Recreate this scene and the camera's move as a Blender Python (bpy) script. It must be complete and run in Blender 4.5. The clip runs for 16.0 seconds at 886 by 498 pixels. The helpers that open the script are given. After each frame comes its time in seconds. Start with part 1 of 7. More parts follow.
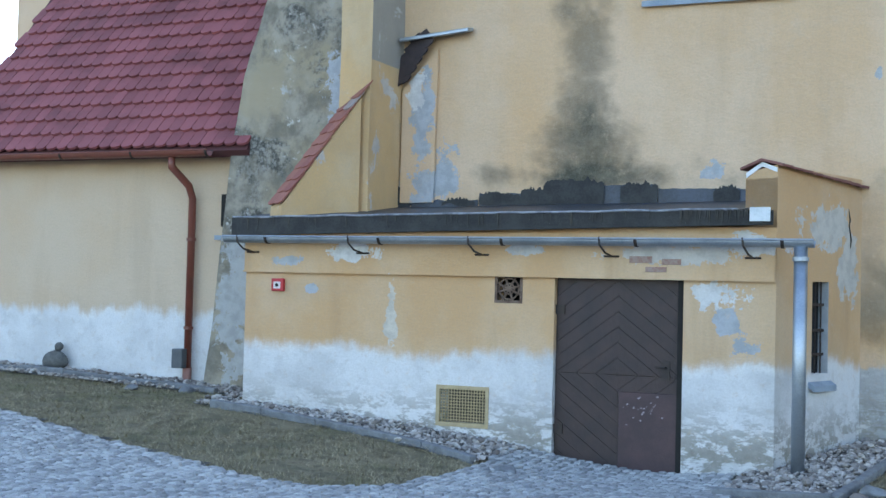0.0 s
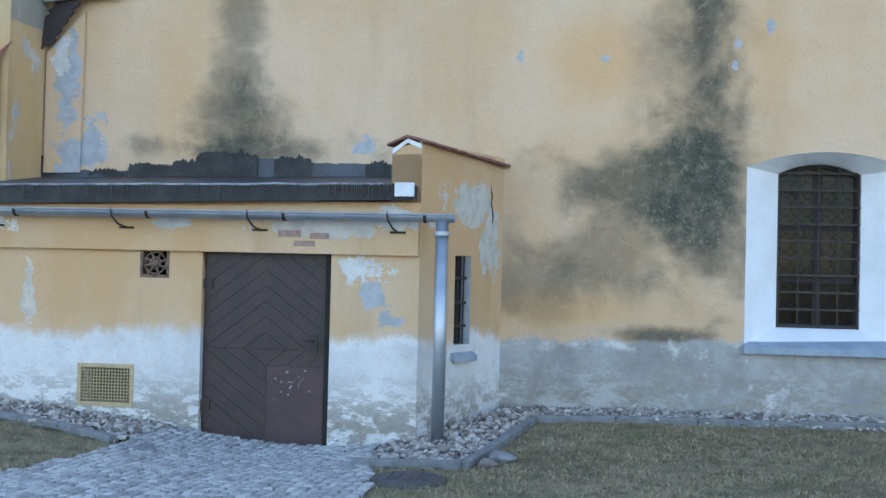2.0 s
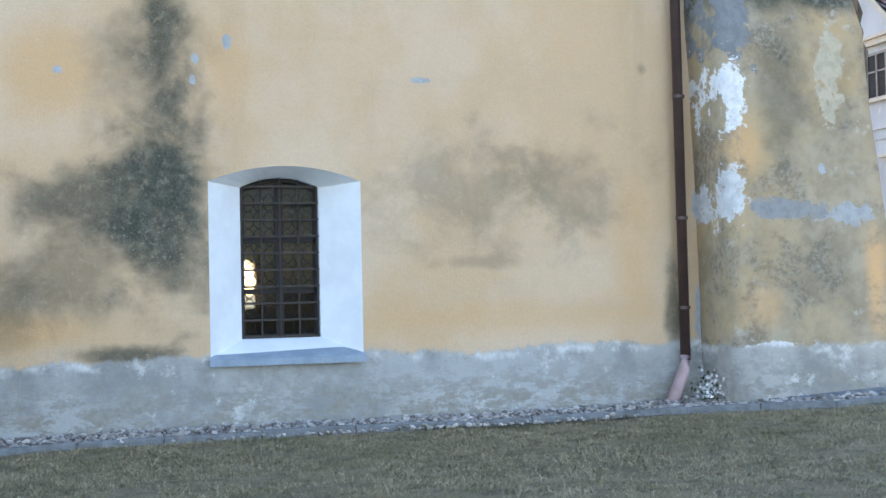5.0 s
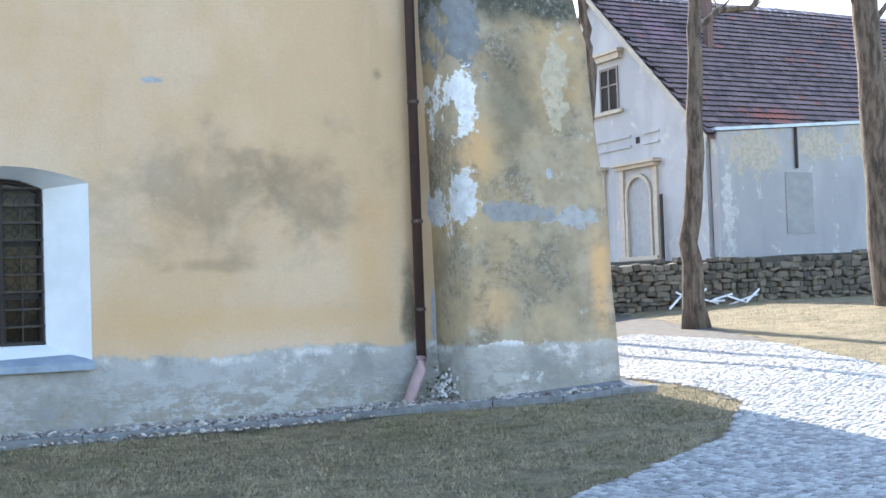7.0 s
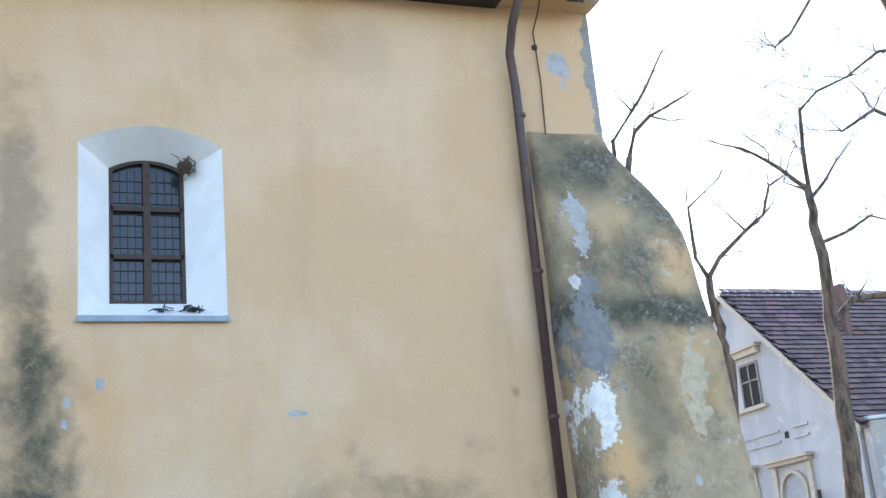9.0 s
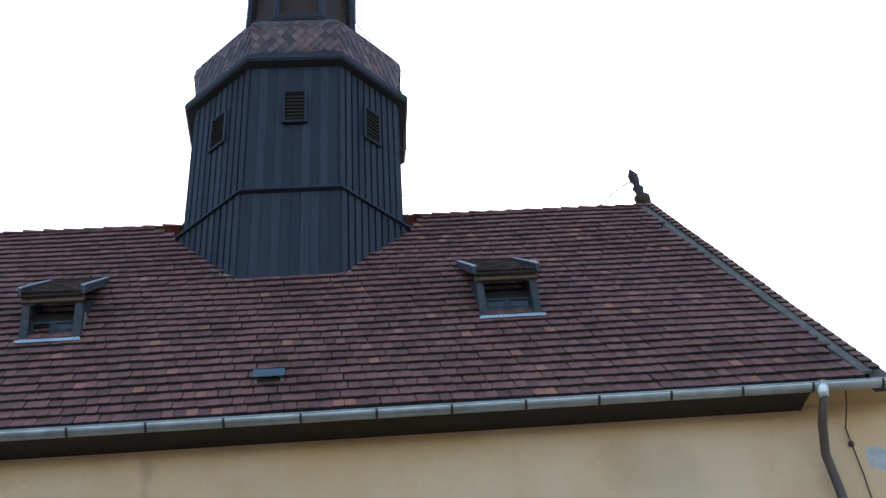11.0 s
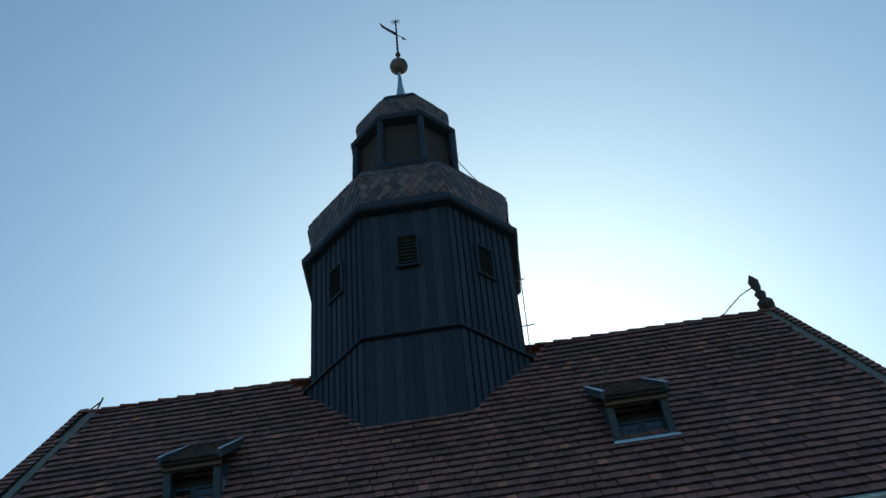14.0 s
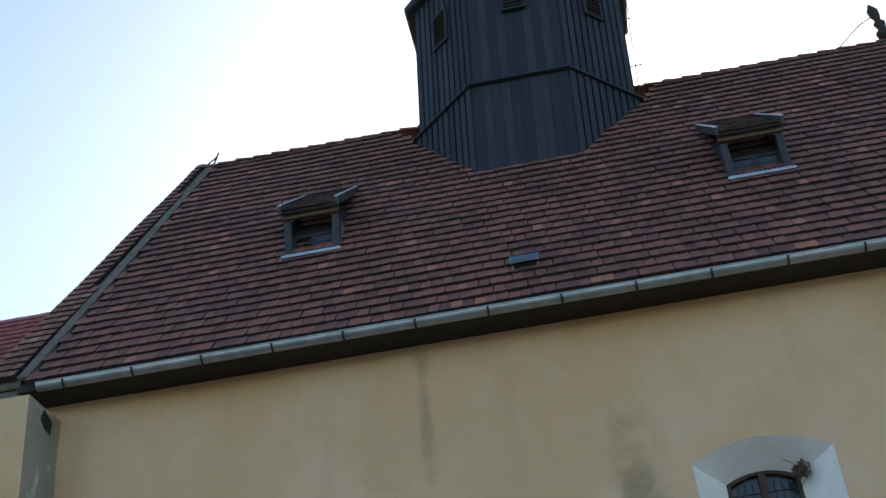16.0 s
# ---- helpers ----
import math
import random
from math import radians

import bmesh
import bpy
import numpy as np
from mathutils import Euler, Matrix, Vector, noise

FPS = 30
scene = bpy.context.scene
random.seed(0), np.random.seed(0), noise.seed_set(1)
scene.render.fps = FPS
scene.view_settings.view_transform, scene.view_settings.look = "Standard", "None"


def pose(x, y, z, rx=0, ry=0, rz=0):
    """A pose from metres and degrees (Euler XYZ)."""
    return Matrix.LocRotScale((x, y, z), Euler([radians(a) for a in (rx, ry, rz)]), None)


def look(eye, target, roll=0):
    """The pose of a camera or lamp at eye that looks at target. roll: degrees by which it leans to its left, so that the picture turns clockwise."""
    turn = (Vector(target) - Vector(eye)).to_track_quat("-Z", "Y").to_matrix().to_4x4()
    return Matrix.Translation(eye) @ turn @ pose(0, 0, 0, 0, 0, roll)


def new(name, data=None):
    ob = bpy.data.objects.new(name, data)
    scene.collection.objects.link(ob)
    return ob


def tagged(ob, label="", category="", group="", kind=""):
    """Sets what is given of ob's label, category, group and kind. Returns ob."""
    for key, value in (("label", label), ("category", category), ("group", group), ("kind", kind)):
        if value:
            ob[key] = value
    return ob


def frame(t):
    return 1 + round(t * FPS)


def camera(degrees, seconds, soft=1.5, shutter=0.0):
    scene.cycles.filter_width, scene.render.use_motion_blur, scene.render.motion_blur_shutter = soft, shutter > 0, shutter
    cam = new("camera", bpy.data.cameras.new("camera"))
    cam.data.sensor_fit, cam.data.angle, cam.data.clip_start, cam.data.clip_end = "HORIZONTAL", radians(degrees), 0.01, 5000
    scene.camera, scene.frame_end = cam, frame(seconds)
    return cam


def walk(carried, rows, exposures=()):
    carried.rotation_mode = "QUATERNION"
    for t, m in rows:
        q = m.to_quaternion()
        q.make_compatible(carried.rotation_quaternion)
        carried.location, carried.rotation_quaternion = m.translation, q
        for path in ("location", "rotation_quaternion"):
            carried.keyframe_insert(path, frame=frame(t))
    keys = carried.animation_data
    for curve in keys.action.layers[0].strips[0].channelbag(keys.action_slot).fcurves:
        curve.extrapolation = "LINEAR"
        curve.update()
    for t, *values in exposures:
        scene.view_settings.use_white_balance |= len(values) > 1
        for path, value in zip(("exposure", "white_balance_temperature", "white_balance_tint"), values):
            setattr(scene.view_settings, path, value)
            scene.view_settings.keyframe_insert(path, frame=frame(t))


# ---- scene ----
cam = camera(40.0, 16.0)
PATH = [
    (0, (-0.000, -0.000, 1.769), (-1.948, 4.602, 1.947), 1.47),
    (0.5, (0.076, 0.078, 1.781), (-1.548, 4.805, 1.920), 1.47),
    (1, (0.170, 0.150, 1.749), (-1.324, 4.921, 1.839), 2.05),
    (1.5, (0.205, 0.152, 1.760), (-0.923, 5.022, 1.849), 2.11),
    (2, (0.345, 0.196, 1.758), (-0.369, 5.143, 1.869), 1.37),
    (2.5, (0.495, 0.215, 1.739), (0.119, 5.198, 1.891), 1.25),
    (3, (0.595, 0.235, 1.792), (0.562, 5.233, 1.926), 1.04),
    (3.5, (0.607, 0.271, 1.738), (1.022, 5.253, 1.856), 0.55),
    (4, (0.581, 0.286, 1.812), (1.325, 5.229, 1.888), -0.06),
    (4.5, (0.702, 0.241, 1.773), (1.749, 5.128, 1.924), -1.11),
    (5, (0.795, 0.291, 1.807), (2.075, 5.122, 1.966), -1.25),
    (7.5, (1.001, 0.217, 1.698), (3.302, 4.649, 1.943), -2.25),
    (8, (0.992, 0.248, 1.711), (3.184, 4.713, 2.218), -3.04),
    (8.5, (0.942, 0.172, 1.746), (2.907, 4.682, 2.638), -3.43),
    (9, (0.927, 0.148, 1.797), (2.627, 4.621, 3.246), -5.13),
    (9.5, (0.918, 0.027, 1.873), (2.458, 4.396, 3.755), -5.31),
    (10, (0.865, -0.010, 1.867), (2.046, 4.260, 4.184), -6.07),
    (12.5, (0.793, -0.319, 1.992), (0.912, 3.246, 5.496), -7.86),
    (13, (0.842, -0.294, 1.971), (0.971, 3.297, 5.448), -8.12),
    (13.5, (0.856, -0.293, 1.998), (0.994, 3.269, 5.503), -8.80),
    (14, (0.800, -0.259, 1.956), (0.890, 3.321, 5.446), -9.37),
    (14.5, (0.770, -0.301, 2.002), (0.742, 3.393, 5.373), -7.76),
    (15, (0.718, -0.137, 1.873), (0.617, 3.818, 4.930), -6.76),
    (15.5, (0.689, -0.157, 1.896), (0.504, 3.954, 4.736), -6.41),
    (16, (0.596, -0.193, 1.814), (0.127, 3.949, 4.575), -6.37),
]
EXPO = [(0.0, 1.95, 6350, 10), (2.5, 2.0, 6400, 12), (5.0, 2.15, 6550, 13), (7.5, 2.1, 6450, 12), (9.0, 2.05, 6500, 13), (9.5, 1.8, 6500, 12), (10.0, 1.65, 6400, 11), (11.2, 1.25, 6500, 10), (12.5, 0.95, 6350, 5), (13.0, 0.5, 6200, -4),
        (13.5, 0.1, 5900, -11), (14.0, -0.2, 5450, -16), (14.5, -0.3, 5500, -16), (15.0, -0.45, 5900, -11), (15.5, -0.05, 6450, -1), (16.0, 0.75, 6650, 5)]
walk(cam, [(t, look(eye, target, roll)) for t, eye, target, roll in PATH], EXPO)

# ---- daylight: low sun behind the church, clear pale sky ----
SUN_AZ, SUN_EL = radians(5.0), radians(33.0)      # azimuth from +y towards +x
world = bpy.data.worlds.new("sky")
scene.world = world
world.use_nodes = True
wn = world.node_tree.nodes
sky = wn.new("ShaderNodeTexSky")
sky.sky_type = "NISHITA"
sky.sun_disc = False
sky.sun_elevation, sky.sun_rotation = SUN_EL, SUN_AZ
sky.air_density, sky.dust_density, sky.ozone_density = 1.0, 0.8, 1.1
wn["Background"].inputs["Strength"].default_value = 0.15
world.node_tree.links.new(sky.outputs["Color"], wn["Background"].inputs["Color"])
sun_data = bpy.data.lights.new("sun", "SUN")
sun_data.energy, sun_data.angle, sun_data.color = 3.4, radians(0.5), (1.0, 0.93, 0.82)
sun = new("sun", sun_data)
sun.matrix_basis = look((math.sin(SUN_AZ) * math.cos(SUN_EL) * 60, math.cos(SUN_AZ) * math.cos(SUN_EL) * 60, math.sin(SUN_EL) * 60), (0, 0, 0))


# ---- node helpers ----
class Nodes:
    """A small builder for one node material."""

    def __init__(self, name, rough=0.8, metal=0.0):
        self.mat = bpy.data.materials.new(name)
        self.mat.use_nodes = True
        self.tree = self.mat.node_tree
        self.bsdf = self.tree.nodes["Principled BSDF"]
        self.bsdf.inputs["Roughness"].default_value = rough
        self.bsdf.inputs["Metallic"].default_value = metal
        self.pos = self.tree.nodes.new("ShaderNodeNewGeometry").outputs["Position"]

    def set(self, socket, value):
        if isinstance(value, bpy.types.NodeSocket):
            self.tree.links.new(value, socket)
        elif isinstance(value, (tuple, list)) and len(value) == 3 and socket.type == "RGBA":
            socket.default_value = (*value, 1)
        else:
            socket.default_value = value

    def noise(self, scale, detail=4, rough=0.55, vec=None, distort=0.0):
        n = self.tree.nodes.new("ShaderNodeTexNoise")
        n.inputs["Scale"].default_value, n.inputs["Detail"].default_value = scale, detail
        n.inputs["Roughness"].default_value, n.inputs["Distortion"].default_value = rough, distort
        self.set(n.inputs["Vector"], vec or self.pos)
        return n.outputs["Fac"]

    def scaled(self, vec, by):
        n = self.tree.nodes.new("ShaderNodeVectorMath")
        n.operation = "MULTIPLY"
        self.set(n.inputs[0], vec)
        n.inputs[1].default_value = by
        return n.outputs[0]

    def math(self, op, a, b=0.0, clamp=False):
        n = self.tree.nodes.new("ShaderNodeMath")
        n.operation, n.use_clamp = op, clamp
        self.set(n.inputs[0], a)
        self.set(n.inputs[1], b)
        return n.outputs[0]

    def ramp(self, fac, lo, hi, a=0.0, b=1.0):
        n = self.tree.nodes.new("ShaderNodeMapRange")
        n.interpolation_type = "SMOOTHSTEP"
        for k, v in zip(range(5), (fac, lo, hi, a, b)):
            self.set(n.inputs[k], v)
        return n.outputs[0]

    def mix(self, fac, a, b):
        n = self.tree.nodes.new("ShaderNodeMix")
        n.data_type = "RGBA"
        self.set(n.inputs[0], fac)
        self.set(n.inputs[6], a)
        self.set(n.inputs[7], b)
        return n.outputs[2]

    def axes(self):
        n = self.tree.nodes.new("ShaderNodeSeparateXYZ")
        self.set(n.inputs[0], self.pos)
        return n.outputs[0], n.outputs[1], n.outputs[2]

    def random(self):
        return self.tree.nodes.new("ShaderNodeObjectInfo").outputs["Random"]

    def island(self):
        return self.tree.nodes.new("ShaderNodeNewGeometry").outputs["Random Per Island"]

    def color(self, c):
        self.set(self.bsdf.inputs["Base Color"], c)
        return self

    def bump(self, height, strength=0.4, distance=0.02):
        n = self.tree.nodes.new("ShaderNodeBump")
        n.inputs["Strength"].default_value, n.inputs["Distance"].default_value = strength, distance
        self.set(n.inputs["Height"], height)
        self.set(self.bsdf.inputs["Normal"], n.outputs[0])
        return self


def plain(name, a, b, scale=8.0, rough=0.75, metal=0.0, bump=0.25, grain=60.0, dist=0.01):
    """Two tones mixed by noise, with a fine grain."""
    n = Nodes(name, rough, metal)
    big, fine = n.noise(scale), n.noise(grain, 3)
    n.color(n.mix(n.ramp(n.math("ADD", n.math("MULTIPLY", big, 0.7), n.math("MULTIPLY", fine, 0.3)), 0.35, 0.65), a, b))
    n.bump(n.math("ADD", big, n.math("MULTIPLY", fine, 0.4)), bump, dist)
    return n.mat


def blob(n, x, z, cx, cz, rx, rz, wob, amp=1.6):
    """A soft-edged stain round (cx, cz) on an upright wall, its outline broken by noise."""
    dx = n.math("DIVIDE", n.math("SUBTRACT", x, cx), rx)
    dz = n.math("DIVIDE", n.math("SUBTRACT", z, cz), rz)
    d = n.math("SQRT", n.math("ADD", n.math("MULTIPLY", dx, dx), n.math("MULTIPLY", dz, dz)))
    d = n.math("ADD", d, n.math("MULTIPLY", n.math("SUBTRACT", wob, 0.5), amp))
    return n.ramp(d, 1.05, 0.2)


def plaster(name, ochre=(0.615, 0.42, 0.245), pale=(0.665, 0.487, 0.325), plinth=None, plinth_col=(0.62, 0.62, 0.60), stains=(),
            peel=0.0, moss=0.0, grey=None, low=None, chips=(), wobble=0.55, streaks=0.35, warm=(), dirt=1.0, flake=None):
    """Old lime plaster: ochre wash with worn paler areas, an uneven skimmed plinth up to a height, mould stains and chipped patches."""
    n = Nodes(name, 0.93)
    x, y, z = n.axes()
    flat = n.scaled(n.pos, (1, 1, 0.8))
    large, mid, fine = n.noise(0.55, 5, 0.6, flat), n.noise(2.6, 6, 0.62), n.noise(45, 4, 0.6)
    streak = n.noise(1.6, 4, 0.6, n.scaled(n.pos, (1.0, 1.0, 0.16)))
    layer = n.noise(0.9, 6, 0.62, n.scaled(n.pos, (0.5, 1.0, 2.2)))
    c = n.mix(n.ramp(large, 0.40, 0.62), ochre, pale)
    c = n.mix(n.math("MULTIPLY", n.ramp(streak, 0.52, 0.75), streaks), c, tuple(v * 0.72 for v in ochre))
    c = n.mix(n.math("MULTIPLY", n.ramp(layer, 0.52, 0.72), 0.30), c, tuple(v * 0.78 for v in pale))
    c = n.mix(n.math("MULTIPLY", n.ramp(mid, 0.55, 0.8), 0.25), c, (0.50, 0.43, 0.33))
    c = n.mix(n.math("MULTIPLY", n.ramp(n.noise(5.5, 8, 0.75), 0.66, 0.70), 0.5), c, (0.42, 0.40, 0.36))
    if peel:
        p = n.ramp(n.noise(1.5, 8, 0.68, n.scaled(n.pos, (1, 1, 0.75)), 0.4), 0.60 - peel * 0.14, 0.64 - peel * 0.14)
        c = n.mix(n.math("MULTIPLY", p, 0.8), c, n.mix(n.ramp(mid, 0.35, 0.6), (0.42, 0.42, 0.41), (0.58, 0.57, 0.54)))
    if grey:
        c = n.mix(n.math("MULTIPLY", n.ramp(n.noise(0.9, 7, 0.65), 0.38, 0.55), grey), c, n.mix(n.ramp(mid, 0.4, 0.62), (0.15, 0.135, 0.105), (0.36, 0.32, 0.25)))
    for cx, cz, rx, rz, k in warm:
        c = n.mix(n.math("MULTIPLY", blob(n, x, z, cx, cz, rx, rz, layer, 1.1), k), c, (0.64, 0.385, 0.175))
    drift = n.noise(1.5, 7, 0.58, n.scaled(n.pos, (1, 1, 1.1)), 0.25)
    mould = n.mix(n.ramp(n.noise(7, 8, 0.75), 0.42, 0.70), (0.045, 0.049, 0.033), (0.125, 0.122, 0.086))
    for cx, cz, rx, rz, k, *amp in stains:
        c = n.mix(n.math("MULTIPLY", blob(n, x, z, cx, cz, rx, rz, drift, amp[0] if amp else 2.0), k), c, mould)
    if flake:
        fleck = n.math("MULTIPLY", n.ramp(n.noise(21, 3, 0.6), 0.585, 0.635), blob(n, x, z, *flake, drift, 1.2))
        c = n.mix(n.math("MULTIPLY", fleck, 0.7), c, (0.25, 0.24, 0.19))
    if moss:
        c = n.mix(n.math("MULTIPLY", n.ramp(n.noise(1.2, 8, 0.7, None, 0.3), 0.50, 0.62), moss), c, n.mix(n.ramp(n.noise(14, 4, 0.7), 0.42, 0.62), (0.055, 0.055, 0.045), (0.27, 0.255, 0.22)))
        c = n.mix(n.math("MULTIPLY", n.ramp(n.noise(3.1, 9, 0.75), 0.60, 0.66), moss), c, (0.52, 0.49, 0.43))
    for cx, cz, rx, rz, col in chips:
        m = blob(n, x, z, cx, cz, rx * 1.3, rz * 1.3, n.noise(3.4, 9, 0.74), 3.1)
        c = n.mix(n.ramp(m, 0.42, 0.50), c, n.mix(n.ramp(n.noise(8, 5), 0.4, 0.65), col, tuple(v * 0.82 for v in col)))
    if plinth is not None:
        edge = n.math("ADD", z, n.math("ADD", n.math("MULTIPLY", n.math("SUBTRACT", n.noise(1.5, 7, 0.66, n.scaled(n.pos, (1, 1, 0.2))), 0.5), wobble), n.math("MULTIPLY", n.math("SUBTRACT", n.noise(9, 6, 0.7), 0.5), 0.14)))
        soft = 0.035 + 0.10 * (1.0 - dirt)
        below = n.ramp(edge, plinth + soft, plinth - soft)
        damp = n.mix(n.math("MULTIPLY", n.ramp(n.noise(1.1, 7, 0.65), 0.60, 0.36), dirt), plinth_col, tuple(v * 0.62 for v in plinth_col))
        damp = n.mix(n.math("MULTIPLY", n.ramp(n.noise(5.5, 9, 0.74), 0.52, 0.62), 0.45 * dirt), damp, tuple(v * 0.50 for v in plinth_col))
        damp = n.mix(n.math("MULTIPLY", n.ramp(n.noise(2.3, 9, 0.74), 0.56, 0.64), 0.7), damp, (0.66, 0.65, 0.62))
        c = n.mix(below, c, damp)
        rim = n.math("MULTIPLY", n.ramp(n.math("ABSOLUTE", n.math("SUBTRACT", edge, plinth - 0.05)), 0.08, 0.0), n.ramp(n.noise(1.9, 5), 0.48, 0.62, 0.0, 0.75))
        c = n.mix(rim, c, (0.74, 0.73, 0.70))
        if low is not None:
            crumble = n.math("MULTIPLY", n.ramp(z, low + 0.75, low + 0.05), n.ramp(n.noise(5, 9, 0.78, n.scaled(n.pos, (0.7, 1, 1.6))), 0.46, 0.53))
            c = n.mix(crumble, c, n.mix(n.noise(14, 5), (0.17, 0.155, 0.13), (0.40, 0.38, 0.33)))
    c = n.mix(n.math("MULTIPLY", n.ramp(fine, 0.35, 0.75), 0.18), c, (0.30, 0.27, 0.22))
    c = n.mix(n.math("MULTIPLY", n.ramp(n.noise(11, 6, 0.7), 0.54, 0.74), 0.28), c, pale)
    n.color(c)
    n.bump(n.math("ADD", n.math("MULTIPLY", mid, 1.0), n.math("ADD", n.math("MULTIPLY", fine, 0.22), n.math("MULTIPLY", n.noise(5, 9, 0.78), 0.6))), 0.65, 0.03)
    return n.mat


PALE, BLUEGREY = (0.66, 0.65, 0.62), (0.42, 0.44, 0.46)
NAVE = plaster("nave_plaster", plinth=1.08, plinth_col=(0.42, 0.415, 0.40), low=0.35, wobble=0.40, flake=(1.30, 2.30, 0.75, 0.8),
               warm=[(0.05, 4.25, 0.75, 0.75, 0.75), (2.0, 4.35, 0.40, 0.80, 0.6), (-0.3, 1.42, 1.1, 0.30, 0.8), (-4.9, 3.6, 0.5, 1.1, 0.5), (5.6, 1.45, 2.4, 0.30, 0.5), (6.9, 2.2, 0.4, 1.2, 0.5), (3.9, 1.5, 0.7, 0.4, 0.4)],
               stains=[(1.30, 2.85, 0.85, 1.55, 1.0, 1.7), (1.26, 4.6, 0.30, 1.5, 0.85, 1.9), (1.1, 4.2, 0.75, 1.5, 0.36), (0.35, 2.80, 1.2, 0.60, 0.80), (0.35, 2.1, 1.1, 0.7, 0.50), (-0.55, 1.75, 0.9, 0.6, 0.42), (-0.95, 2.0, 0.35, 1.1, 0.30),
                       (-4.15, 4.7, 0.42, 1.6, 0.62), (-4.2, 3.55, 0.8, 0.65, 0.72), (-3.9, 3.2, 1.6, 0.26, 0.85), (1.05, 6.4, 0.42, 2.4, 0.50), (-4.3, 6.4, 0.5, 1.3, 0.35),
                       (4.9, 2.95, 1.7, 0.8, 0.34, 2.6), (6.0, 3.0, 1.2, 0.8, 0.28, 2.8), (4.9, 2.1, 0.7, 0.12, 0.30), (7.05, 4.45, 0.14, 0.14, 0.55), (7.40, 1.5, 0.16, 0.8, 0.75), (0.8, 1.13, 0.75, 0.15, 0.85), (-1.5, 8.9, 0.14, 1.3, 0.30), (5.2, 9.1, 0.9, 0.7, 0.16)],
               chips=[(-0.82, 4.3, 0.05, 0.08, BLUEGREY), (1.98, 4.64, 0.05, 0.09, BLUEGREY), (1.62, 4.45, 0.05, 0.07, BLUEGREY), (1.60, 4.2, 0.04, 0.07, BLUEGREY), (0.15, 4.28, 0.05, 0.04, BLUEGREY), (4.2, 4.25, 0.12, 0.04, BLUEGREY), (8.22, 9.05, 0.20, 0.28, BLUEGREY),
                      (8.74, 9.0, 0.13, 1.3, (0.30, 0.30, 0.29)), (-6.0, 3.3, 0.22, 0.3, BLUEGREY), (-2.6, 3.25, 0.18, 0.12, BLUEGREY), (7.80, 2.9, 0.11, 0.52, (0.40, 0.42, 0.43)), (7.78, 1.4, 0.10, 0.5, BLUEGREY), (2.0, 0.85, 0.5, 0.22, (0.60, 0.60, 0.58)), (0.9, 0.55, 0.8, 0.12, (0.58, 0.57, 0.55))])
ANNEX = plaster("annex_plaster", ochre=(0.58, 0.36, 0.175), pale=(0.62, 0.44, 0.27), plinth=1.10, plinth_col=(0.70, 0.69, 0.67), peel=0.0, low=0.12, streaks=0.6, wobble=0.46, dirt=0.45,
                chips=[(-2.75, 2.22, 0.75, 0.12, (0.55, 0.52, 0.47)), (-2.25, 1.80, 0.30, 0.16, PALE), (-2.15, 1.55, 0.14, 0.16, BLUEGREY), (-1.98, 1.3, 0.16, 0.12, BLUEGREY), (-5.88, 1.6, 0.08, 0.45, (0.62, 0.56, 0.46)), (-2.0, 0.62, 0.32, 0.22, (0.42, 0.41, 0.39)),
                       (-6.35, 2.2, 0.40, 0.12, PALE), (-7.2, 2.1, 0.3, 0.07, BLUEGREY), (-4.3, 2.25, 0.35, 0.07, (0.52, 0.52, 0.50)), (-6.9, 1.78, 0.12, 0.05, BLUEGREY), (-1.55, 0.45, 0.3, 0.25, (0.44, 0.41, 0.36)), (-1.25, 2.60, 0.22, 0.30, (0.54, 0.51, 0.45)), (-1.08, 2.2, 0.10, 0.5, (0.54, 0.51, 0.45)), (-1.85, 2.32, 0.3, 0.12, (0.60, 0.58, 0.54))])
LEFTWALL = plaster("left_plaster", ochre=(0.58, 0.43, 0.285), pale=(0.60, 0.47, 0.335), plinth=1.38, plinth_col=(0.70, 0.70, 0.69), wobble=0.9, dirt=0.45)
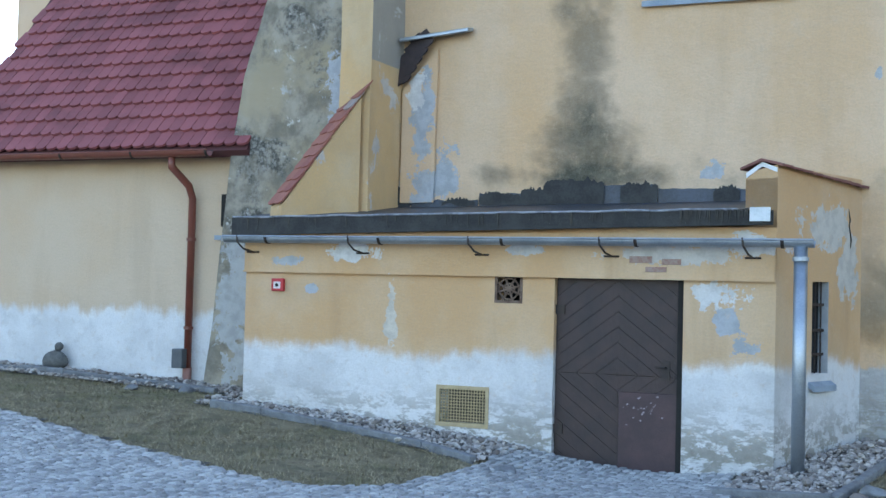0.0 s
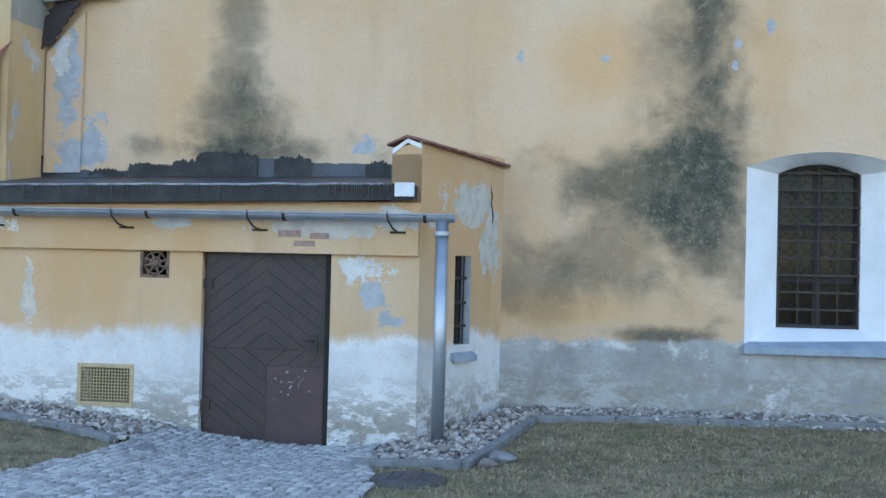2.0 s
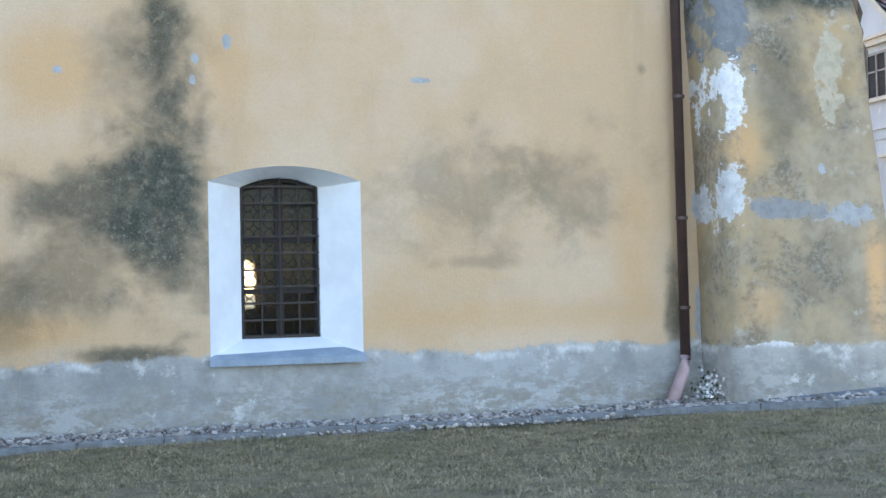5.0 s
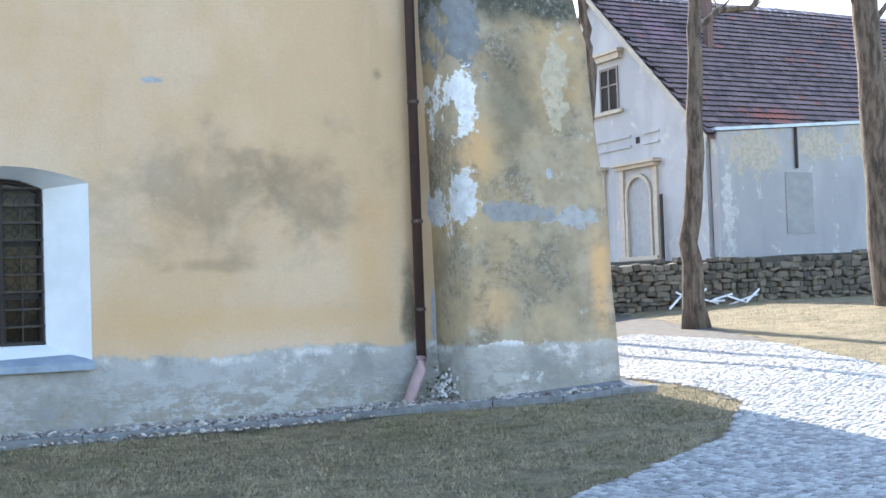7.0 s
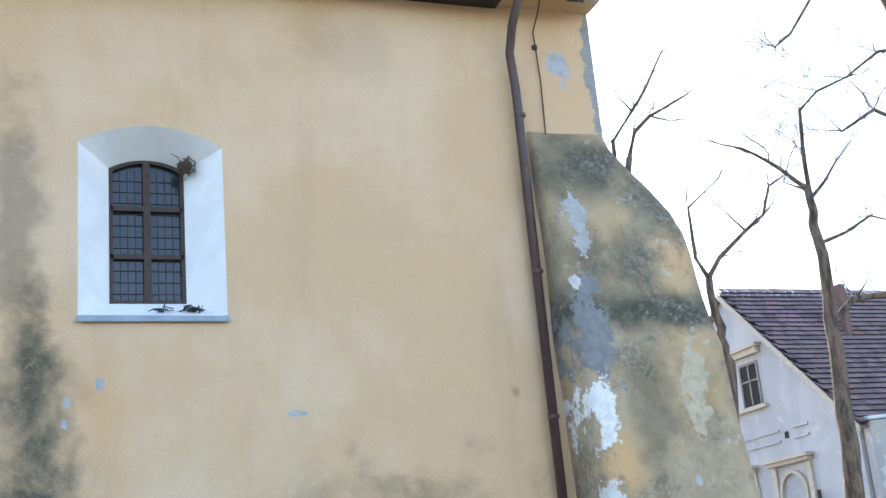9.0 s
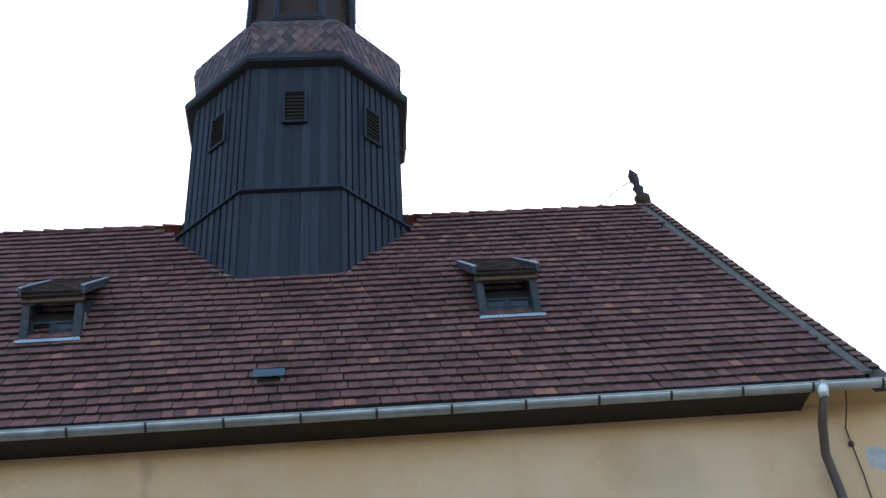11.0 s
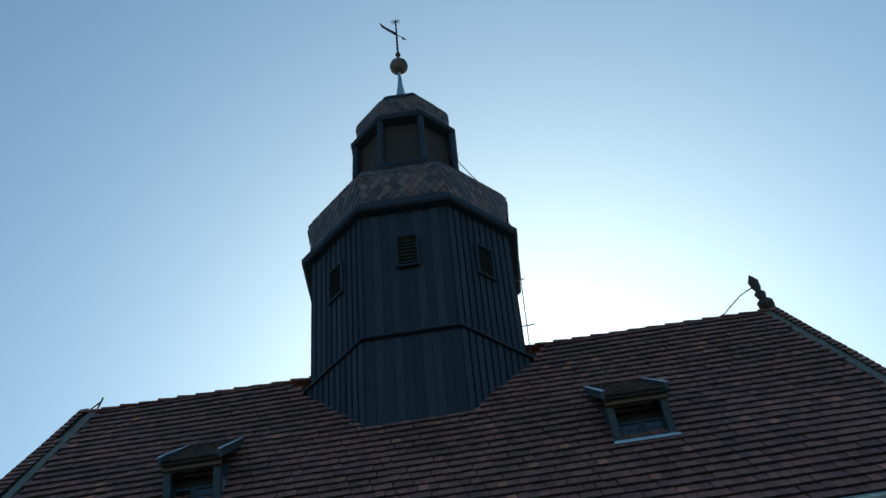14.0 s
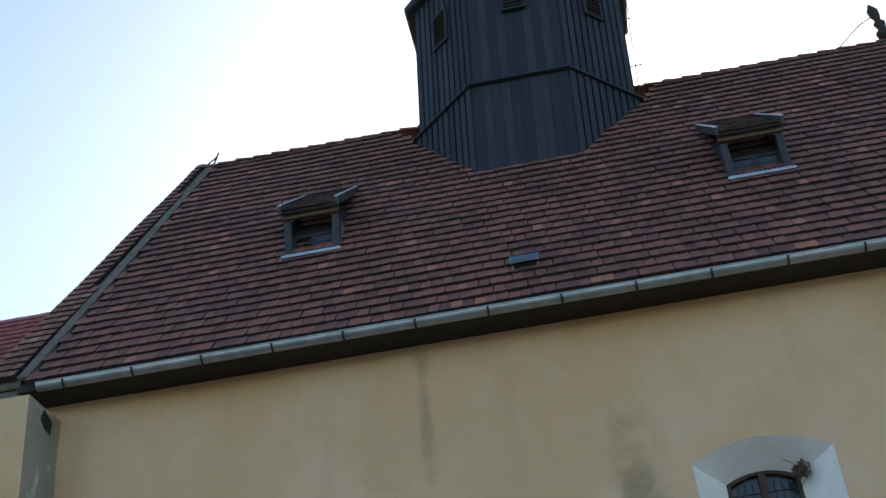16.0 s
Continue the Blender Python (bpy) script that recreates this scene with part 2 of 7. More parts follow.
BUTTRESS = plaster("buttress_plaster", ochre=(0.47, 0.33, 0.17), pale=(0.44, 0.34, 0.21), plinth=1.02, plinth_col=(0.42, 0.40, 0.37), moss=0.50, grey=0.45, low=0.4, wobble=0.3,
                   warm=[(8.0, 3.4, 0.35, 0.5, 0.7), (9.75, 1.75, 0.22, 0.9, 0.9), (8.15, 1.5, 0.4, 0.4, 0.5), (9.3, 6.0, 0.4, 0.7, 0.6)],
                   stains=[(8.7, 5.35, 2.2, 0.42, 1.0, 1.2), (8.0, 5.6, 0.5, 1.2, 0.6), (8.3, 7.5, 1.1, 0.75, 0.9, 1.2), (9.1, 6.9, 0.7, 0.8, 0.7), (8.55, 4.0, 0.40, 1.3, 0.50), (8.7, 6.1, 0.45, 0.8, 0.65), (9.3, 4.0, 0.35, 0.9, 0.25), (9.0, 1.9, 0.8, 0.6, 0.28)],
                   chips=[(7.90, 5.0, 0.28, 1.0, (0.21, 0.22, 0.225)), (7.88, 4.15, 0.22, 0.48, (0.78, 0.78, 0.77)), (7.78, 5.75, 0.08, 0.16, (0.60, 0.60, 0.59)), (8.0, 6.6, 0.16, 0.5, (0.40, 0.41, 0.41)), (7.88, 2.78, 0.22, 0.34, (0.62, 0.62, 0.61)), (9.45, 2.60, 0.42, 0.18, (0.38, 0.39, 0.39)),
                          (8.6, 2.68, 0.6, 0.14, (0.27, 0.275, 0.275)), (9.2, 4.3, 0.20, 0.62, (0.50, 0.43, 0.31)), (9.05, 3.15, 0.08, 0.08, BLUEGREY), (9.1, 0.85, 0.3, 0.25, (0.58, 0.57, 0.55)), (8.2, 1.02, 0.35, 0.06, (0.70, 0.69, 0.67))])
WESTBUTT = plaster("west_buttress_plaster", ochre=(0.33, 0.27, 0.17), pale=(0.36, 0.30, 0.20), plinth=None, peel=0.1, moss=1.0, grey=0.9, chips=[(-7.3, 4.3, 0.2, 0.5, BLUEGREY), (-8.7, 1.6, 0.35, 1.0, (0.40, 0.40, 0.38))])
PIER = plaster("pier_plaster", ochre=(0.60, 0.39, 0.18), pale=(0.62, 0.46, 0.27), peel=0.1, grey=0.12)
PIERGREY = plaster("pier_cement", ochre=(0.30, 0.28, 0.24), pale=(0.36, 0.33, 0.28), peel=0.2)
WHITE = plain("white_limewash", (0.80, 0.81, 0.82), (0.72, 0.73, 0.74), 3.0, 0.9)
GREYSILL = plain("grey_sill_paint", (0.30, 0.36, 0.42), (0.22, 0.27, 0.32), 5.0, 0.7)


def door_mat():
    n = Nodes("brown_door_paint", 0.55)
    c = n.mix(n.ramp(n.noise(4, 6), 0.35, 0.65), (0.046, 0.026, 0.023), (0.028, 0.017, 0.016))
    c = n.mix(n.math("MULTIPLY", n.ramp(n.noise(26, 8, 0.8, n.scaled(n.pos, (1, 1, 0.35))), 0.66, 0.70), 0.55), c, (0.26, 0.23, 0.22))
    n.color(c)
    n.bump(n.noise(30, 5, 0.6, n.scaled(n.pos, (1, 1, 0.3))), 0.4, 0.01)
    return n.mat


DOORWOOD = door_mat()
ZINC = plain("zinc_sheet", (0.42, 0.46, 0.50), (0.30, 0.34, 0.38), 4.0, 0.42, 0.75, 0.05)
PIPEBROWN = plain("brown_pipe_paint", (0.075, 0.042, 0.036), (0.05, 0.03, 0.028), 6.0, 0.45)
PIPERED = plain("red_brown_pipe_paint", (0.19, 0.055, 0.035), (0.15, 0.045, 0.03), 6.0, 0.4)
IRON = plain("dark_iron", (0.030, 0.026, 0.024), (0.05, 0.035, 0.028), 20.0, 0.6, 0.3)
TAR = plain("bitumen_felt", (0.050, 0.060, 0.080), (0.022, 0.025, 0.030), 2.5, 0.45, 0.0, 0.5, 40, 0.02)
TARBLACK = plain("bitumen_black", (0.012, 0.012, 0.012), (0.035, 0.035, 0.032), 5.0, 0.7, 0.0, 0.5, 40, 0.02)


def board_mat():
    """Blue-grey weathered boards, each a little lighter or darker than the next."""
    n = Nodes("weathered_boards", 0.75)
    c = n.mix(n.ramp(n.random(), 0.0, 1.0), (0.019, 0.026, 0.042), (0.033, 0.043, 0.065))
    c = n.mix(n.math("MULTIPLY", n.ramp(n.noise(5, 6, 0.7, n.scaled(n.pos, (3, 3, 0.25))), 0.4, 0.7), 0.5), c, (0.014, 0.018, 0.026))
    n.color(c)
    n.bsdf.inputs["Specular IOR Level"].default_value = 0.3
    n.bump(n.noise(14, 5, 0.6, n.scaled(n.pos, (3, 3, 0.2))), 0.4, 0.01)
    return n.mat


SLATEWOOD = board_mat()
# near black: shade of rooms, openings and gaps as colour; also plain black parts
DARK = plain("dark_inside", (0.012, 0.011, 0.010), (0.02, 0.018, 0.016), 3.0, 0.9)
MORTAR = plain("cement_mortar", (0.16, 0.15, 0.138), (0.10, 0.094, 0.084), 6.0, 0.95, 0.0, 0.5)
CONCRETE = plain("concrete_edging", (0.21, 0.22, 0.225), (0.13, 0.13, 0.13), 7.0, 0.95, 0.0, 0.4)


def tile_mat(name, a, b, c, mended=()):
    n = Nodes(name, 0.78)
    r = n.math("FRACT", n.math("ADD", n.random(), n.island()))
    k = n.mix(n.ramp(r, 0.0, 0.75), a, b)
    k = n.mix(n.ramp(r, 0.972, 0.98), k, c)
    k = n.mix(n.math("MULTIPLY", n.ramp(n.noise(1.1, 6, 0.65), 0.45, 0.7), 0.55), k, tuple(v * 0.45 for v in a))
    k = n.mix(n.math("MULTIPLY", n.ramp(n.noise(30, 4), 0.5, 0.75), 0.3), k, tuple(v * 0.6 for v in b))
    x, y, z = n.axes()
    for cx, cz, rx, rz, col in mended:
        k = n.mix(n.math("MULTIPLY", blob(n, x, z, cx, cz, rx, rz, n.noise(2.5, 6, 0.7), 1.4), n.ramp(r, 0.05, 0.4)), k, col)
    n.color(k)
    n.bump(n.noise(50, 3), 0.3, 0.005)
    return n.mat


OLDTILE = tile_mat("old_clay_tile", (0.135, 0.054, 0.047), (0.23, 0.092, 0.074), (0.38, 0.15, 0.10))
REDTILE = tile_mat("red_clay_tile", (0.215, 0.062, 0.064), (0.29, 0.086, 0.088), (0.25, 0.08, 0.08))
COPETILE = tile_mat("coping_tile", (0.26, 0.085, 0.06), (0.32, 0.12, 0.08), (0.36, 0.30, 0.26))
HOUSETILE = tile_mat("house_tile", (0.13, 0.09, 0.088), (0.23, 0.15, 0.14), (0.30, 0.12, 0.09), [(27.8, 7.0, 1.7, 0.45, (0.34, 0.11, 0.075)), (26.2, 10.6, 1.6, 1.1, (0.26, 0.15, 0.17))])


def glass_mat(name, tint, rough=0.08):
    n = Nodes(name, rough)
    n.color(n.mix(n.noise(3.0), tint, tuple(v * 0.6 for v in tint)))
    n.bsdf.inputs["Specular IOR Level"].default_value = 0.45
    n.bump(n.noise(6, 2), 0.15, 0.01)
    return n.mat


def clear_glass():
    """Old uneven window glass that lets the dim nave show through."""
    n = Nodes("old_clear_glass", 0.06)
    n.color((0.42, 0.44, 0.40))
    n.bsdf.inputs["Transmission Weight"].default_value = 1.0
    n.bsdf.inputs["IOR"].default_value = 1.22
    n.bump(n.noise(7, 2), 0.25, 0.01)
    return n.mat


CLEARGLASS = clear_glass()
LEADGLASS = glass_mat("leaded_glass", (0.035, 0.045, 0.06))
DARKGLASS = glass_mat("dark_glass", (0.012, 0.012, 0.014))


# ---- mesh helpers ----
def part(name, bm, material, parent=None, label="", smooth=False):
    """Links a bmesh as one mesh object under a thing or a part."""
    me = bpy.data.meshes.new(name)
    bmesh.ops.recalc_face_normals(bm, faces=bm.faces)
    bm.to_mesh(me)
    bm.free()
    for m in material if isinstance(material, (list, tuple)) else [material]:
        me.materials.append(m)
    if smooth:
        for p in me.polygons:
            p.use_smooth = True
    ob = new(name, me)
    if parent is not None:
        ob.parent = parent
    if label:
        ob["label"] = label
    return ob


def thing(name, at, label, category, group="", kind=""):
    """An Empty at the base of a thing; its parts are built in world metres and hung under it."""
    e = new(name)
    e.empty_display_size = 0.1
    e.location = at
    e["_at"] = at
    return tagged(e, label, category, group, kind)


def hang(name, bm, material, parent, label="", smooth=False):
    """A part given in world metres, hung under a thing whose Empty stands at its base."""
    bmesh.ops.translate(bm, verts=bm.verts, vec=-Vector(parent.location))
    return part(name, bm, material, parent, label, smooth)


def box(bm, x0, x1, y0, y1, z0, z1, m=None, mi=0):
    vs = [bm.verts.new((x, y, z)) for z in (z0, z1) for x, y in ((x0, y0), (x1, y0), (x1, y1), (x0, y1))]
    if m:
        for v in vs:
            v.co = m @ v.co
    for idx in ((3, 2, 1, 0), (4, 5, 6, 7), (0, 1, 5, 4), (1, 2, 6, 5), (2, 3, 7, 6), (3, 0, 4, 7)):
        bm.faces.new([vs[i] for i in idx]).material_index = mi
    return vs


def prism(bm, pts, lift):
    """A closed solid between a polygon and its copy moved by lift."""
    a = [bm.verts.new(p) for p in pts]
    b = [bm.verts.new(Vector(p) + Vector(lift)) for p in pts]
    bm.faces.new(a)
    bm.faces.new(list(reversed(b)))
    for i in range(len(a)):
        j = (i + 1) % len(a)
        bm.faces.new((a[j], a[i], b[i], b[j]))


def loft(bm, rings, close=True, caps=True):
    """Skins a list of rings with the same number of points."""
    vs = [[bm.verts.new(p) for p in r] for r in rings]
    n = len(vs[0])
    for a, b in zip(vs, vs[1:]):
        for i in range(n if close else n - 1):
            j = (i + 1) % n
            bm.faces.new((a[i], a[j], b[j], b[i]))
    if caps and close:
        bm.faces.new(list(reversed(vs[0])))
        bm.faces.new(vs[-1])
    return vs


def tube(bm, pts, r, seg=12):
    """A round pipe along points; r is one radius or one for each point."""
    pts = [Vector(p) for p in pts]
    rings = []
    for i, p in enumerate(pts):
        d = (pts[min(i + 1, len(pts) - 1)] - pts[max(i - 1, 0)]).normalized()
        side = d.cross(Vector((0, 0, 1)) if abs(d.z) < 0.9 else Vector((0, 1, 0))).normalized()
        up = side.cross(d)
        q = r[i] if isinstance(r, (list, tuple)) else r
        rings.append([p + (side * math.cos(2 * math.pi * k / seg) + up * math.sin(2 * math.pi * k / seg)) * q for k in range(seg)])
    loft(bm, rings)


def soften(bm, w, seg=2):
    bmesh.ops.bevel(bm, geom=list(bm.edges), offset=w, segments=seg, affect="EDGES", profile=0.5)


def rough_up(bm, amount, scale=1.5, seed=0.0):
    for v in bm.verts:
        v.co += noise.noise_vector(v.co * scale + Vector((seed, 0, 0))) * amount


# ---- ground ----
def smooth(a, b, x):
    t = min(max((x - a) / (b - a), 0), 1)
    return t * t * (3 - 2 * t)


def ground_z(x, y):
    """Height of the ground: level by the wall, a dip at the annex door, a slow rise to the east and west."""
    z = 0.10 + 0.18 * smooth(8, 14, y)
    z += 0.16 * smooth(-4.5, -8.5, x) * smooth(8, 12, y) + 0.12 * smooth(-8, -14, x)
    z -= 0.30 * math.exp(-((x + 2.8) / 1.7) ** 2 - ((y - 12.3) / 2.2) ** 2)
    z += 0.12 * smooth(5, 10, x) + 0.75 * smooth(13, 30, x + 0.3 * (y - 14)) * smooth(8, 20, y)
    return z


def grass_mat():
    n = Nodes("dry_winter_lawn", 0.95)
    a = n.noise(0.8, 6, 0.65)
    c = n.mix(n.ramp(a, 0.35, 0.65), (0.16, 0.135, 0.072), (0.27, 0.222, 0.13))
    c = n.mix(n.math("MULTIPLY", n.ramp(n.noise(2.2, 6, 0.7), 0.50, 0.68), 0.7), c, (0.095, 0.095, 0.040))
    c = n.mix(n.math("MULTIPLY", n.ramp(n.noise(4.5, 8, 0.72, n.scaled(n.pos, (1, 1.5, 1))), 0.49, 0.60), 0.6), c, (0.075, 0.062, 0.036))
    c = n.mix(n.math("MULTIPLY", n.ramp(n.noise(40, 5, 0.7), 0.4, 0.7), 0.5), c, (0.28, 0.23, 0.14))
    n.color(c)
    n.bump(n.noise(60, 5, 0.7), 0.8, 0.04)
    return n.mat


def sett_mat(name, a, b):
    n = Nodes(name, 0.8)
    r = n.math("FRACT", n.math("ADD", n.random(), n.island()))
    c = n.mix(r, a, b)
    c = n.mix(n.math("MULTIPLY", n.noise(60, 4), 0.35), c, tuple(v * 0.5 for v in a))
    n.color(c)
    n.bump(n.noise(40, 4), 0.4, 0.008)
    return n.mat


LAWN = grass_mat()
SETT = sett_mat("granite_sett", (0.24, 0.24, 0.235), (0.52, 0.52, 0.50))
JOINT = plain("sand_joint", (0.10, 0.095, 0.085), (0.06, 0.055, 0.048), 6, 0.95, 0, 0.6, 70, 0.02)
PEBBLE = sett_mat("river_gravel", (0.15, 0.125, 0.108), (0.62, 0.57, 0.51))


def straw_mat():
    n = Nodes("grass_blade", 0.9)
    c = n.mix(n.island(), (0.20, 0.16, 0.085), (0.54, 0.45, 0.28))
    c = n.mix(n.math("MULTIPLY", n.ramp(n.noise(1.1, 7, 0.7), 0.50, 0.64), 0.65), c, (0.175, 0.175, 0.070))
    c = n.mix(n.math("MULTIPLY", n.ramp(n.noise(4.5, 8, 0.72, n.scaled(n.pos, (1, 1.5, 1))), 0.49, 0.60), 0.58), c, (0.085, 0.070, 0.040))
    n.color(c)
    return n.mat


STRAW = straw_mat()


def heights(name, xs, ys, lift, material, label, category, kind="structure", inside=None):
    bm = bmesh.new()
    grid = [[bm.verts.new((x, y, ground_z(x, y) + lift)) for x in xs] for y in ys]
    for j in range(len(ys) - 1):
        for i in range(len(xs) - 1):
            cx, cy = (xs[i] + xs[i + 1]) / 2, (ys[j] + ys[j + 1]) / 2
            if inside is None or inside(cx, cy):
                bm.faces.new((grid[j][i], grid[j][i + 1], grid[j + 1][i + 1], grid[j + 1][i]))
    for v in [v for v in bm.verts if not v.link_faces]:
        bm.verts.remove(v)
    return tagged(part(name, bm, material), label, category, "", kind)


def spread(a, b, step):
    n = max(1, round((b - a) / step))
    return [a + (b - a) * i / n for i in range(n + 1)]


far = [-700, -300, -120, -60, -35]
xs = far + spread(-28, 36, 0.5) + [50, 80, 150, 320, 700]
ys = [-700, -200, -60, -25] + spread(-12, 32, 0.5) + [45, 70, 120, 300, 700]
heights("ground", xs, ys, 0.0, LAWN, "dry winter lawn with straw-coloured and mossy patches", "lawn")


# ---- nave ----
WY = 14.14                       # front of the nave wall
NX0, NX1, NTOP = -7.0, 8.77, 10.02
BACK = 22.8                      # inner north wall


def arch(x0, x1, spring, crown, n=12):
    """Points of a segmental arch from left to right."""
    h, c = crown - spring, (x1 - x0) / 2
    r = (c * c + h * h) / (2 * h)
    a = math.asin(c / r)
    return [((x0 + x1) / 2 + r * math.sin(-a + 2 * a * i / n), spring + h - r + r * math.cos(-a + 2 * a * i / n)) for i in range(n + 1)]


class Opening:
    def __init__(self, o, i, y_in):
        """o and i: x0, x1, sill, spring, crown of the outer and the inner edge."""
        self.o, self.i, self.y = o, i, y_in

    def ring(self, k, n=12):
        x0, x1, sill, spring, crown = k
        return [(x0, sill), (x1, sill)] + list(reversed(arch(x0, x1, spring, crown, n)))


LOWER = Opening((1.75, 3.49, 1.08, 3.06, 3.235), (2.14, 3.06, 1.26, 3.02, 3.14), 14.54)
UPPER_W = Opening((-3.47, -1.76, 5.44, 7.58, 7.83), (-3.08, -2.17, 5.71, 7.44, 7.56), 14.60)
UPPER = Opening((1.74, 3.45, 5.44, 7.58, 7.83), (2.13, 3.04, 5.71, 7.44, 7.56), 14.60)


def pierced(bm, x0, x1, z0, z1, y, holes):
    """An upright sheet with arched holes that stand in one column, top to bottom filled with quads and arch fans."""
    hx0, hx1 = min(h[0] for h in holes), max(h[1] for h in holes)

    def quad(a, b, c, d):
        if b - a > 1e-5 and d - c > 1e-5:
            bm.faces.new([bm.verts.new((p, y, q)) for p, q in ((a, c), (b, c), (b, d), (a, d))])
    quad(x0, hx0, z0, z1)
    quad(hx1, x1, z0, z1)
    below = z0
    for h in sorted(holes, key=lambda k: k[2]):
        quad(hx0, hx1, below, h[2])
        top = h[4] + 0.05
        quad(hx0, h[0], h[2], top)
        quad(h[1], hx1, h[2], top)
        pts = arch(*h[:2], h[3], h[4])
        for p, q in zip(pts, pts[1:]):
            bm.faces.new([bm.verts.new((u, y, v)) for u, v in (p, q, (q[0], top), (p[0], top))])
        below = top
    quad(hx0, hx1, below, z1)


nave = thing("church_nave", (0.9, WY, 0.3), "ochre-plastered church nave with weathered grey plinth and mould stains", "church", "", "structure")
bm = bmesh.new()
for yy, k in ((WY, "o"), (WY + 0.95, "i")):
    pierced(bm, NX0, -0.9, -0.3, NTOP, yy, [UPPER_W.o if k == "o" else UPPER_W.i])
    pierced(bm, -0.9, NX1, -0.3, NTOP, yy, [LOWER.o, UPPER.o] if k == "o" else [LOWER.i, UPPER.i])
for x in (NX0, NX1):
    bm.faces.new([bm.verts.new(p) for p in ((x, WY, -0.3), (x, WY + 0.95, -0.3), (x, WY + 0.95, NTOP), (x, WY, NTOP))])
bm.faces.new([bm.verts.new(p) for p in ((NX0, WY, NTOP), (NX1, WY, NTOP), (NX1, WY + 0.95, NTOP), (NX0, WY + 0.95, NTOP))])
bmesh.ops.remove_doubles(bm, verts=bm.verts, dist=1e-4)
wall_south = hang("wall_south", bm, NAVE, nave)
bm = bmesh.new()
box(bm, NX0, NX0 + 0.9, WY + 0.952, BACK, -0.3, NTOP)
hang("wall_west", bm, NAVE, nave)
bm = bmesh.new()
box(bm, NX1 - 0.9, NX1, WY + 0.952, BACK, -0.3, NTOP)
hang("wall_east", bm, NAVE, nave)
bm = bmesh.new()
pierced(bm, NX0, NX1, -0.3, NTOP, BACK, [(2.86, 3.26, 1.50, 2.25, 2.40)])
pierced(bm, NX0, NX1, -0.3, NTOP, BACK + 0.9, [(2.86, 3.26, 1.50, 2.25, 2.40)])
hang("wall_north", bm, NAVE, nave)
# floor and ceiling coloured near black for the unlit interior
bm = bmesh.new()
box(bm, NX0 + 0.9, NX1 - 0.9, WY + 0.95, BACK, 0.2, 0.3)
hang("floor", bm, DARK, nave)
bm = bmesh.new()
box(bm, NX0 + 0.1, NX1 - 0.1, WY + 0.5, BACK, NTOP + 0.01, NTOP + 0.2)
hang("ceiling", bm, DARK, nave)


def reveal(op, name, parent):
    bm = bmesh.new()
    a = [(x, WY - 0.002, z) for x, z in op.ring(op.o)]
    b = [(x, op.y, z) for x, z in op.ring(op.i)]
    c = [(x, op.y + 0.42, z) for x, z in op.ring(op.i)]
    loft(bm, [a, b, c], True, False)
    return hang(name, bm, WHITE, parent, "white limewashed splayed window reveal")


def grille_bars(win, op, xs_bar, zs_bar, y):
    for x in xs_bar:
        bm = bmesh.new()
        top = op.i[3] + (op.i[4] - op.i[3]) * (1 - ((x - (op.i[0] + op.i[1]) / 2) / ((op.i[1] - op.i[0]) / 2)) ** 2)
        tube(bm, [(x, y, op.i[2]), (x, y, top)], 0.011, 8)
        hang("upright_bar", bm, IRON, win)
    for z in zs_bar:
        bm = bmesh.new()
        box(bm, op.i[0], op.i[1], y - 0.016, y + 0.004, z - 0.012, z + 0.012)
        hang("cross_bar", bm, IRON, win)


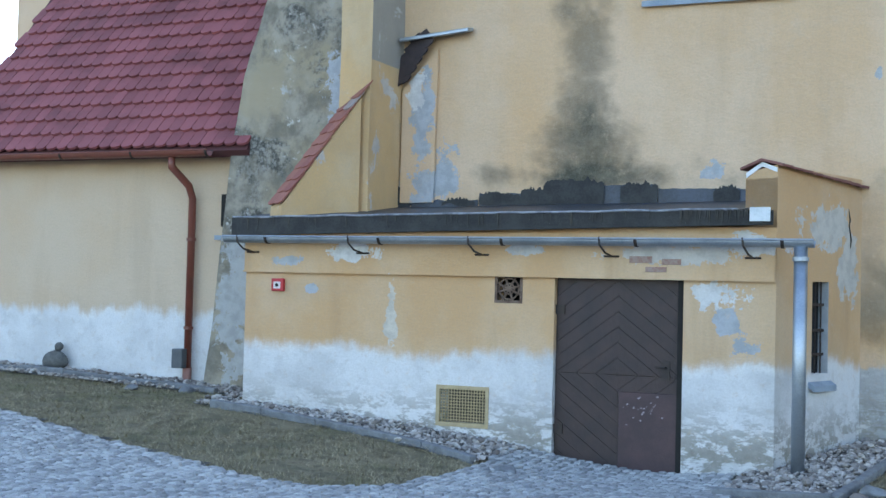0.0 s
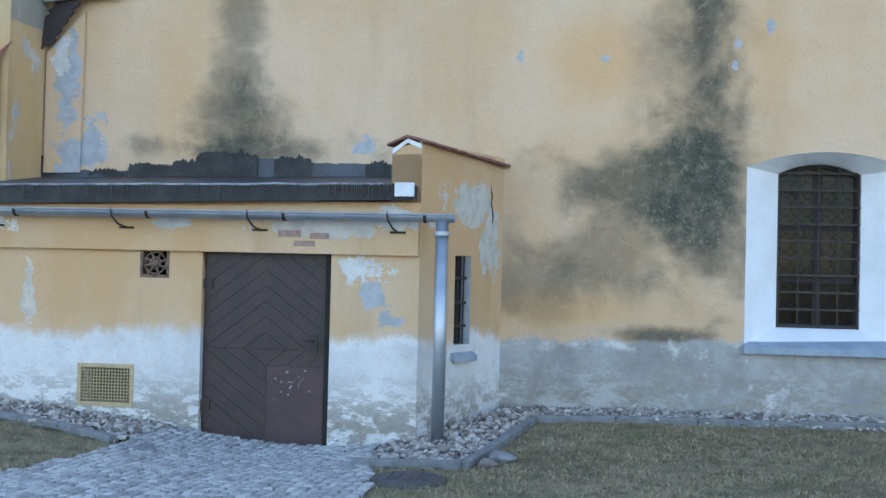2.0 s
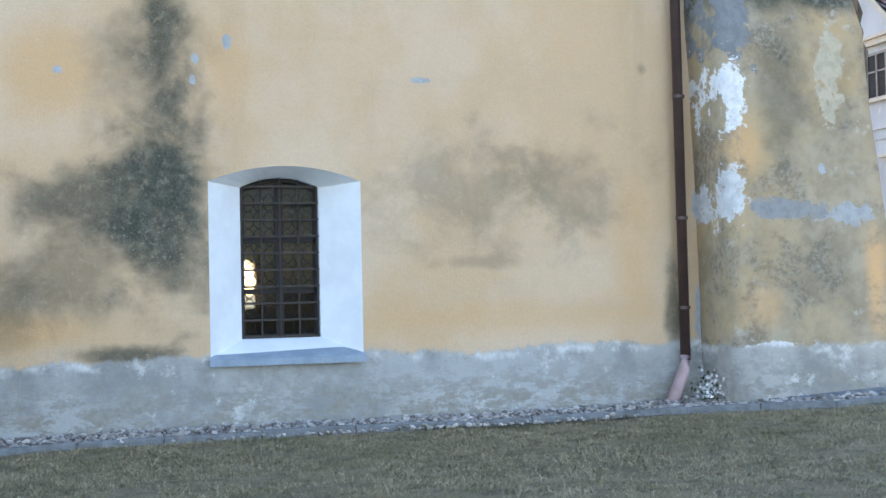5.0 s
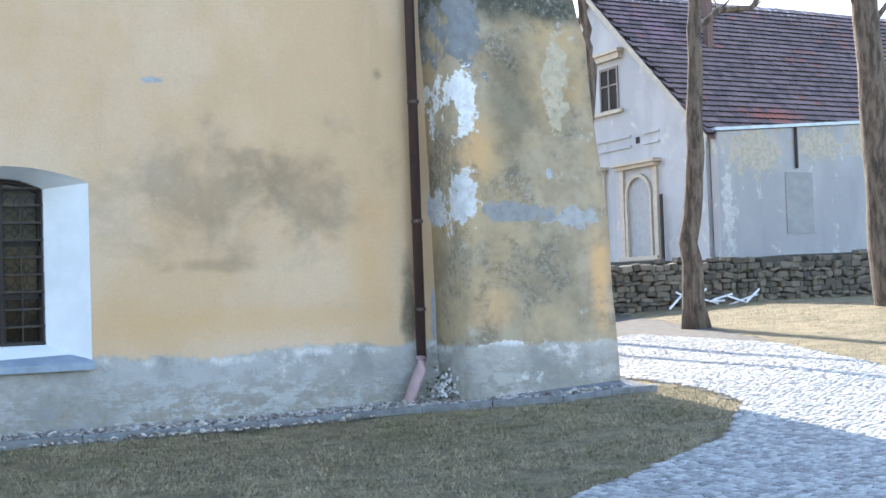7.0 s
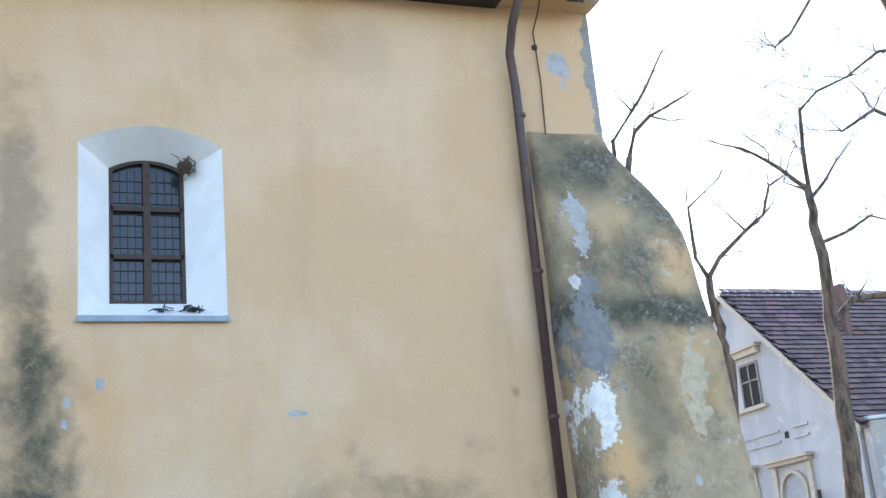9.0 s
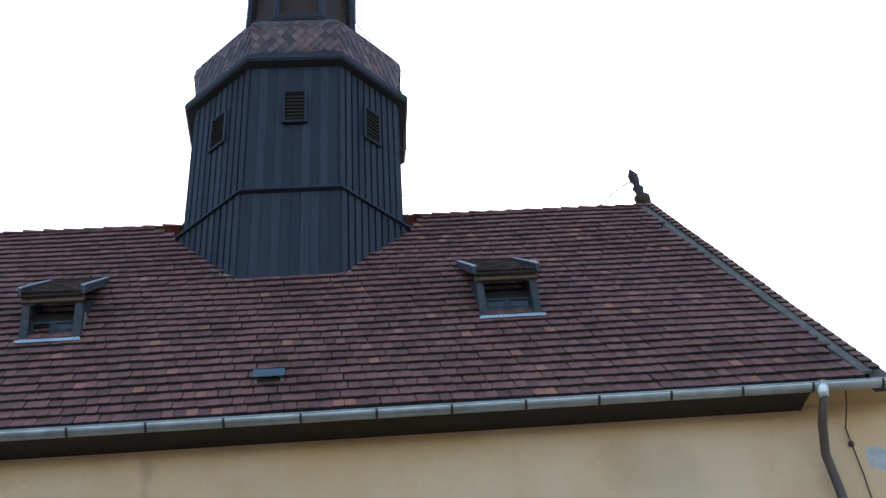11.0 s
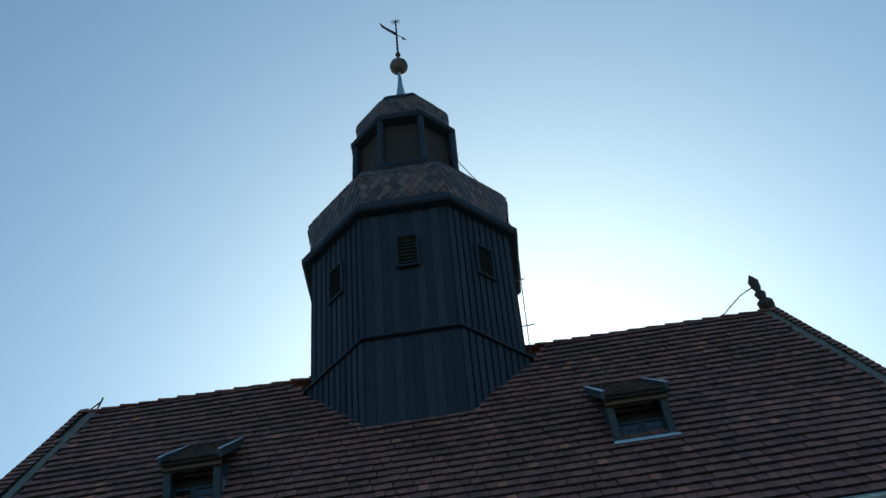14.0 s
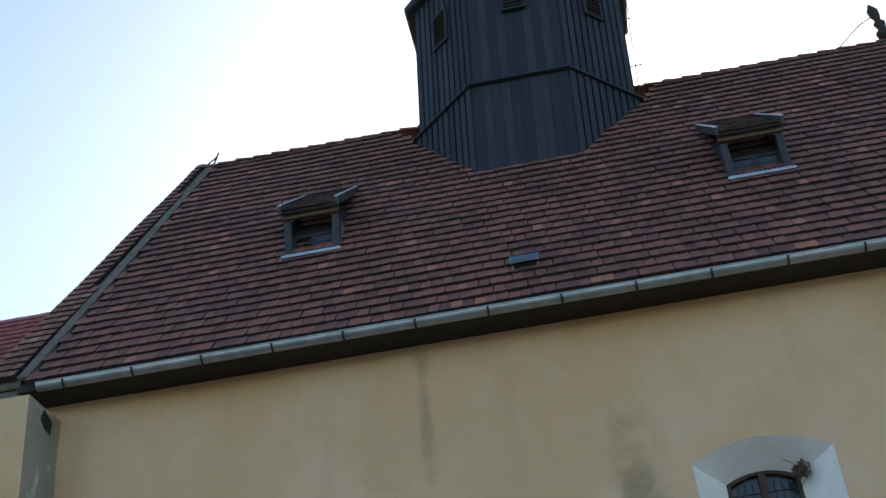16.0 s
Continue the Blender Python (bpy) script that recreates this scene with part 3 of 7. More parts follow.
def church_window(name, op, label, lattice, barred):
    win = thing(name, ((op.o[0] + op.o[1]) / 2, WY, op.o[2]), label, "window", "church windows", "structure")
    reveal(op, "window_reveal", win)
    x0, x1, s, sp, cr = op.i
    cx = (x0 + x1) / 2
    yg = op.y + (0.16 if barred else 0.06)
    bm = bmesh.new()
    prism(bm, [(x, yg + 0.02, z) for x, z in op.ring(op.i)], (0, 0.012, 0))
    g = hang("pane", bm, CLEARGLASS if barred else LEADGLASS, win, "dark leaded glass")
    frame_wood = plain("window_wood", *(((0.012, 0.009, 0.008), (0.022, 0.015, 0.012)) if barred else ((0.035, 0.022, 0.016), (0.05, 0.032, 0.024))), 10, 0.7)
    bm = bmesh.new()
    ring = op.ring(op.i)
    inner = [(cx + (x - cx) * 0.89, s + (z - s) * 0.955 + 0.045) for x, z in ring]
    fr = [[(x, yg - 0.05, z) for x, z in ring], [(x, yg - 0.05, z) for x, z in inner], [(x, yg + 0.018, z) for x, z in inner]]
    loft(bm, fr, True, False)
    hang("window_frame", bm, frame_wood, win, "dark brown wooden frame")
    bm = bmesh.new()
    box(bm, cx - 0.045, cx + 0.045, yg - 0.055, yg + 0.015, s + 0.03, cr - 0.03)
    hang("mullion", bm, frame_wood, win)
    for z in ((s + (sp - s) * 0.345, s + (sp - s) * 0.70) if not barred else (s + 0.55, s + 1.15)):
        for xa, xb in ((x0 + 0.02, cx - 0.045), (cx + 0.045, x1 - 0.02)):
            bm = bmesh.new()
            box(bm, xa, xb, yg - 0.05, yg + 0.014, z - 0.03, z + 0.03)
            hang("transom", bm, frame_wood, win)
    # lead cames: upright ovals in rows of panes
    bm = bmesh.new()
    for xa, xb in ((x0 + 0.05, cx - 0.045), (cx + 0.045, x1 - 0.05)):
        k = 4
        for i in range(1, k):
            x = xa + (xb - xa) * i / k
            if not barred:
                box(bm, x - 0.005, x + 0.005, yg + 0.004, yg + 0.022, s + 0.04, sp)
        z = s + 0.14 if not barred else sp
        while z < sp:
            box(bm, xa, xb, yg + 0.006, yg + 0.022, z - 0.005, z + 0.005)
            z += 0.145
    if barred:
        # honeycomb cames in the lower lights
        for xa, xb in ((x0 + 0.05, cx - 0.045), (cx + 0.045, x1 - 0.05)):
            w = (xb - xa) / 3
            for i in range(3):
                for j in range(9):
                    a, z = xa + w * (i + 0.5), s + 0.16 + 0.205 * j
                    if z + 0.1 < sp:
                        tube(bm, [(a + w * 0.5 * u, yg + 0.008, z + 0.095 * v) for u, v in ((-1, -0.4), (-0.4, -1), (0.4, -1), (1, -0.4), (1, 0.4), (0.4, 1), (-0.4, 1), (-1, 0.4), (-1, -0.4))], 0.006, 4)
    hang("lead_came", bm, plain("lead", (0.03, 0.032, 0.035), (0.02, 0.02, 0.022), 20, 0.7, 0.0), win)
    if barred:
        grille_bars(win, op, [x0 + 0.02 + (x1 - x0 - 0.04) * i / 4 for i in range(5)], [s + 0.02 + 0.195 * i for i in range(10)], op.y + 0.03)
    return win


def sill_sheet(win, op, z_front, z_back, th, over, mat, label):
    bm = bmesh.new()
    a, b = op.o[0] - 0.01, op.o[1] + 0.01
    i0, i1 = op.i[0], op.i[1]
    top = [(a, WY - over, z_front), (b, WY - over, z_front), (b, WY + 0.002, z_front + 0.03), (i1, op.y - 0.004, z_back), (i0, op.y - 0.004, z_back), (a, WY + 0.002, z_front + 0.03)]
    prism(bm, top, (0, 0, -th))
    hang("window_sill", bm, mat, win, label)


w1 = church_window("window_1", LOWER, "arched church window with white splayed reveal and iron bars", True, True)
sill_sheet(w1, LOWER, 1.055, 1.24, 0.075, 0.10, GREYSILL, "grey painted sloping sill")
w2 = church_window("window_2", UPPER, "arched church window with leaded panes in white reveal", True, False)
sill_sheet(w2, UPPER, 5.42, 5.60, 0.06, 0.07, GREYSILL, "grey-blue sheet sill")

w4 = church_window("window_4", UPPER_W, "arched church window high above the annex roof", True, False)
sill_sheet(w4, UPPER_W, 5.27, 5.56, 0.06, 0.07, GREYSILL, "grey-blue sheet sill")

# ---- nave roof ----
EY, EZ, SL, RY = 13.62, 10.02, 1.48, 18.30
RZ = EZ + SL * (RY - EY)
RX0, RX1, HX0, HX1 = -5.85, 7.25, -6.82, 8.06     # ridge ends and eave ends of the tiled slope


roof = thing("nave_roof", (0.7, EY, EZ), "steep church roof of weathered reddish-brown plain tiles", "roof", "", "structure")
bm = bmesh.new()
WIDE = {1: (0.42, 0.40), -1: (0.68, 0.36)}         # coping width at the eave and at the ridge, east and west
OX0, OX1 = HX0 - WIDE[-1][0], HX1 + WIDE[1][0]
TX0, TX1 = RX0 - WIDE[-1][1], RX1 + WIDE[1][1]
deck = [(OX0, EY, EZ), (OX1, EY, EZ), (TX1, RY, RZ), (TX0, RY, RZ)]
back = [(OX0, 2 * RY - EY, EZ), (OX1, 2 * RY - EY, EZ)]
v = [bm.verts.new((p[0], p[1], p[2] - 0.06)) for p in deck + back]
for f in ((0, 1, 2, 3), (5, 4, 3, 2), (1, 5, 2), (4, 0, 3), (0, 4, 5, 1)):
    bm.faces.new([v[i] for i in f])
hang("roof_deck", bm, plain("dark_batten", (0.06, 0.04, 0.035), (0.04, 0.03, 0.025), 5), roof)


def tile_mesh(name, w, l, th, mat, nose=0.05, bow=0.0):
    """A plain clay tile with a rounded lower end, lying in x (width) and y (up the slope), lower end at y=0."""
    bm = bmesh.new()
    pts = [(-w / 2, l), (-w / 2, nose)] + [(w / 2 * math.sin(a), nose - nose * math.cos(a)) for a in (-0.9, -0.45, 0, 0.45, 0.9)] + [(w / 2, nose), (w / 2, l)]
    a = [bm.verts.new((x, y, bow * (1 - (2 * x / w) ** 2))) for x, y in pts]
    b = [bm.verts.new((x, y, bow * (1 - (2 * x / w) ** 2) + th)) for x, y in pts]
    bm.faces.new(b)
    n = len(pts)
    for i in range(1, n - 1):
        bm.faces.new((a[i], a[i + 1], b[i + 1], b[i]))
    me = bpy.data.meshes.new(name)
    bmesh.ops.recalc_face_normals(bm, faces=bm.faces)
    bm.to_mesh(me)
    bm.free()
    me.materials.append(mat)
    return me


def tiled_slope(parent, mat, eave, slope_deg, x_left, x_right, length, w, row, l, th, near, rng, lift=0.0, skip=None, nose=0.05, jitter=1.0, name="roof_tile", rot=None, stagger=True, pitch=0.13, edge=None):
    """Courses of tiles on a slope that rises towards +y; x_left(s), x_right(s) bound it. Tiles for which near(x, s) holds are parts, the rest one mesh."""
    ey, ez = eave
    a = radians(slope_deg)
    me = tile_mesh(name, w * 0.965, l, th, mat, nose)
    tilt = Matrix.Rotation(a, 4, "X")
    verts, faces = [], []
    src = [vv.co.copy() for vv in me.vertices]
    # sides and lower ends take the darker painted-shade material
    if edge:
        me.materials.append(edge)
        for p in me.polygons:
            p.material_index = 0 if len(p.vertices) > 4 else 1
    src_f = [list(p.vertices) for p in me.polygons]
    slot = [p.material_index for p in me.polygons]
    count = 0
    k = 0
    while k * row < length:
        s = k * row
        x = x_left(s) + (w / 2 if k % 2 and stagger else 0) + w / 2
        while x < x_right(s):
            if not (skip and skip(x, s)):
                lay = pitch + rng.uniform(-0.006, 0.012) * jitter
                place = Matrix.Translation((x + rng.uniform(-0.004, 0.004) * jitter, ey + s * math.cos(a), ez + s * math.sin(a) + lift)) @ tilt
                m = place @ Matrix.Translation((0, 0, th * 0.35 + 0.006 * math.sin(x * 0.9 + k * 0.31) * jitter + rng.uniform(0, 0.005) * jitter)) @ Matrix.Rotation(-lay, 4, "X") @ Matrix.Rotation(rng.uniform(-0.012, 0.012) * jitter, 4, "Z")
                if rot is not None:
                    m = rot @ m
                if count < 300 and near(x, s):
                    o = new(name, me)
                    o.parent = parent
                    o.matrix_basis = Matrix.Translation(-parent.location) @ m
                    count += 1
                else:
                    base = len(verts)
                    verts.extend((m @ p)[:] for p in src)
                    faces.extend([base + i for i in f] for f in src_f)
            x += w
        k += 1
    rest = bpy.data.meshes.new(name + "s")
    rest.from_pydata(verts, [], faces)
    rest.materials.append(mat)
    if edge:
        rest.materials.append(edge)
        for p in rest.polygons:
            p.material_index = slot[p.index % len(slot)]
    o = new("roof_tiles", rest)
    o.parent = parent
    o.location = -Vector(parent.location)
    tagged(o, kind="stuff")
    return o


NAVE_LEN = math.hypot(RY - EY, RZ - EZ)
TOWER_X, TOWER_Y, LEAN = 0.33, 18.5, 0.047


def in_tower(x, s):
    y = EY + s / NAVE_LEN * (RY - EY)
    return y > 16.55 and abs(x - 0.4) < 0.8 + (y - 16.5) or y > 17.6 and abs(x - 0.4) < 1.9


# row shadows put into the colour: tile sides and lower ends near black
TILE_SHADE = plain("tile_end_shade", (0.012, 0.010, 0.010), (0.026, 0.019, 0.017), 9, 0.95)
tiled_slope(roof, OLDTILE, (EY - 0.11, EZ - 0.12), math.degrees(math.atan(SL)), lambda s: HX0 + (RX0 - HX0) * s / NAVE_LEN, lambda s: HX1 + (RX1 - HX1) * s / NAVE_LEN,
            NAVE_LEN, 0.155, 0.268, 0.40, 0.072, lambda x, s: s < 1.6 and -2.6 < x < 6.2, random.Random(3), skip=in_tower, jitter=1.6, nose=0.012, pitch=0.135, edge=TILE_SHADE)

# ridge tiles and the tiled copings over the gable ends
bm = bmesh.new()
x = RX0 - 0.3
rng = random.Random(5)
while x < RX1 + 0.2:
    if not (TOWER_X - 1.9 < x < TOWER_X + 1.9):
        pts0 = [(x, RY + 0.15 * math.cos(t), RZ + 0.02 + 0.13 * math.sin(t) + rng.uniform(-0.01, 0.01)) for t in [math.pi * i / 6 for i in range(7)]]
        pts1 = [(x + 0.40, RY + 0.13 * math.cos(t), RZ + 0.01 + 0.10 * math.sin(t)) for t in [math.pi * i / 6 for i in range(7)]]
        loft(bm, [pts0, pts1], False, False)
    x += 0.37
hang("ridge_tiles", bm, OLDTILE, roof)


COPEOLD = tile_mat("old_coping_tile", (0.17, 0.075, 0.058), (0.26, 0.115, 0.085), (0.30, 0.20, 0.16))


def verge(side):
    sx = 1 if side > 0 else -1
    e0, r0 = (HX1, RX1) if side > 0 else (HX0, RX0)
    bm = bmesh.new()
    n = Vector((0, -SL, 1)).normalized()
    low, top = Vector((e0, EY - 0.02, EZ)), Vector((r0, RY, RZ))
    band = [low + n * 0.05, top + n * 0.05, top + n * 0.05 + Vector((sx * 0.16, 0, 0)), low + n * 0.05 + Vector((sx * 0.16, 0, 0))]
    prism(bm, band, n * 0.05)
    hang("verge_flashing", bm, MORTAR, roof, "grey mortar flashing along the gable")
    w0, w1 = WIDE[side]

    def out_at(s):
        return w0 + (w1 - w0) * s / NAVE_LEN
    lo = (lambda s: e0 + (r0 - e0) * s / NAVE_LEN + (0.14 if sx > 0 else -out_at(s)))
    hi = (lambda s: e0 + (r0 - e0) * s / NAVE_LEN + (out_at(s) if sx > 0 else -0.14))
    tiled_slope(roof, COPEOLD, (EY - 0.05, EZ), math.degrees(math.atan(SL)), lo, lambda s: hi(s) - 0.05, NAVE_LEN, 0.155, 0.20, 0.32, 0.05, lambda x, s: False, random.Random(9), lift=0.07, stagger=False, nose=0.02, name="verge_tile", edge=TILE_SHADE)
    bm = bmesh.new()
    loft(bm, [[p + Vector((sx * u, dy, dz)) for u, dz in ((0.16, -0.2), (w, -0.2), (w, 0.09), (0.16, 0.09))] for p, w, dy in ((low, w0, 0.05), (top, w1, 0.0))])
    hang("gable_coping", bm, MORTAR, roof)


verge(1)
verge(-1)


def half_gutter(x0, x1, y, z, r, name, label, step, mat=ZINC, drop=0.0):
    g = thing(name, ((x0 + x1) / 2, y, z - r), label, "gutter")
    bm = bmesh.new()
    rings = []
    for i, x in enumerate(spread(x0, x1, 1.0)):
        f = (x - x0) / (x1 - x0)
        ang = [math.pi + math.pi * k / 10 for k in range(11)]
        rings.append([(x, y + r * math.cos(t), z + r * math.sin(t) - drop * f) for t in ang] + [(x, y + (r - 0.006) * math.cos(t), z + (r - 0.006) * math.sin(t) - drop * f) for t in reversed(ang)])
    loft(bm, rings)
    hang("trough", bm, mat, g)
    bm = bmesh.new()
    tube(bm, [(x0, y - r, z + 0.004), (x1, y - r, z + 0.004 - drop)], 0.012, 8)
    hang("bead", bm, mat, g)
    x = x0 + step * 0.4
    while x < x1:
        bm = bmesh.new()
        ang = [math.pi * 0.95 + math.pi * 1.1 * k / 10 for k in range(11)]
        zz = z - drop * (x - x0) / (x1 - x0)
        rings = [[(xx, y + q * math.cos(t), zz + q * math.sin(t)) for xx, q in ((x - 0.016, r + 0.002), (x + 0.016, r + 0.002), (x + 0.016, r + 0.010), (x - 0.016, r + 0.010))] for t in ang]
        loft(bm, rings)
        hang("bracket", bm, IRON, g)
        x += step
    return g


half_gutter(-6.66, 8.66, 13.52, 9.90, 0.085, "eaves_gutter", "long grey zinc eaves gutter on dark iron brackets", 0.97)
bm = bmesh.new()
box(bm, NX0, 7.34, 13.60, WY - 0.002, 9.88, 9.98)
tagged(part("eaves_board", bm, plain("dark_eaves_board", (0.018, 0.014, 0.012), (0.028, 0.022, 0.018), 4)), "near-black timber eaves board under the gutter", "eaves", "", "structure")


bm = bmesh.new()
box(bm, 7.35, NX1 + 0.02, 13.66, WY - 0.002, 9.93, 9.985)
tagged(part("eaves_soffit", bm, PIER), "pale mortar soffit at the corner of the eaves", "eaves", "", "structure")


# ---- buttresses ----
def solid_from_profile(name, prof, y_front, y_back, mat, label, nz=26, seed=0.0):
    """prof(z) gives x0, x1; y_front(z) the face. A battered masonry body with slightly uneven faces."""
    b = thing(name, (sum(prof(0.5)) / 2, y_front(0.4), 0.2), label, "buttress", "", "structure")
    bm = bmesh.new()
    z0, z1 = -0.3, name_top[name]
    rings = []
    for k in range(nz + 1):
        z = z0 + (z1 - z0) * k / nz
        a, c = prof(z)
        f = y_front(z)
        row = [(a + (c - a) * i / 10, f) for i in range(11)] + [(c, f + (y_back - f) * i / 4) for i in range(1, 5)] + [(c + (a - c) * i / 10, y_back) for i in range(1, 11)] + [(a, y_back + (f - y_back) * i / 4) for i in range(1, 4)]
        rings.append([(x, y, z) for x, y in row])
    loft(bm, rings)
    rough_up(bm, 0.035, 1.3, seed)
    ob = hang("masonry", bm, mat, b, "", True)
    return b


name_top = {"east_buttress": 8.1, "west_buttress": 8.1}


def table(z, rows):
    for (z0, *a), (z1, *b) in zip(rows, rows[1:]):
        if z <= z1:
            t = min(max((z - z0) / (z1 - z0), 0), 1)
            return [p + (q - p) * t for p, q in zip(a, b)]
    return list(rows[-1][1:])


EB = [(0.3, 7.78, 9.98), (2.5, 7.74, 9.92), (4.5, 7.68, 9.72), (5.05, 7.66, 9.70), (5.3, 7.66, 9.62), (6.3, 7.64, 9.56), (6.9, 7.63, 9.36), (7.4, 7.62, 9.02), (7.8, 7.61, 8.78), (8.1, 7.6, 8.74)]
EF = [(0.3, 13.33), (4.9, 13.42), (5.2, 13.50), (6.5, 13.66), (7.4, 13.90), (8.1, 14.16)]
solid_from_profile("east_buttress", lambda z: table(z, EB), lambda z: table(z, EF)[0], 15.4, BUTTRESS, "stained plaster buttress with mossy weathered top at the corner")
WB = [(0.3, -9.15, -6.9), (2.6, -8.95, -6.9), (3.7, -8.88, -6.9), (4.6, -8.72, -6.9), (5.6, -8.42, -6.9), (6.6, -8.0, -6.9), (7.4, -7.5, -6.9), (8.1, -7.02, -6.9)]
WF = [(0.3, 13.62), (5.5, 13.74), (7.0, 13.95), (8.1, 14.16)]
solid_from_profile("west_buttress", lambda z: table(z, WB), lambda z: table(z, WF)[0], 15.4, WESTBUTT, "grey mossy masonry buttress with a curved outline", seed=7.0)

# corner pier and the tiled coping that leans against it
pier = thing("corner_pier", (-6.85, 13.3, 2.6), "narrow ochre plaster pier at the church corner", "pier", "", "structure")
bm = bmesh.new()
prism(bm, [(-7.07, 13.28, 0.2), (-6.64, 13.28, 0.2), (-6.60, WY + 0.1, 0.2), (-7.07, WY + 0.1, 0.2)], (0, 0, 9.45))
bmesh.ops.subdivide_edges(bm, edges=[e for e in bm.edges if abs(e.verts[0].co.z - e.verts[1].co.z) > 1], cuts=14)
rough_up(bm, 0.02, 1.1, 3.0)
shaft = hang("pier_shaft", bm, [PIER, PIERGREY], pier)
for p in shaft.data.polygons:
    p.material_index = 1 if abs(p.normal.x) > 0.7 and p.center.z > 2.0 else 0

spur = thing("coping_spur", (-7.0, 12.8, 2.5), "low ochre spur wall with a sloping red tile coping", "buttress", "", "structure")
hi, lo = Vector((-6.86, 13.30, 4.12)), Vector((-7.46, 12.50, 2.74))
out = (lo - hi)
flat = Vector((out.x, out.y, 0)).normalized()
acr = Vector((-flat.y, flat.x, 0)) * -1
bm = bmesh.new()
prism(bm, [hi + acr * 0.16, lo + acr * 0.16, Vector((lo.x, lo.y, 2.5)) + acr * 0.16, Vector((hi.x, hi.y, 2.5)) + acr * 0.16], acr * -0.34)
hang("spur_wall", bm, PIER, spur)
d = out.normalized()
nrm = acr.cross(d).normalized()
if nrm.z < 0:
    nrm = -nrm
cope = tile_mesh("coping_tile", 0.21, 0.30, 0.018, COPETILE, 0.04)
for k in range(10):
    for q in (-0.10, 0.10):
        o = new("coping_tile", cope)
        o.parent = spur
        p = lo - d * (0.185 * k) + acr * q + nrm * 0.03
        m = Matrix((acr, -d, acr.cross(-d))).transposed().to_4x4()
        if (m @ Vector((0, 0, 1))).z < 0:
            m = Matrix((-acr, -d, (-acr).cross(-d))).transposed().to_4x4()
        o.matrix_basis = Matrix.Translation(p - spur.location) @ m @ Matrix.Rotation(-0.08, 4, "X") @ Matrix.Rotation(random.uniform(-0.06, 0.06), 4, "Z")

# ---- left building with the red roof ----
LY, LEAVE = 13.98, 3.50
left = thing("low_side_building", (-14, LY, 0.4), "low ochre side building with white skimmed plinth", "building", "", "structure")
bm = bmesh.new()
box(bm, -19.5, -8.6, LY, 22, -0.3, 3.55)
hang("wall", bm, LEFTWALL, left)
LE = (13.62, 3.62)
LS = 52.0
LLEN = 8.2
bm = bmesh.new()
ca, sa = math.cos(radians(LS)), math.sin(radians(LS))
prism(bm, [(-13.9, LE[0], LE[1] - 0.05), (-8.6, LE[0], LE[1] - 0.05), (-8.6, LE[0] + LLEN * ca, LE[1] + LLEN * sa - 0.05), (-13.9, LE[0] + LLEN * ca, LE[1] + LLEN * sa - 0.05)], (0, 0.1, -0.08))
hang("roof_deck", bm, plain("red_deck", (0.1, 0.03, 0.03), (0.08, 0.03, 0.03), 4), left)
tiled_slope(left, REDTILE, LE, LS, lambda s: -13.95 + 0.02 * s, lambda s: -8.5, LLEN, 0.185, 0.295, 0.40, 0.034, lambda x, s: s < 3.0 and x > -14.4, random.Random(21), nose=0.06, jitter=0.5, name="roof_tile")

# ---- annex ----
AY, AX0, AX1, AX2 = 12.44, -7.80, -1.66, -0.98
annex = thing("annex", (-4.7, AY, 0.1), "low annex with peeling ochre plaster over a white plinth", "annex", "", "structure")
DX0, DX1, DTOP = -3.96, -2.58, 1.99


def annex_top(y):
    return 2.52 + (y - AY) / (WY - AY) * 0.42


bm = bmesh.new()
for xa, xb, za, zb in ((AX0, DX0, -0.4, 2.5), (DX1, AX1, -0.4, 2.5), (DX0, DX1, DTOP, 2.5)):
    if xa == AX0:
        # small square vent and the low grating are cut through
        for a, b, c, dd in ((AX0, -5.28, -0.4, 2.5), (-5.28, -4.70, -0.4, 0.32), (-5.28, -4.70, 0.73, 2.5), (-4.70, -4.64, -0.4, 2.5), (-4.64, -4.32, -0.4, 1.67), (-4.64, -4.32, 1.98, 2.5), (-4.32, DX0, -0.4, 2.5)):
            box(bm, a, b, AY, AY + 0.3, c, dd)
    else:
        box(bm, xa, xb, AY, AY + 0.3, za, zb)
hang("wall_front", bm, ANNEX, annex)
sd = Vector((AX2 - AX1, WY - AY, 0)).normalized()
sn = Vector((-sd.y, sd.x, 0))            # inwards
SLEN = math.hypot(AX2 - AX1, WY - AY)


def side_m():
    return Matrix((sd, sn, Vector((0, 0, 1)))).transposed().to_4x4()


SM = Matrix.Translation((AX1, AY, 0)) @ side_m()
SW0, SW1, SWZ0, SWZ1 = 0.74, 1.10, 1.02, 1.98      # slit window in the side wall
bm = bmesh.new()
for a, b, c, dd in ((0.0, SW0, -0.4, 3.0), (SW0, SW1, -0.4, SWZ0), (SW0, SW1, SWZ1, 3.0), (SW1, SLEN, -0.4, 3.0)):
    box(bm, a, b, 0.0, 0.36, c, dd, SM)
hang("wall_side", bm, ANNEX, annex)
bm = bmesh.new()
box(bm, AX0, AX0 + 0.3, AY + 0.302, WY, -0.4, 2.5)
hang("wall_west", bm, ANNEX, annex)
# added dark sheet that stands for the shade behind the front openings
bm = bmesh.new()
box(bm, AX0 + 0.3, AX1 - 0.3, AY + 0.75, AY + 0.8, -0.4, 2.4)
hang("dark_backing", bm, DARK, annex)
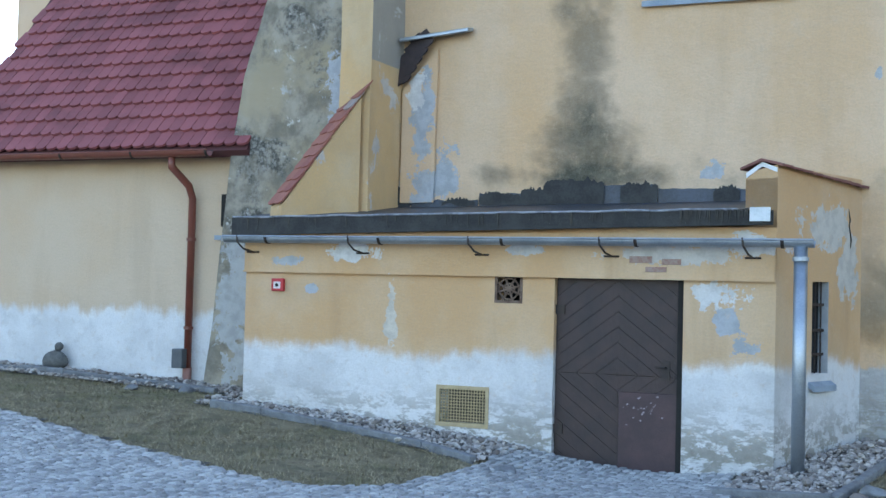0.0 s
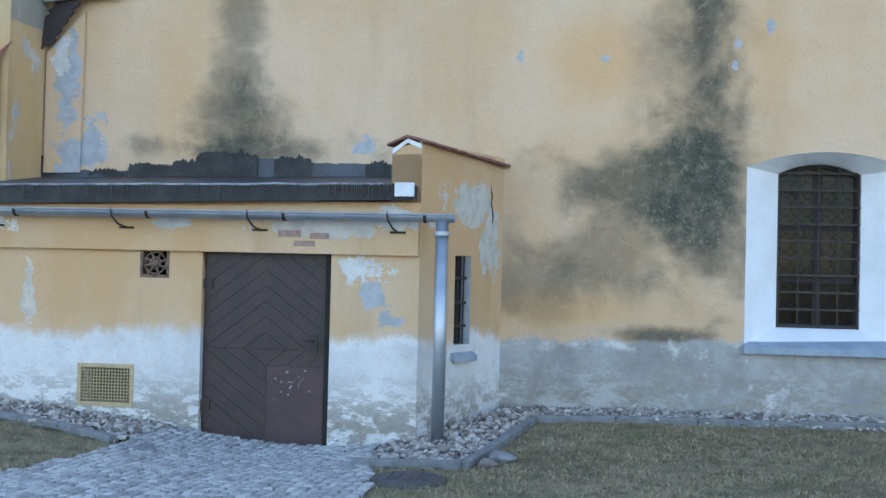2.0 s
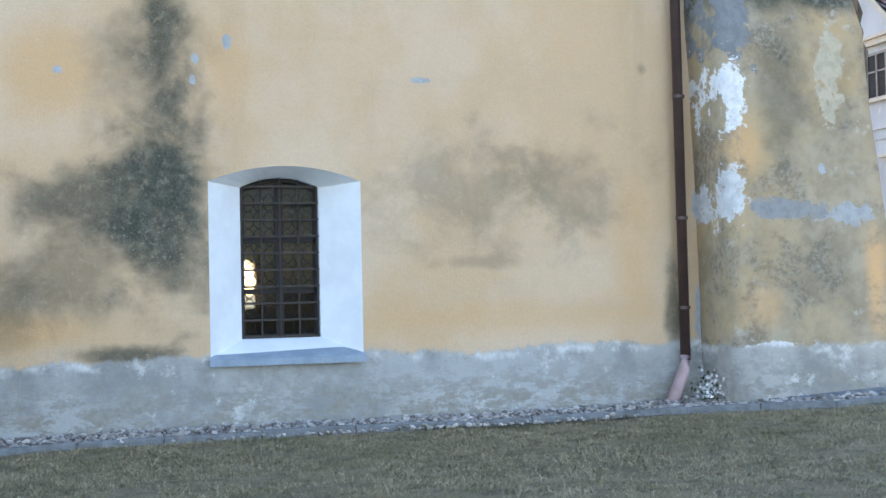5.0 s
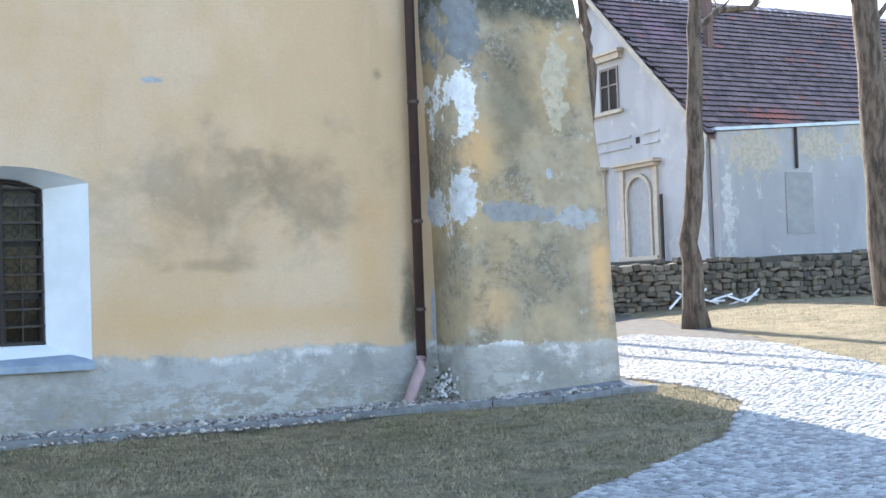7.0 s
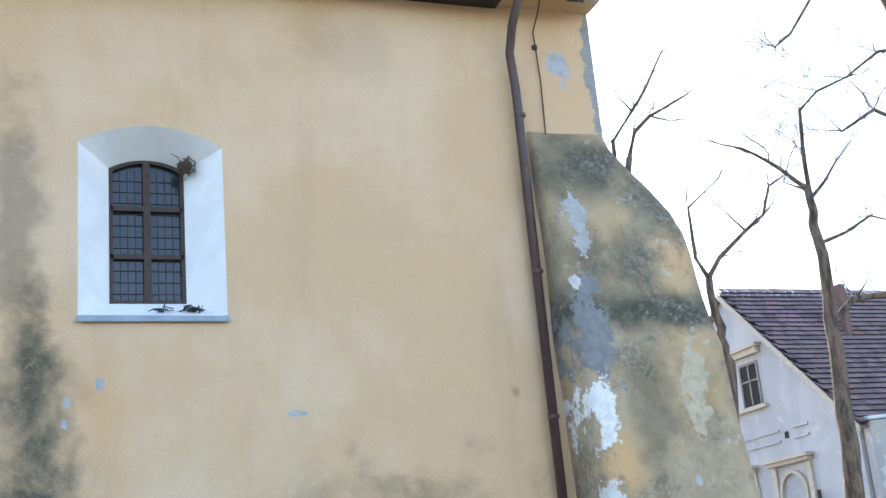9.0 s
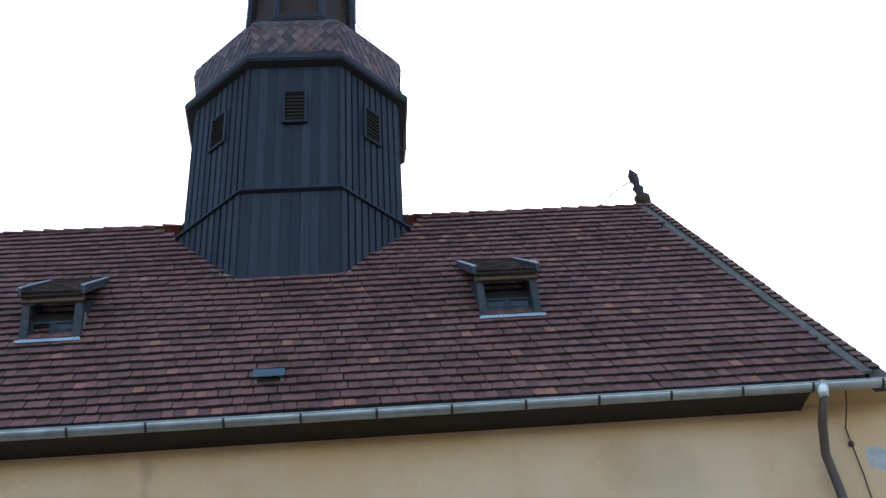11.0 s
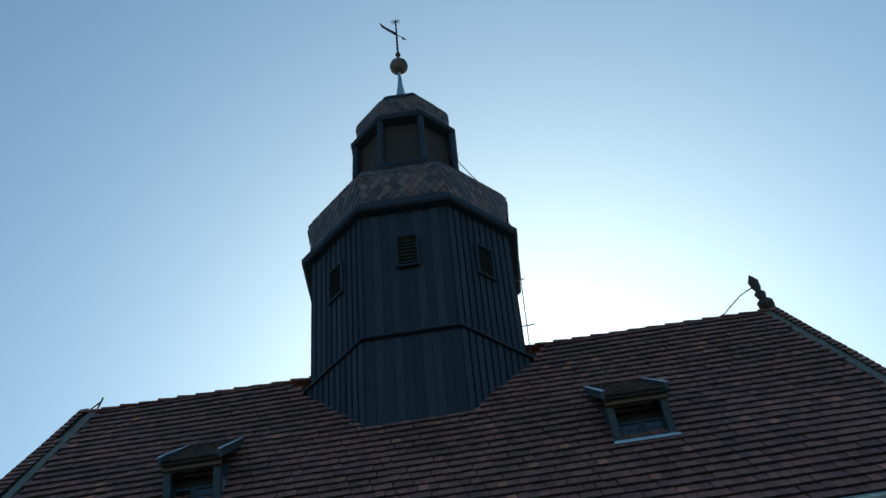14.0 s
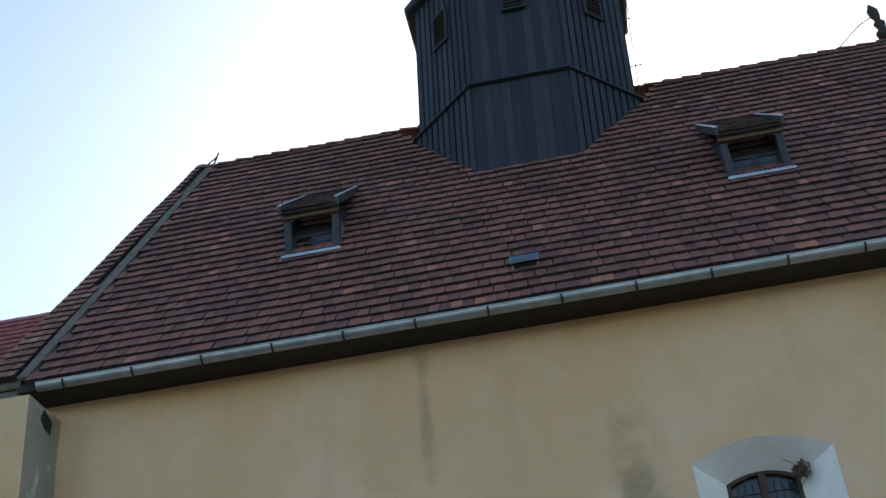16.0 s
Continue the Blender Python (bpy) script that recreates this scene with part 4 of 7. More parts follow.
# felt roof
bm = bmesh.new()
prism(bm, [(AX0 - 0.1, AY - 0.14, 2.52), (AX1 - 0.34, AY - 0.14, 2.60), (AX1 - 0.02, WY - 0.003, 2.84), (AX0 - 0.1, WY - 0.003, 2.76)], (0, 0, 0.07))
bmesh.ops.subdivide_edges(bm, edges=bm.edges, cuts=5, use_grid_fill=True)
rough_up(bm, 0.012, 2.5)
hang("felt_roof", bm, TAR, annex, "dark grey bitumen felt roof")
bm = bmesh.new()
prism(bm, [(AX0 - 0.12, AY - 0.165, 2.38), (AX1 - 0.02, AY - 0.165, 2.52), (AX1 - 0.02, AY - 0.165, 2.66), (AX0 - 0.12, AY - 0.165, 2.585)], (0, 0.05, 0))
hang("fascia", bm, TARBLACK, annex, "black tarred fascia")
bm = bmesh.new()
lip = [(x, AY - 0.17 + 0.012 * noise.noise((x * 4, 0, 0)), 2.595 + 0.085 * (x - AX0) / (AX1 - AX0) + 0.012 * noise.noise((x * 3, 5, 0))) for x in spread(AX0 - 0.1, AX1 - 0.36, 0.12)]
tube(bm, lip, 0.012, 6)
hang("felt_lip", bm, plain("pale_felt_edge", (0.34, 0.36, 0.39), (0.14, 0.15, 0.17), 9, 0.6), annex)
bm = bmesh.new()
box(bm, AX0, AX1 - 0.01, AY - 0.045, AY - 0.002, 1.97, 2.43)
hang("frieze", bm, ANNEX, annex)
bm = bmesh.new()
box(bm, AX0 - 0.01, AX1 - 0.005, AY - 0.062, AY - 0.003, 1.955, 1.972)
hang("drip_ledge", bm, ANNEX, annex)
# parapet over the side wall with its tile cap
bm = bmesh.new()
prism(bm, [SM @ Vector(p) for p in ((0, -0.001, 2.5), (0.0, 0.36, 2.5), (0.0, 0.36, 3.06), (0.0, 0.0, 3.13))], sd * SLEN)
hang("parapet", bm, ANNEX, annex)
bm = bmesh.new()
rng = random.Random(4)
for k in range(9):
    a = -0.05 + k * (SLEN + 0.05) / 9
    zt = 3.16 - 0.09 * a / SLEN
    prism(bm, [SM @ Vector(p) for p in ((a, -0.08, zt - 0.03 + rng.uniform(-0.008, 0.008)), (a, 0.16, zt + 0.035), (a, 0.40, zt - 0.05), (a, 0.40, zt - 0.075), (a, 0.16, zt + 0.01), (a, -0.08, zt - 0.055))], sd * 0.215)
hang("parapet_cap", bm, OLDTILE, annex, "dark tile cap")
bm = bmesh.new()
prism(bm, [SM @ Vector(p) for p in ((-0.012, 0.004, 3.055), (-0.012, 0.004, 3.10), (-0.012, 0.17, 3.165), (-0.012, 0.35, 3.06), (-0.012, 0.35, 3.01), (-0.012, 0.17, 3.12))], sd * 0.011)
hang("cap_mortar", bm, WHITE, annex, "white mortar bed under the cap")


# bitumen drips down the fascia
rng = random.Random(15)
bm = bmesh.new()
for _ in range(90):
    x = rng.choice((rng.uniform(AX0, AX1 - 0.3), rng.uniform(-2.6, AX1 - 0.05)))
    zt = 2.60 + 0.075 * (x - AX0) / (AX1 - AX0)
    tube(bm, [(x, AY - 0.170, zt), (x + rng.uniform(-0.01, 0.01), AY - 0.172, zt - rng.uniform(0.05, 0.17))], [0.010, 0.003], 5)
hang("tar_drip", bm, plain("tar_drip", (0.010, 0.010, 0.010), (0.02, 0.02, 0.02), 20, 0.35), annex, "glossy black tar drips")
# crack at the top of the side wall
bm = bmesh.new()
tube(bm, [SM @ Vector(p) for p in ((1.52, -0.001, 2.78), (1.55, -0.001, 2.66), (1.53, -0.001, 2.60), (1.58, -0.001, 2.45), (1.57, -0.001, 2.36))], [0.004, 0.012, 0.009, 0.012, 0.003], 5)
hang("crack", bm, DARK, annex, "dark open plaster crack")


# ---- turret ----
def octo(r, z, cx=None):
    """Corners of the turret's eight-sided plan at height z, leaning with the shaft; r is to the face."""
    x = TOWER_X + LEAN * (z - 14.3)
    R = r / math.cos(math.pi / 8)
    return [(x + R * math.sin(math.pi / 8 + math.pi / 4 * k), TOWER_Y - R * math.cos(math.pi / 8 + math.pi / 4 * k), z) for k in range(8)]


turret = thing("roof_turret", (TOWER_X, TOWER_Y, 14.2), "dark boarded octagonal ridge turret with shingled bell roofs", "turret", "", "structure")
bm = bmesh.new()
loft(bm, [octo(2.08, 13.6), octo(2.08, 16.2), octo(2.01, 16.25), octo(2.01, 19.6)])
hang("shaft", bm, SLATEWOOD, turret)


def board(bm, k, f, w, z0, z1, r0, r1, th):
    """An upright cover strip on face k at fraction f along it."""
    a0, b0 = Vector(octo(r0, z0)[k]), Vector(octo(r0, z0)[(k + 1) % 8])
    a1, b1 = Vector(octo(r1, z1)[k]), Vector(octo(r1, z1)[(k + 1) % 8])
    along = (b0 - a0).normalized()
    outw = Vector((along.y, -along.x, 0))
    c0, c1 = a0.lerp(b0, f), a1.lerp(b1, f)
    if outw.dot(c0 - Vector((TOWER_X, TOWER_Y, c0.z))) < 0:
        outw = -outw
    pts = [c0 - along * w / 2, c0 + along * w / 2, c0 + along * w / 2 + outw * th, c0 - along * w / 2 + outw * th]
    top = [c1 - along * w / 2, c1 + along * w / 2, c1 + along * w / 2 + outw * th, c1 - along * w / 2 + outw * th]
    loft(bm, [pts, top])


for k in range(8):
    for i in range(10):
        f = (i + 0.5) / 10
        for z0, z1, r in ((13.7, 16.18, 2.075), (16.32, 19.56, 2.005)):
            if k in (5, 6, 7, 0, 1):
                bm = bmesh.new()
                board(bm, k, f, 0.120 if k != 7 else 0.16, z0, z1, r, r, 0.050 if k != 7 else 0.018)
                hang("board", bm, SLATEWOOD, turret)
bm = bmesh.new()
loft(bm, [octo(2.09, 16.18), octo(2.18, 16.2), octo(2.16, 16.26), octo(2.02, 16.34)])
hang("water_board", bm, SLATEWOOD, turret)
bm = bmesh.new()
loft(bm, [octo(2.0, 19.44), octo(2.20, 19.46), octo(2.24, 19.50), octo(2.24, 19.62), octo(2.1, 19.7)])
hang("cornice", bm, SLATEWOOD, turret)
for ka, kb in ((6, 7), (7, 0), (0, 1)):
    ends = [octo(2.14, 14.2)[k] for k in (ka, kb)]
    ends = [Vector((p[0], p[1], EZ + SL * (p[1] - EY) + 0.10)) for p in ends]
    bm = bmesh.new()
    tube(bm, [ends[0].lerp(ends[1], i / 6) for i in range(7)], 0.035, 6)
    hang("base_flashing", bm, ZINC if ka != 7 else SLATEWOOD, turret)


def louvre(k, z0, z1, w):
    a, b = Vector(octo(2.06, z0)[k]), Vector(octo(2.06, z0)[(k + 1) % 8])
    along = (b - a).normalized()
    outw = Vector((along.y, -along.x, 0))
    mid = (a + b) / 2 + along * 0.02
    m = Matrix((along, outw, Vector((LEAN, 0, 1)))).transposed().to_4x4()
    m.translation = mid
    bm = bmesh.new()
    for x0, x1, c0, c1 in ((-w / 2 - 0.05, w / 2 + 0.05, -0.05, 0.0), (-w / 2 - 0.05, w / 2 + 0.05, z1 - z0, z1 - z0 + 0.05), (-w / 2 - 0.05, -w / 2, 0, z1 - z0), (w / 2, w / 2 + 0.05, 0, z1 - z0)):
        box(bm, x0, x1, 0, 0.05, c0, c1, m)
    fr = hang("louvre_frame", bm, SLATEWOOD, turret)
    bm = bmesh.new()
    box(bm, -w / 2, w / 2, 0.004, 0.010, 0, z1 - z0, m)
    part("louvre_gap", bm_moved(bm, turret), DARK, fr)
    for i in range(8):
        bm = bmesh.new()
        c = (z1 - z0) * (i + 0.4) / 8
        box(bm, -w / 2, w / 2, 0.012, 0.045, c, c + 0.015, m)
        part("slat", bm_moved(bm, turret), DARK, fr)


def bm_moved(bm, parent):
    bmesh.ops.translate(bm, verts=bm.verts, vec=-Vector(parent.location))
    return bm


for k in (6, 7, 0):
    louvre(k, 17.95, 18.68, 0.36)


def shingle_mat():
    n = Nodes("copper_shingle", 0.45, 0.35)
    r = n.island()
    c = n.mix(r, (0.055, 0.045, 0.05), (0.19, 0.13, 0.115))
    c = n.mix(n.math("MULTIPLY", n.ramp(n.noise(1.6, 5), 0.5, 0.7), 0.6), c, (0.22, 0.10, 0.065))
    n.color(c)
    return n.mat


SHINGLE = shingle_mat()


def shingled(name, prof, rows_n, per_face, parent):
    """A bell-shaped eight-sided roof with diamond shingles standing proud of its sheet."""
    def at(t):
        u = t * (len(prof) - 1)
        i = min(int(u), len(prof) - 2)
        return [p + (q - p) * (u - i) for p, q in zip(prof[i], prof[i + 1])]
    bm = bmesh.new()
    loft(bm, [octo(r, z) for r, z in prof])
    body = hang(name, bm, SHINGLE, parent)
    bm = bmesh.new()
    for k in range(8):
        for j in range(rows_n):
            ra, za = at(j / rows_n)
            rb, zb = at(min(1, (j + 1.0) / rows_n))
            rc, zc = at(min(1, (j + 2.0) / rows_n))
            A, B, C = octo(ra + 0.022, za), octo(rb + 0.016, zb), octo(rc + 0.006, zc)
            for i in range(per_face):
                f = (i + (0.5 if j % 2 else 0.0)) / per_face
                g0, g1 = f - 0.5 / per_face, f + 0.5 / per_face
                if g0 < -0.01 or g1 > 1.01:
                    continue
                pick = lambda P, q: Vector(P[k]).lerp(Vector(P[(k + 1) % 8]), min(max(q, 0), 1))
                bm.faces.new([bm.verts.new(p) for p in (pick(A, f), pick(B, g1), pick(C, f), pick(B, g0))])
    part("shingles", bm_moved(bm, parent), SHINGLE, body)


shingled("bell_roof", [(2.21, 19.63), (2.07, 19.80), (2.06, 20.02), (2.09, 20.25), (2.12, 20.48), (2.10, 20.64), (2.02, 20.80), (1.60, 21.28), (1.25, 21.70), (1.2, 21.8)], 18, 9, turret)
bm = bmesh.new()
loft(bm, [octo(1.2, 21.75), octo(1.24, 21.8), octo(1.24, 21.9), octo(1.1, 21.93)])
hang("lantern_sill", bm, SLATEWOOD, turret)
for k in range(8):
    bm = bmesh.new()
    a, b = Vector(octo(1.14, 21.85)[k]), Vector(octo(1.10, 23.50)[k])
    tube(bm, [a, b], 0.075, 6)
    hang("lantern_post", bm, SLATEWOOD, turret)
bm = bmesh.new()
loft(bm, [octo(0.98, 21.9), octo(0.98, 23.45)])
hang("lantern_core", bm, plain("lantern_boards", (0.036, 0.018, 0.013), (0.024, 0.014, 0.010), 5), turret)
bm = bmesh.new()
loft(bm, [octo(0.95, 23.36), octo(1.19, 23.42), octo(1.22, 23.52), octo(1.13, 23.60)])
hang("lantern_cornice", bm, SLATEWOOD, turret)
shingled("dome", [(1.16, 23.58), (1.06, 23.70), (1.05, 23.86), (1.08, 24.03), (1.08, 24.18), (1.02, 24.30), (0.86, 24.52), (0.78, 24.63)], 9, 6, turret)
bm = bmesh.new()
loft(bm, [octo(0.76, 24.60), octo(0.81, 24.64), octo(0.80, 24.72), octo(0.70, 24.76), octo(0.3, 24.95)])
hang("cap_plate", bm, SLATEWOOD, turret)
bm = bmesh.new()
loft(bm, [octo(0.26, 24.9), octo(0.2, 25.1), octo(0.13, 25.5), octo(0.06, 26.1), octo(0.035, 26.6)])
hang("spire", bm, ZINC, turret)


def axis_x(z):
    return TOWER_X + LEAN * (z - 14.3)


bm = bmesh.new()
bmesh.ops.create_uvsphere(bm, u_segments=20, v_segments=14, radius=0.23, matrix=Matrix.Translation((axis_x(26.85), TOWER_Y, 26.85)))
hang("ball", bm, plain("ball_sheet", (0.13, 0.095, 0.09), (0.08, 0.06, 0.06), 4, 0.65, 0.1), turret, "dark metal ball", True)
bm = bmesh.new()
tube(bm, [(axis_x(26.6), TOWER_Y, 26.6), (axis_x(28.85), TOWER_Y, 28.85)], [0.035, 0.02], 8)
bmesh.ops.create_uvsphere(bm, u_segments=10, v_segments=8, radius=0.07, matrix=Matrix.Translation((axis_x(27.35), TOWER_Y, 27.35)))
hang("rod", bm, IRON, turret)
VX, VZ = axis_x(28.2), 28.20
va = radians(38)
VM = Matrix.Translation((VX, TOWER_Y, VZ)) @ Matrix.Scale(0.62, 4) @ Matrix.Rotation(va, 4, "Z") @ Matrix.Rotation(radians(8), 4, "Y")
bm = bmesh.new()
prism(bm, [VM @ Vector(p) for p in ((-0.85, -0.01, 0.22), (-0.72, -0.01, -0.02), (-0.05, -0.01, -0.08), (-0.05, -0.01, 0.14), (-0.62, -0.01, 0.14))], VM.to_3x3() @ Vector((0, 0.015, 0)))
prism(bm, [VM @ Vector(p) for p in ((0.05, -0.01, 0.05), (0.28, -0.01, 0.04), (0.28, -0.01, 0.12), (0.5, -0.01, 0.02), (0.28, -0.01, -0.08), (0.28, -0.01, 0.0), (0.05, -0.01, -0.01))], VM.to_3x3() @ Vector((0, 0.015, 0)))
hang("weather_vane", bm, IRON, turret, "pierced iron weather vane flag with an arrow")
bm = bmesh.new()
for k in range(8):
    a = math.pi * k / 4
    tube(bm, [(axis_x(28.8), TOWER_Y, 28.8), (axis_x(28.8) + 0.13 * math.cos(a), TOWER_Y, 28.8 + 0.13 * math.sin(a))], 0.010, 5)
hang("star", bm, IRON, turret)

# ---- dormers ----
def roof_z(y):
    return EZ + SL * (y - EY)


DORMERWOOD = plain("grey_dormer_boards", (0.052, 0.060, 0.073), (0.030, 0.035, 0.043), 7, 0.85)
FASCIAWOOD = plain("brown_dormer_fascia", (0.12, 0.085, 0.062), (0.075, 0.055, 0.042), 9, 0.85)


def dormer(x0, x1, label, broken):
    yf, zs, zh, zf = 15.10, 12.33, 13.02, 13.19         # front, sill, head, top of the fascia
    d = thing("roof_dormer", ((x0 + x1) / 2, yf, zs), label, "dormer", "roof dormers")
    for xa in (x0, x1 - 0.11):
        bm = bmesh.new()
        box(bm, xa, xa + 0.11, yf - 0.02, yf + 0.10, zs, zh)
        hang("jamb", bm, DORMERWOOD, d)
    for xa in (x0 + 0.02, x1 - 0.06):
        bm = bmesh.new()
        prism(bm, [(xa, yf + 0.102, roof_z(yf + 0.1)), (xa, yf + 0.102, zh + 0.06), (xa, 16.30, roof_z(16.30) - 0.02)], (0.04, 0, 0))
        hang("cheek", bm, SLATEWOOD, d)
    bm = bmesh.new()
    box(bm, x0 - 0.03, x1 + 0.03, yf - 0.12, yf + 0.06, zs - 0.06, zs - 0.012)
    hang("sill_flashing", bm, ZINC, d, "pale zinc sill flashing")
    bm = bmesh.new()
    rows = []
    for i in range(57):
        xx, w = x0 + (x1 - x0) * i / 56, 0.012 * math.cos(math.pi * i / 2)
        rows.append([(xx, yf - 0.035 + w, zs - 0.012), (xx, yf - 0.025 + w, zs + 0.06), (xx, yf - 0.019 + w, zs + 0.06), (xx, yf - 0.029 + w, zs - 0.012)])
    loft(bm, rows)
    hang("corrugated_apron", bm, ZINC, d)
    bm = bmesh.new()
    box(bm, x0 - 0.02, x1 + 0.02, yf - 0.08, yf - 0.025, zh, zf)
    hang("fascia", bm, FASCIAWOOD, d, "weathered brown fascia board")
    bm = bmesh.new()
    box(bm, x0 + 0.06, x1 - 0.06, yf + 0.24, yf + 0.25, zs, zh)
    hang("recess", bm, DARK, d)
    cx = (x0 + x1) / 2
    top = zs + 0.47
    for xa, xb in ((x0 + 0.11, cx), (cx, x1 - 0.11)):
        bm = bmesh.new()
        for a, b, c, e in ((xa, xa + 0.045, zs, top), (xb - 0.045, xb, zs, top), (xa + 0.045, xb - 0.045, zs, zs + 0.05), (xa + 0.045, xb - 0.045, top - 0.045, top)):
            box(bm, a, b, yf + 0.12, yf + 0.16, c, e)
        sash = hang("window_sash", bm, SLATEWOOD, d)
        if not broken or xa > x0 + 0.2:
            bm = bmesh.new()
            box(bm, xa + 0.045, xb - 0.045, yf + 0.138, yf + 0.144, zs + 0.05, top - 0.045)
            part("pane", bm_moved(bm, d), LEADGLASS, sash)
    # shed lid that runs back into the main slope, with sheet-covered side boards
    yb = 16.66
    rise = (roof_z(yb) + 0.04 - zf) / (yb - yf)
    bm = bmesh.new()
    prism(bm, [(x0 - 0.02, yf - 0.14, zf - 0.11), (x1 + 0.02, yf - 0.14, zf - 0.11), (x1 + 0.02, yb, roof_z(yb) + 0.0), (x0 - 0.02, yb, roof_z(yb) + 0.0)], (0, 0, 0.05))
    hang("lid", bm, TILE_SHADE, d, "dark tiled dormer lid")
    tiled_slope(d, LIDTILE, (yf - 0.15, zf - 0.06), math.degrees(math.atan(rise)), lambda q: x0 - 0.02, lambda q: x1 - 0.04, 1.9, 0.155, 0.21, 0.30, 0.03, lambda x, q: False, random.Random(int(x0 * 10) + 90), nose=0.012, pitch=0.06, jitter=1.6)
    for xx, k in ((x0 - 0.05, 0), (x1, 1)):
        bm = bmesh.new()
        prism(bm, [(xx, yf - 0.18, zf - 0.12), (xx, yf - 0.18, zf + 0.02), (xx, yb, roof_z(yb) + 0.14), (xx, yb, roof_z(yb) + 0.0)], (0.05, 0, 0))
        hang("verge_board", bm, DORMERWOOD, d)
        bm = bmesh.new()
        prism(bm, [(xx - 0.01, yf - 0.19, zf + 0.022), (xx + 0.06, yf - 0.19, zf + 0.022), (xx + 0.06, yb, roof_z(yb) + 0.142), (xx - 0.01, yb, roof_z(yb) + 0.142)], (0, 0, 0.02))
        hang("lid_edge", bm, ZINC, d, "pale zinc edge strip")
    if broken:
        rng = random.Random(77)
        for i in range(7):
            y = yf + 0.14 + 0.13 * i
            h = (zh + 0.05 - roof_z(y)) * rng.uniform(0.35, 0.95)
            if h > 0.06:
                bm = bmesh.new()
                m = Matrix.Translation((x1 - 0.01, y, roof_z(y) + 0.03)) @ Matrix.Rotation(rng.uniform(-0.3, 0.3), 4, "X")
                box(bm, 0, 0.02, 0, rng.uniform(0.05, 0.09), 0, h, m)
                hang("broken_slat", bm, CONCRETE, d, "pale broken cladding slat")


LIDTILE = tile_mat("dark_lid_tile", (0.030, 0.020, 0.017), (0.060, 0.036, 0.030), (0.12, 0.06, 0.045))
dormer(-3.60, -2.72, "small boarded dormer with a dark tiled lid and broken cladding", True)
dormer(3.27, 4.22, "small boarded dormer with two panes and a dark tiled lid", False)
hatch = thing("roof_vent", (0.1, 14.2, 10.9), "small blue-grey sheet-metal roof vent hood", "roof vent")
bm = bmesh.new()
zv = roof_z(14.0) + 0.04
prism(bm, [(-0.09, 13.95, zv + 0.0), (-0.09, 13.95, zv + 0.16), (-0.09, 14.23, zv + 0.44), (-0.09, 14.23, zv + 0.30)], (0.37, 0, 0))
hang("hood", bm, ZINC, hatch)
bm = bmesh.new()
box(bm, -0.06, 0.25, 13.940, 13.948, zv + 0.01, zv + 0.14)
hang("mouth", bm, DARK, hatch)
bm = bmesh.new()
prism(bm, [(-0.12, 13.86, zv + 0.13), (0.31, 13.86, zv + 0.13), (0.31, 14.25, zv + 0.48), (-0.12, 14.25, zv + 0.48)], (0, -0.01, 0.02))
hang("lid", bm, plain("blue_sheet", (0.16, 0.24, 0.32), (0.11, 0.17, 0.23), 6, 0.4, 0.4), hatch, "blue-grey sheet lid")

# finials on the ridge ends
fin = thing("ridge_finial", (7.42, RY, RZ), "dark turned finial on the ridge end", "finial")
bm = bmesh.new()
prof = [(0.05, 0.0), (0.06, 0.10), (0.16, 0.16), (0.17, 0.28), (0.08, 0.36), (0.10, 0.46), (0.12, 0.52), (0.06, 0.60), (0.10, 0.72), (0.11, 0.86), (0.04, 1.0), (0.02, 1.04)]
loft(bm, [[(7.42 + r * math.cos(2 * math.pi * k / 10) - 0.12 * z, RY + r * math.sin(2 * math.pi * k / 10), RZ + 0.05 + z) for k in range(10)] for r, z in prof])
hang("finial_body", bm, IRON, fin, "", True)
bm = bmesh.new()
tube(bm, [(7.30, RY, RZ + 0.8), (6.98, RY, RZ + 0.62), (6.65, RY, RZ + 0.32), (6.4, RY, RZ + 0.08)], 0.012, 6)
hang("conductor_wire", bm, IRON, fin)
fin = thing("ridge_rod", (-5.9, RY, RZ), "short forked metal rod on the ridge end", "lightning rod")
bm = bmesh.new()
tube(bm, [(-5.95, RY, RZ), (-5.80, RY, RZ + 0.42)], 0.02, 6)
tube(bm, [(-6.15, RY, RZ + 0.08), (-5.84, RY, RZ + 0.32)], 0.015, 6)
hang("rod", bm, IRON, fin)


# ---- pipes ----
def pipe(name, pts, r, mat, label, collars=(), shoe=None, shoe_mat=None, shoe_label=""):
    p = thing(name, pts[-1], label, "downpipe")
    bm = bmesh.new()
    tube(bm, pts, r, 14)
    hang("pipe", bm, mat, p, "", True)
    for z in collars:
        bm = bmesh.new()
        x, y = pts[-1][0], pts[-1][1]
        tube(bm, [(x, y, z - 0.02), (x, y, z + 0.02)], r + 0.014, 14)
        box(bm, x - 0.012, x + 0.012, y, y + 0.2, z - 0.01, z + 0.01)
        hang("pipe_clip", bm, mat, p)
    if shoe:
        bm = bmesh.new()
        tube(bm, shoe, r * 1.18, 14)
        hang("shoe", bm, shoe_mat, p, shoe_label, True)
    return p


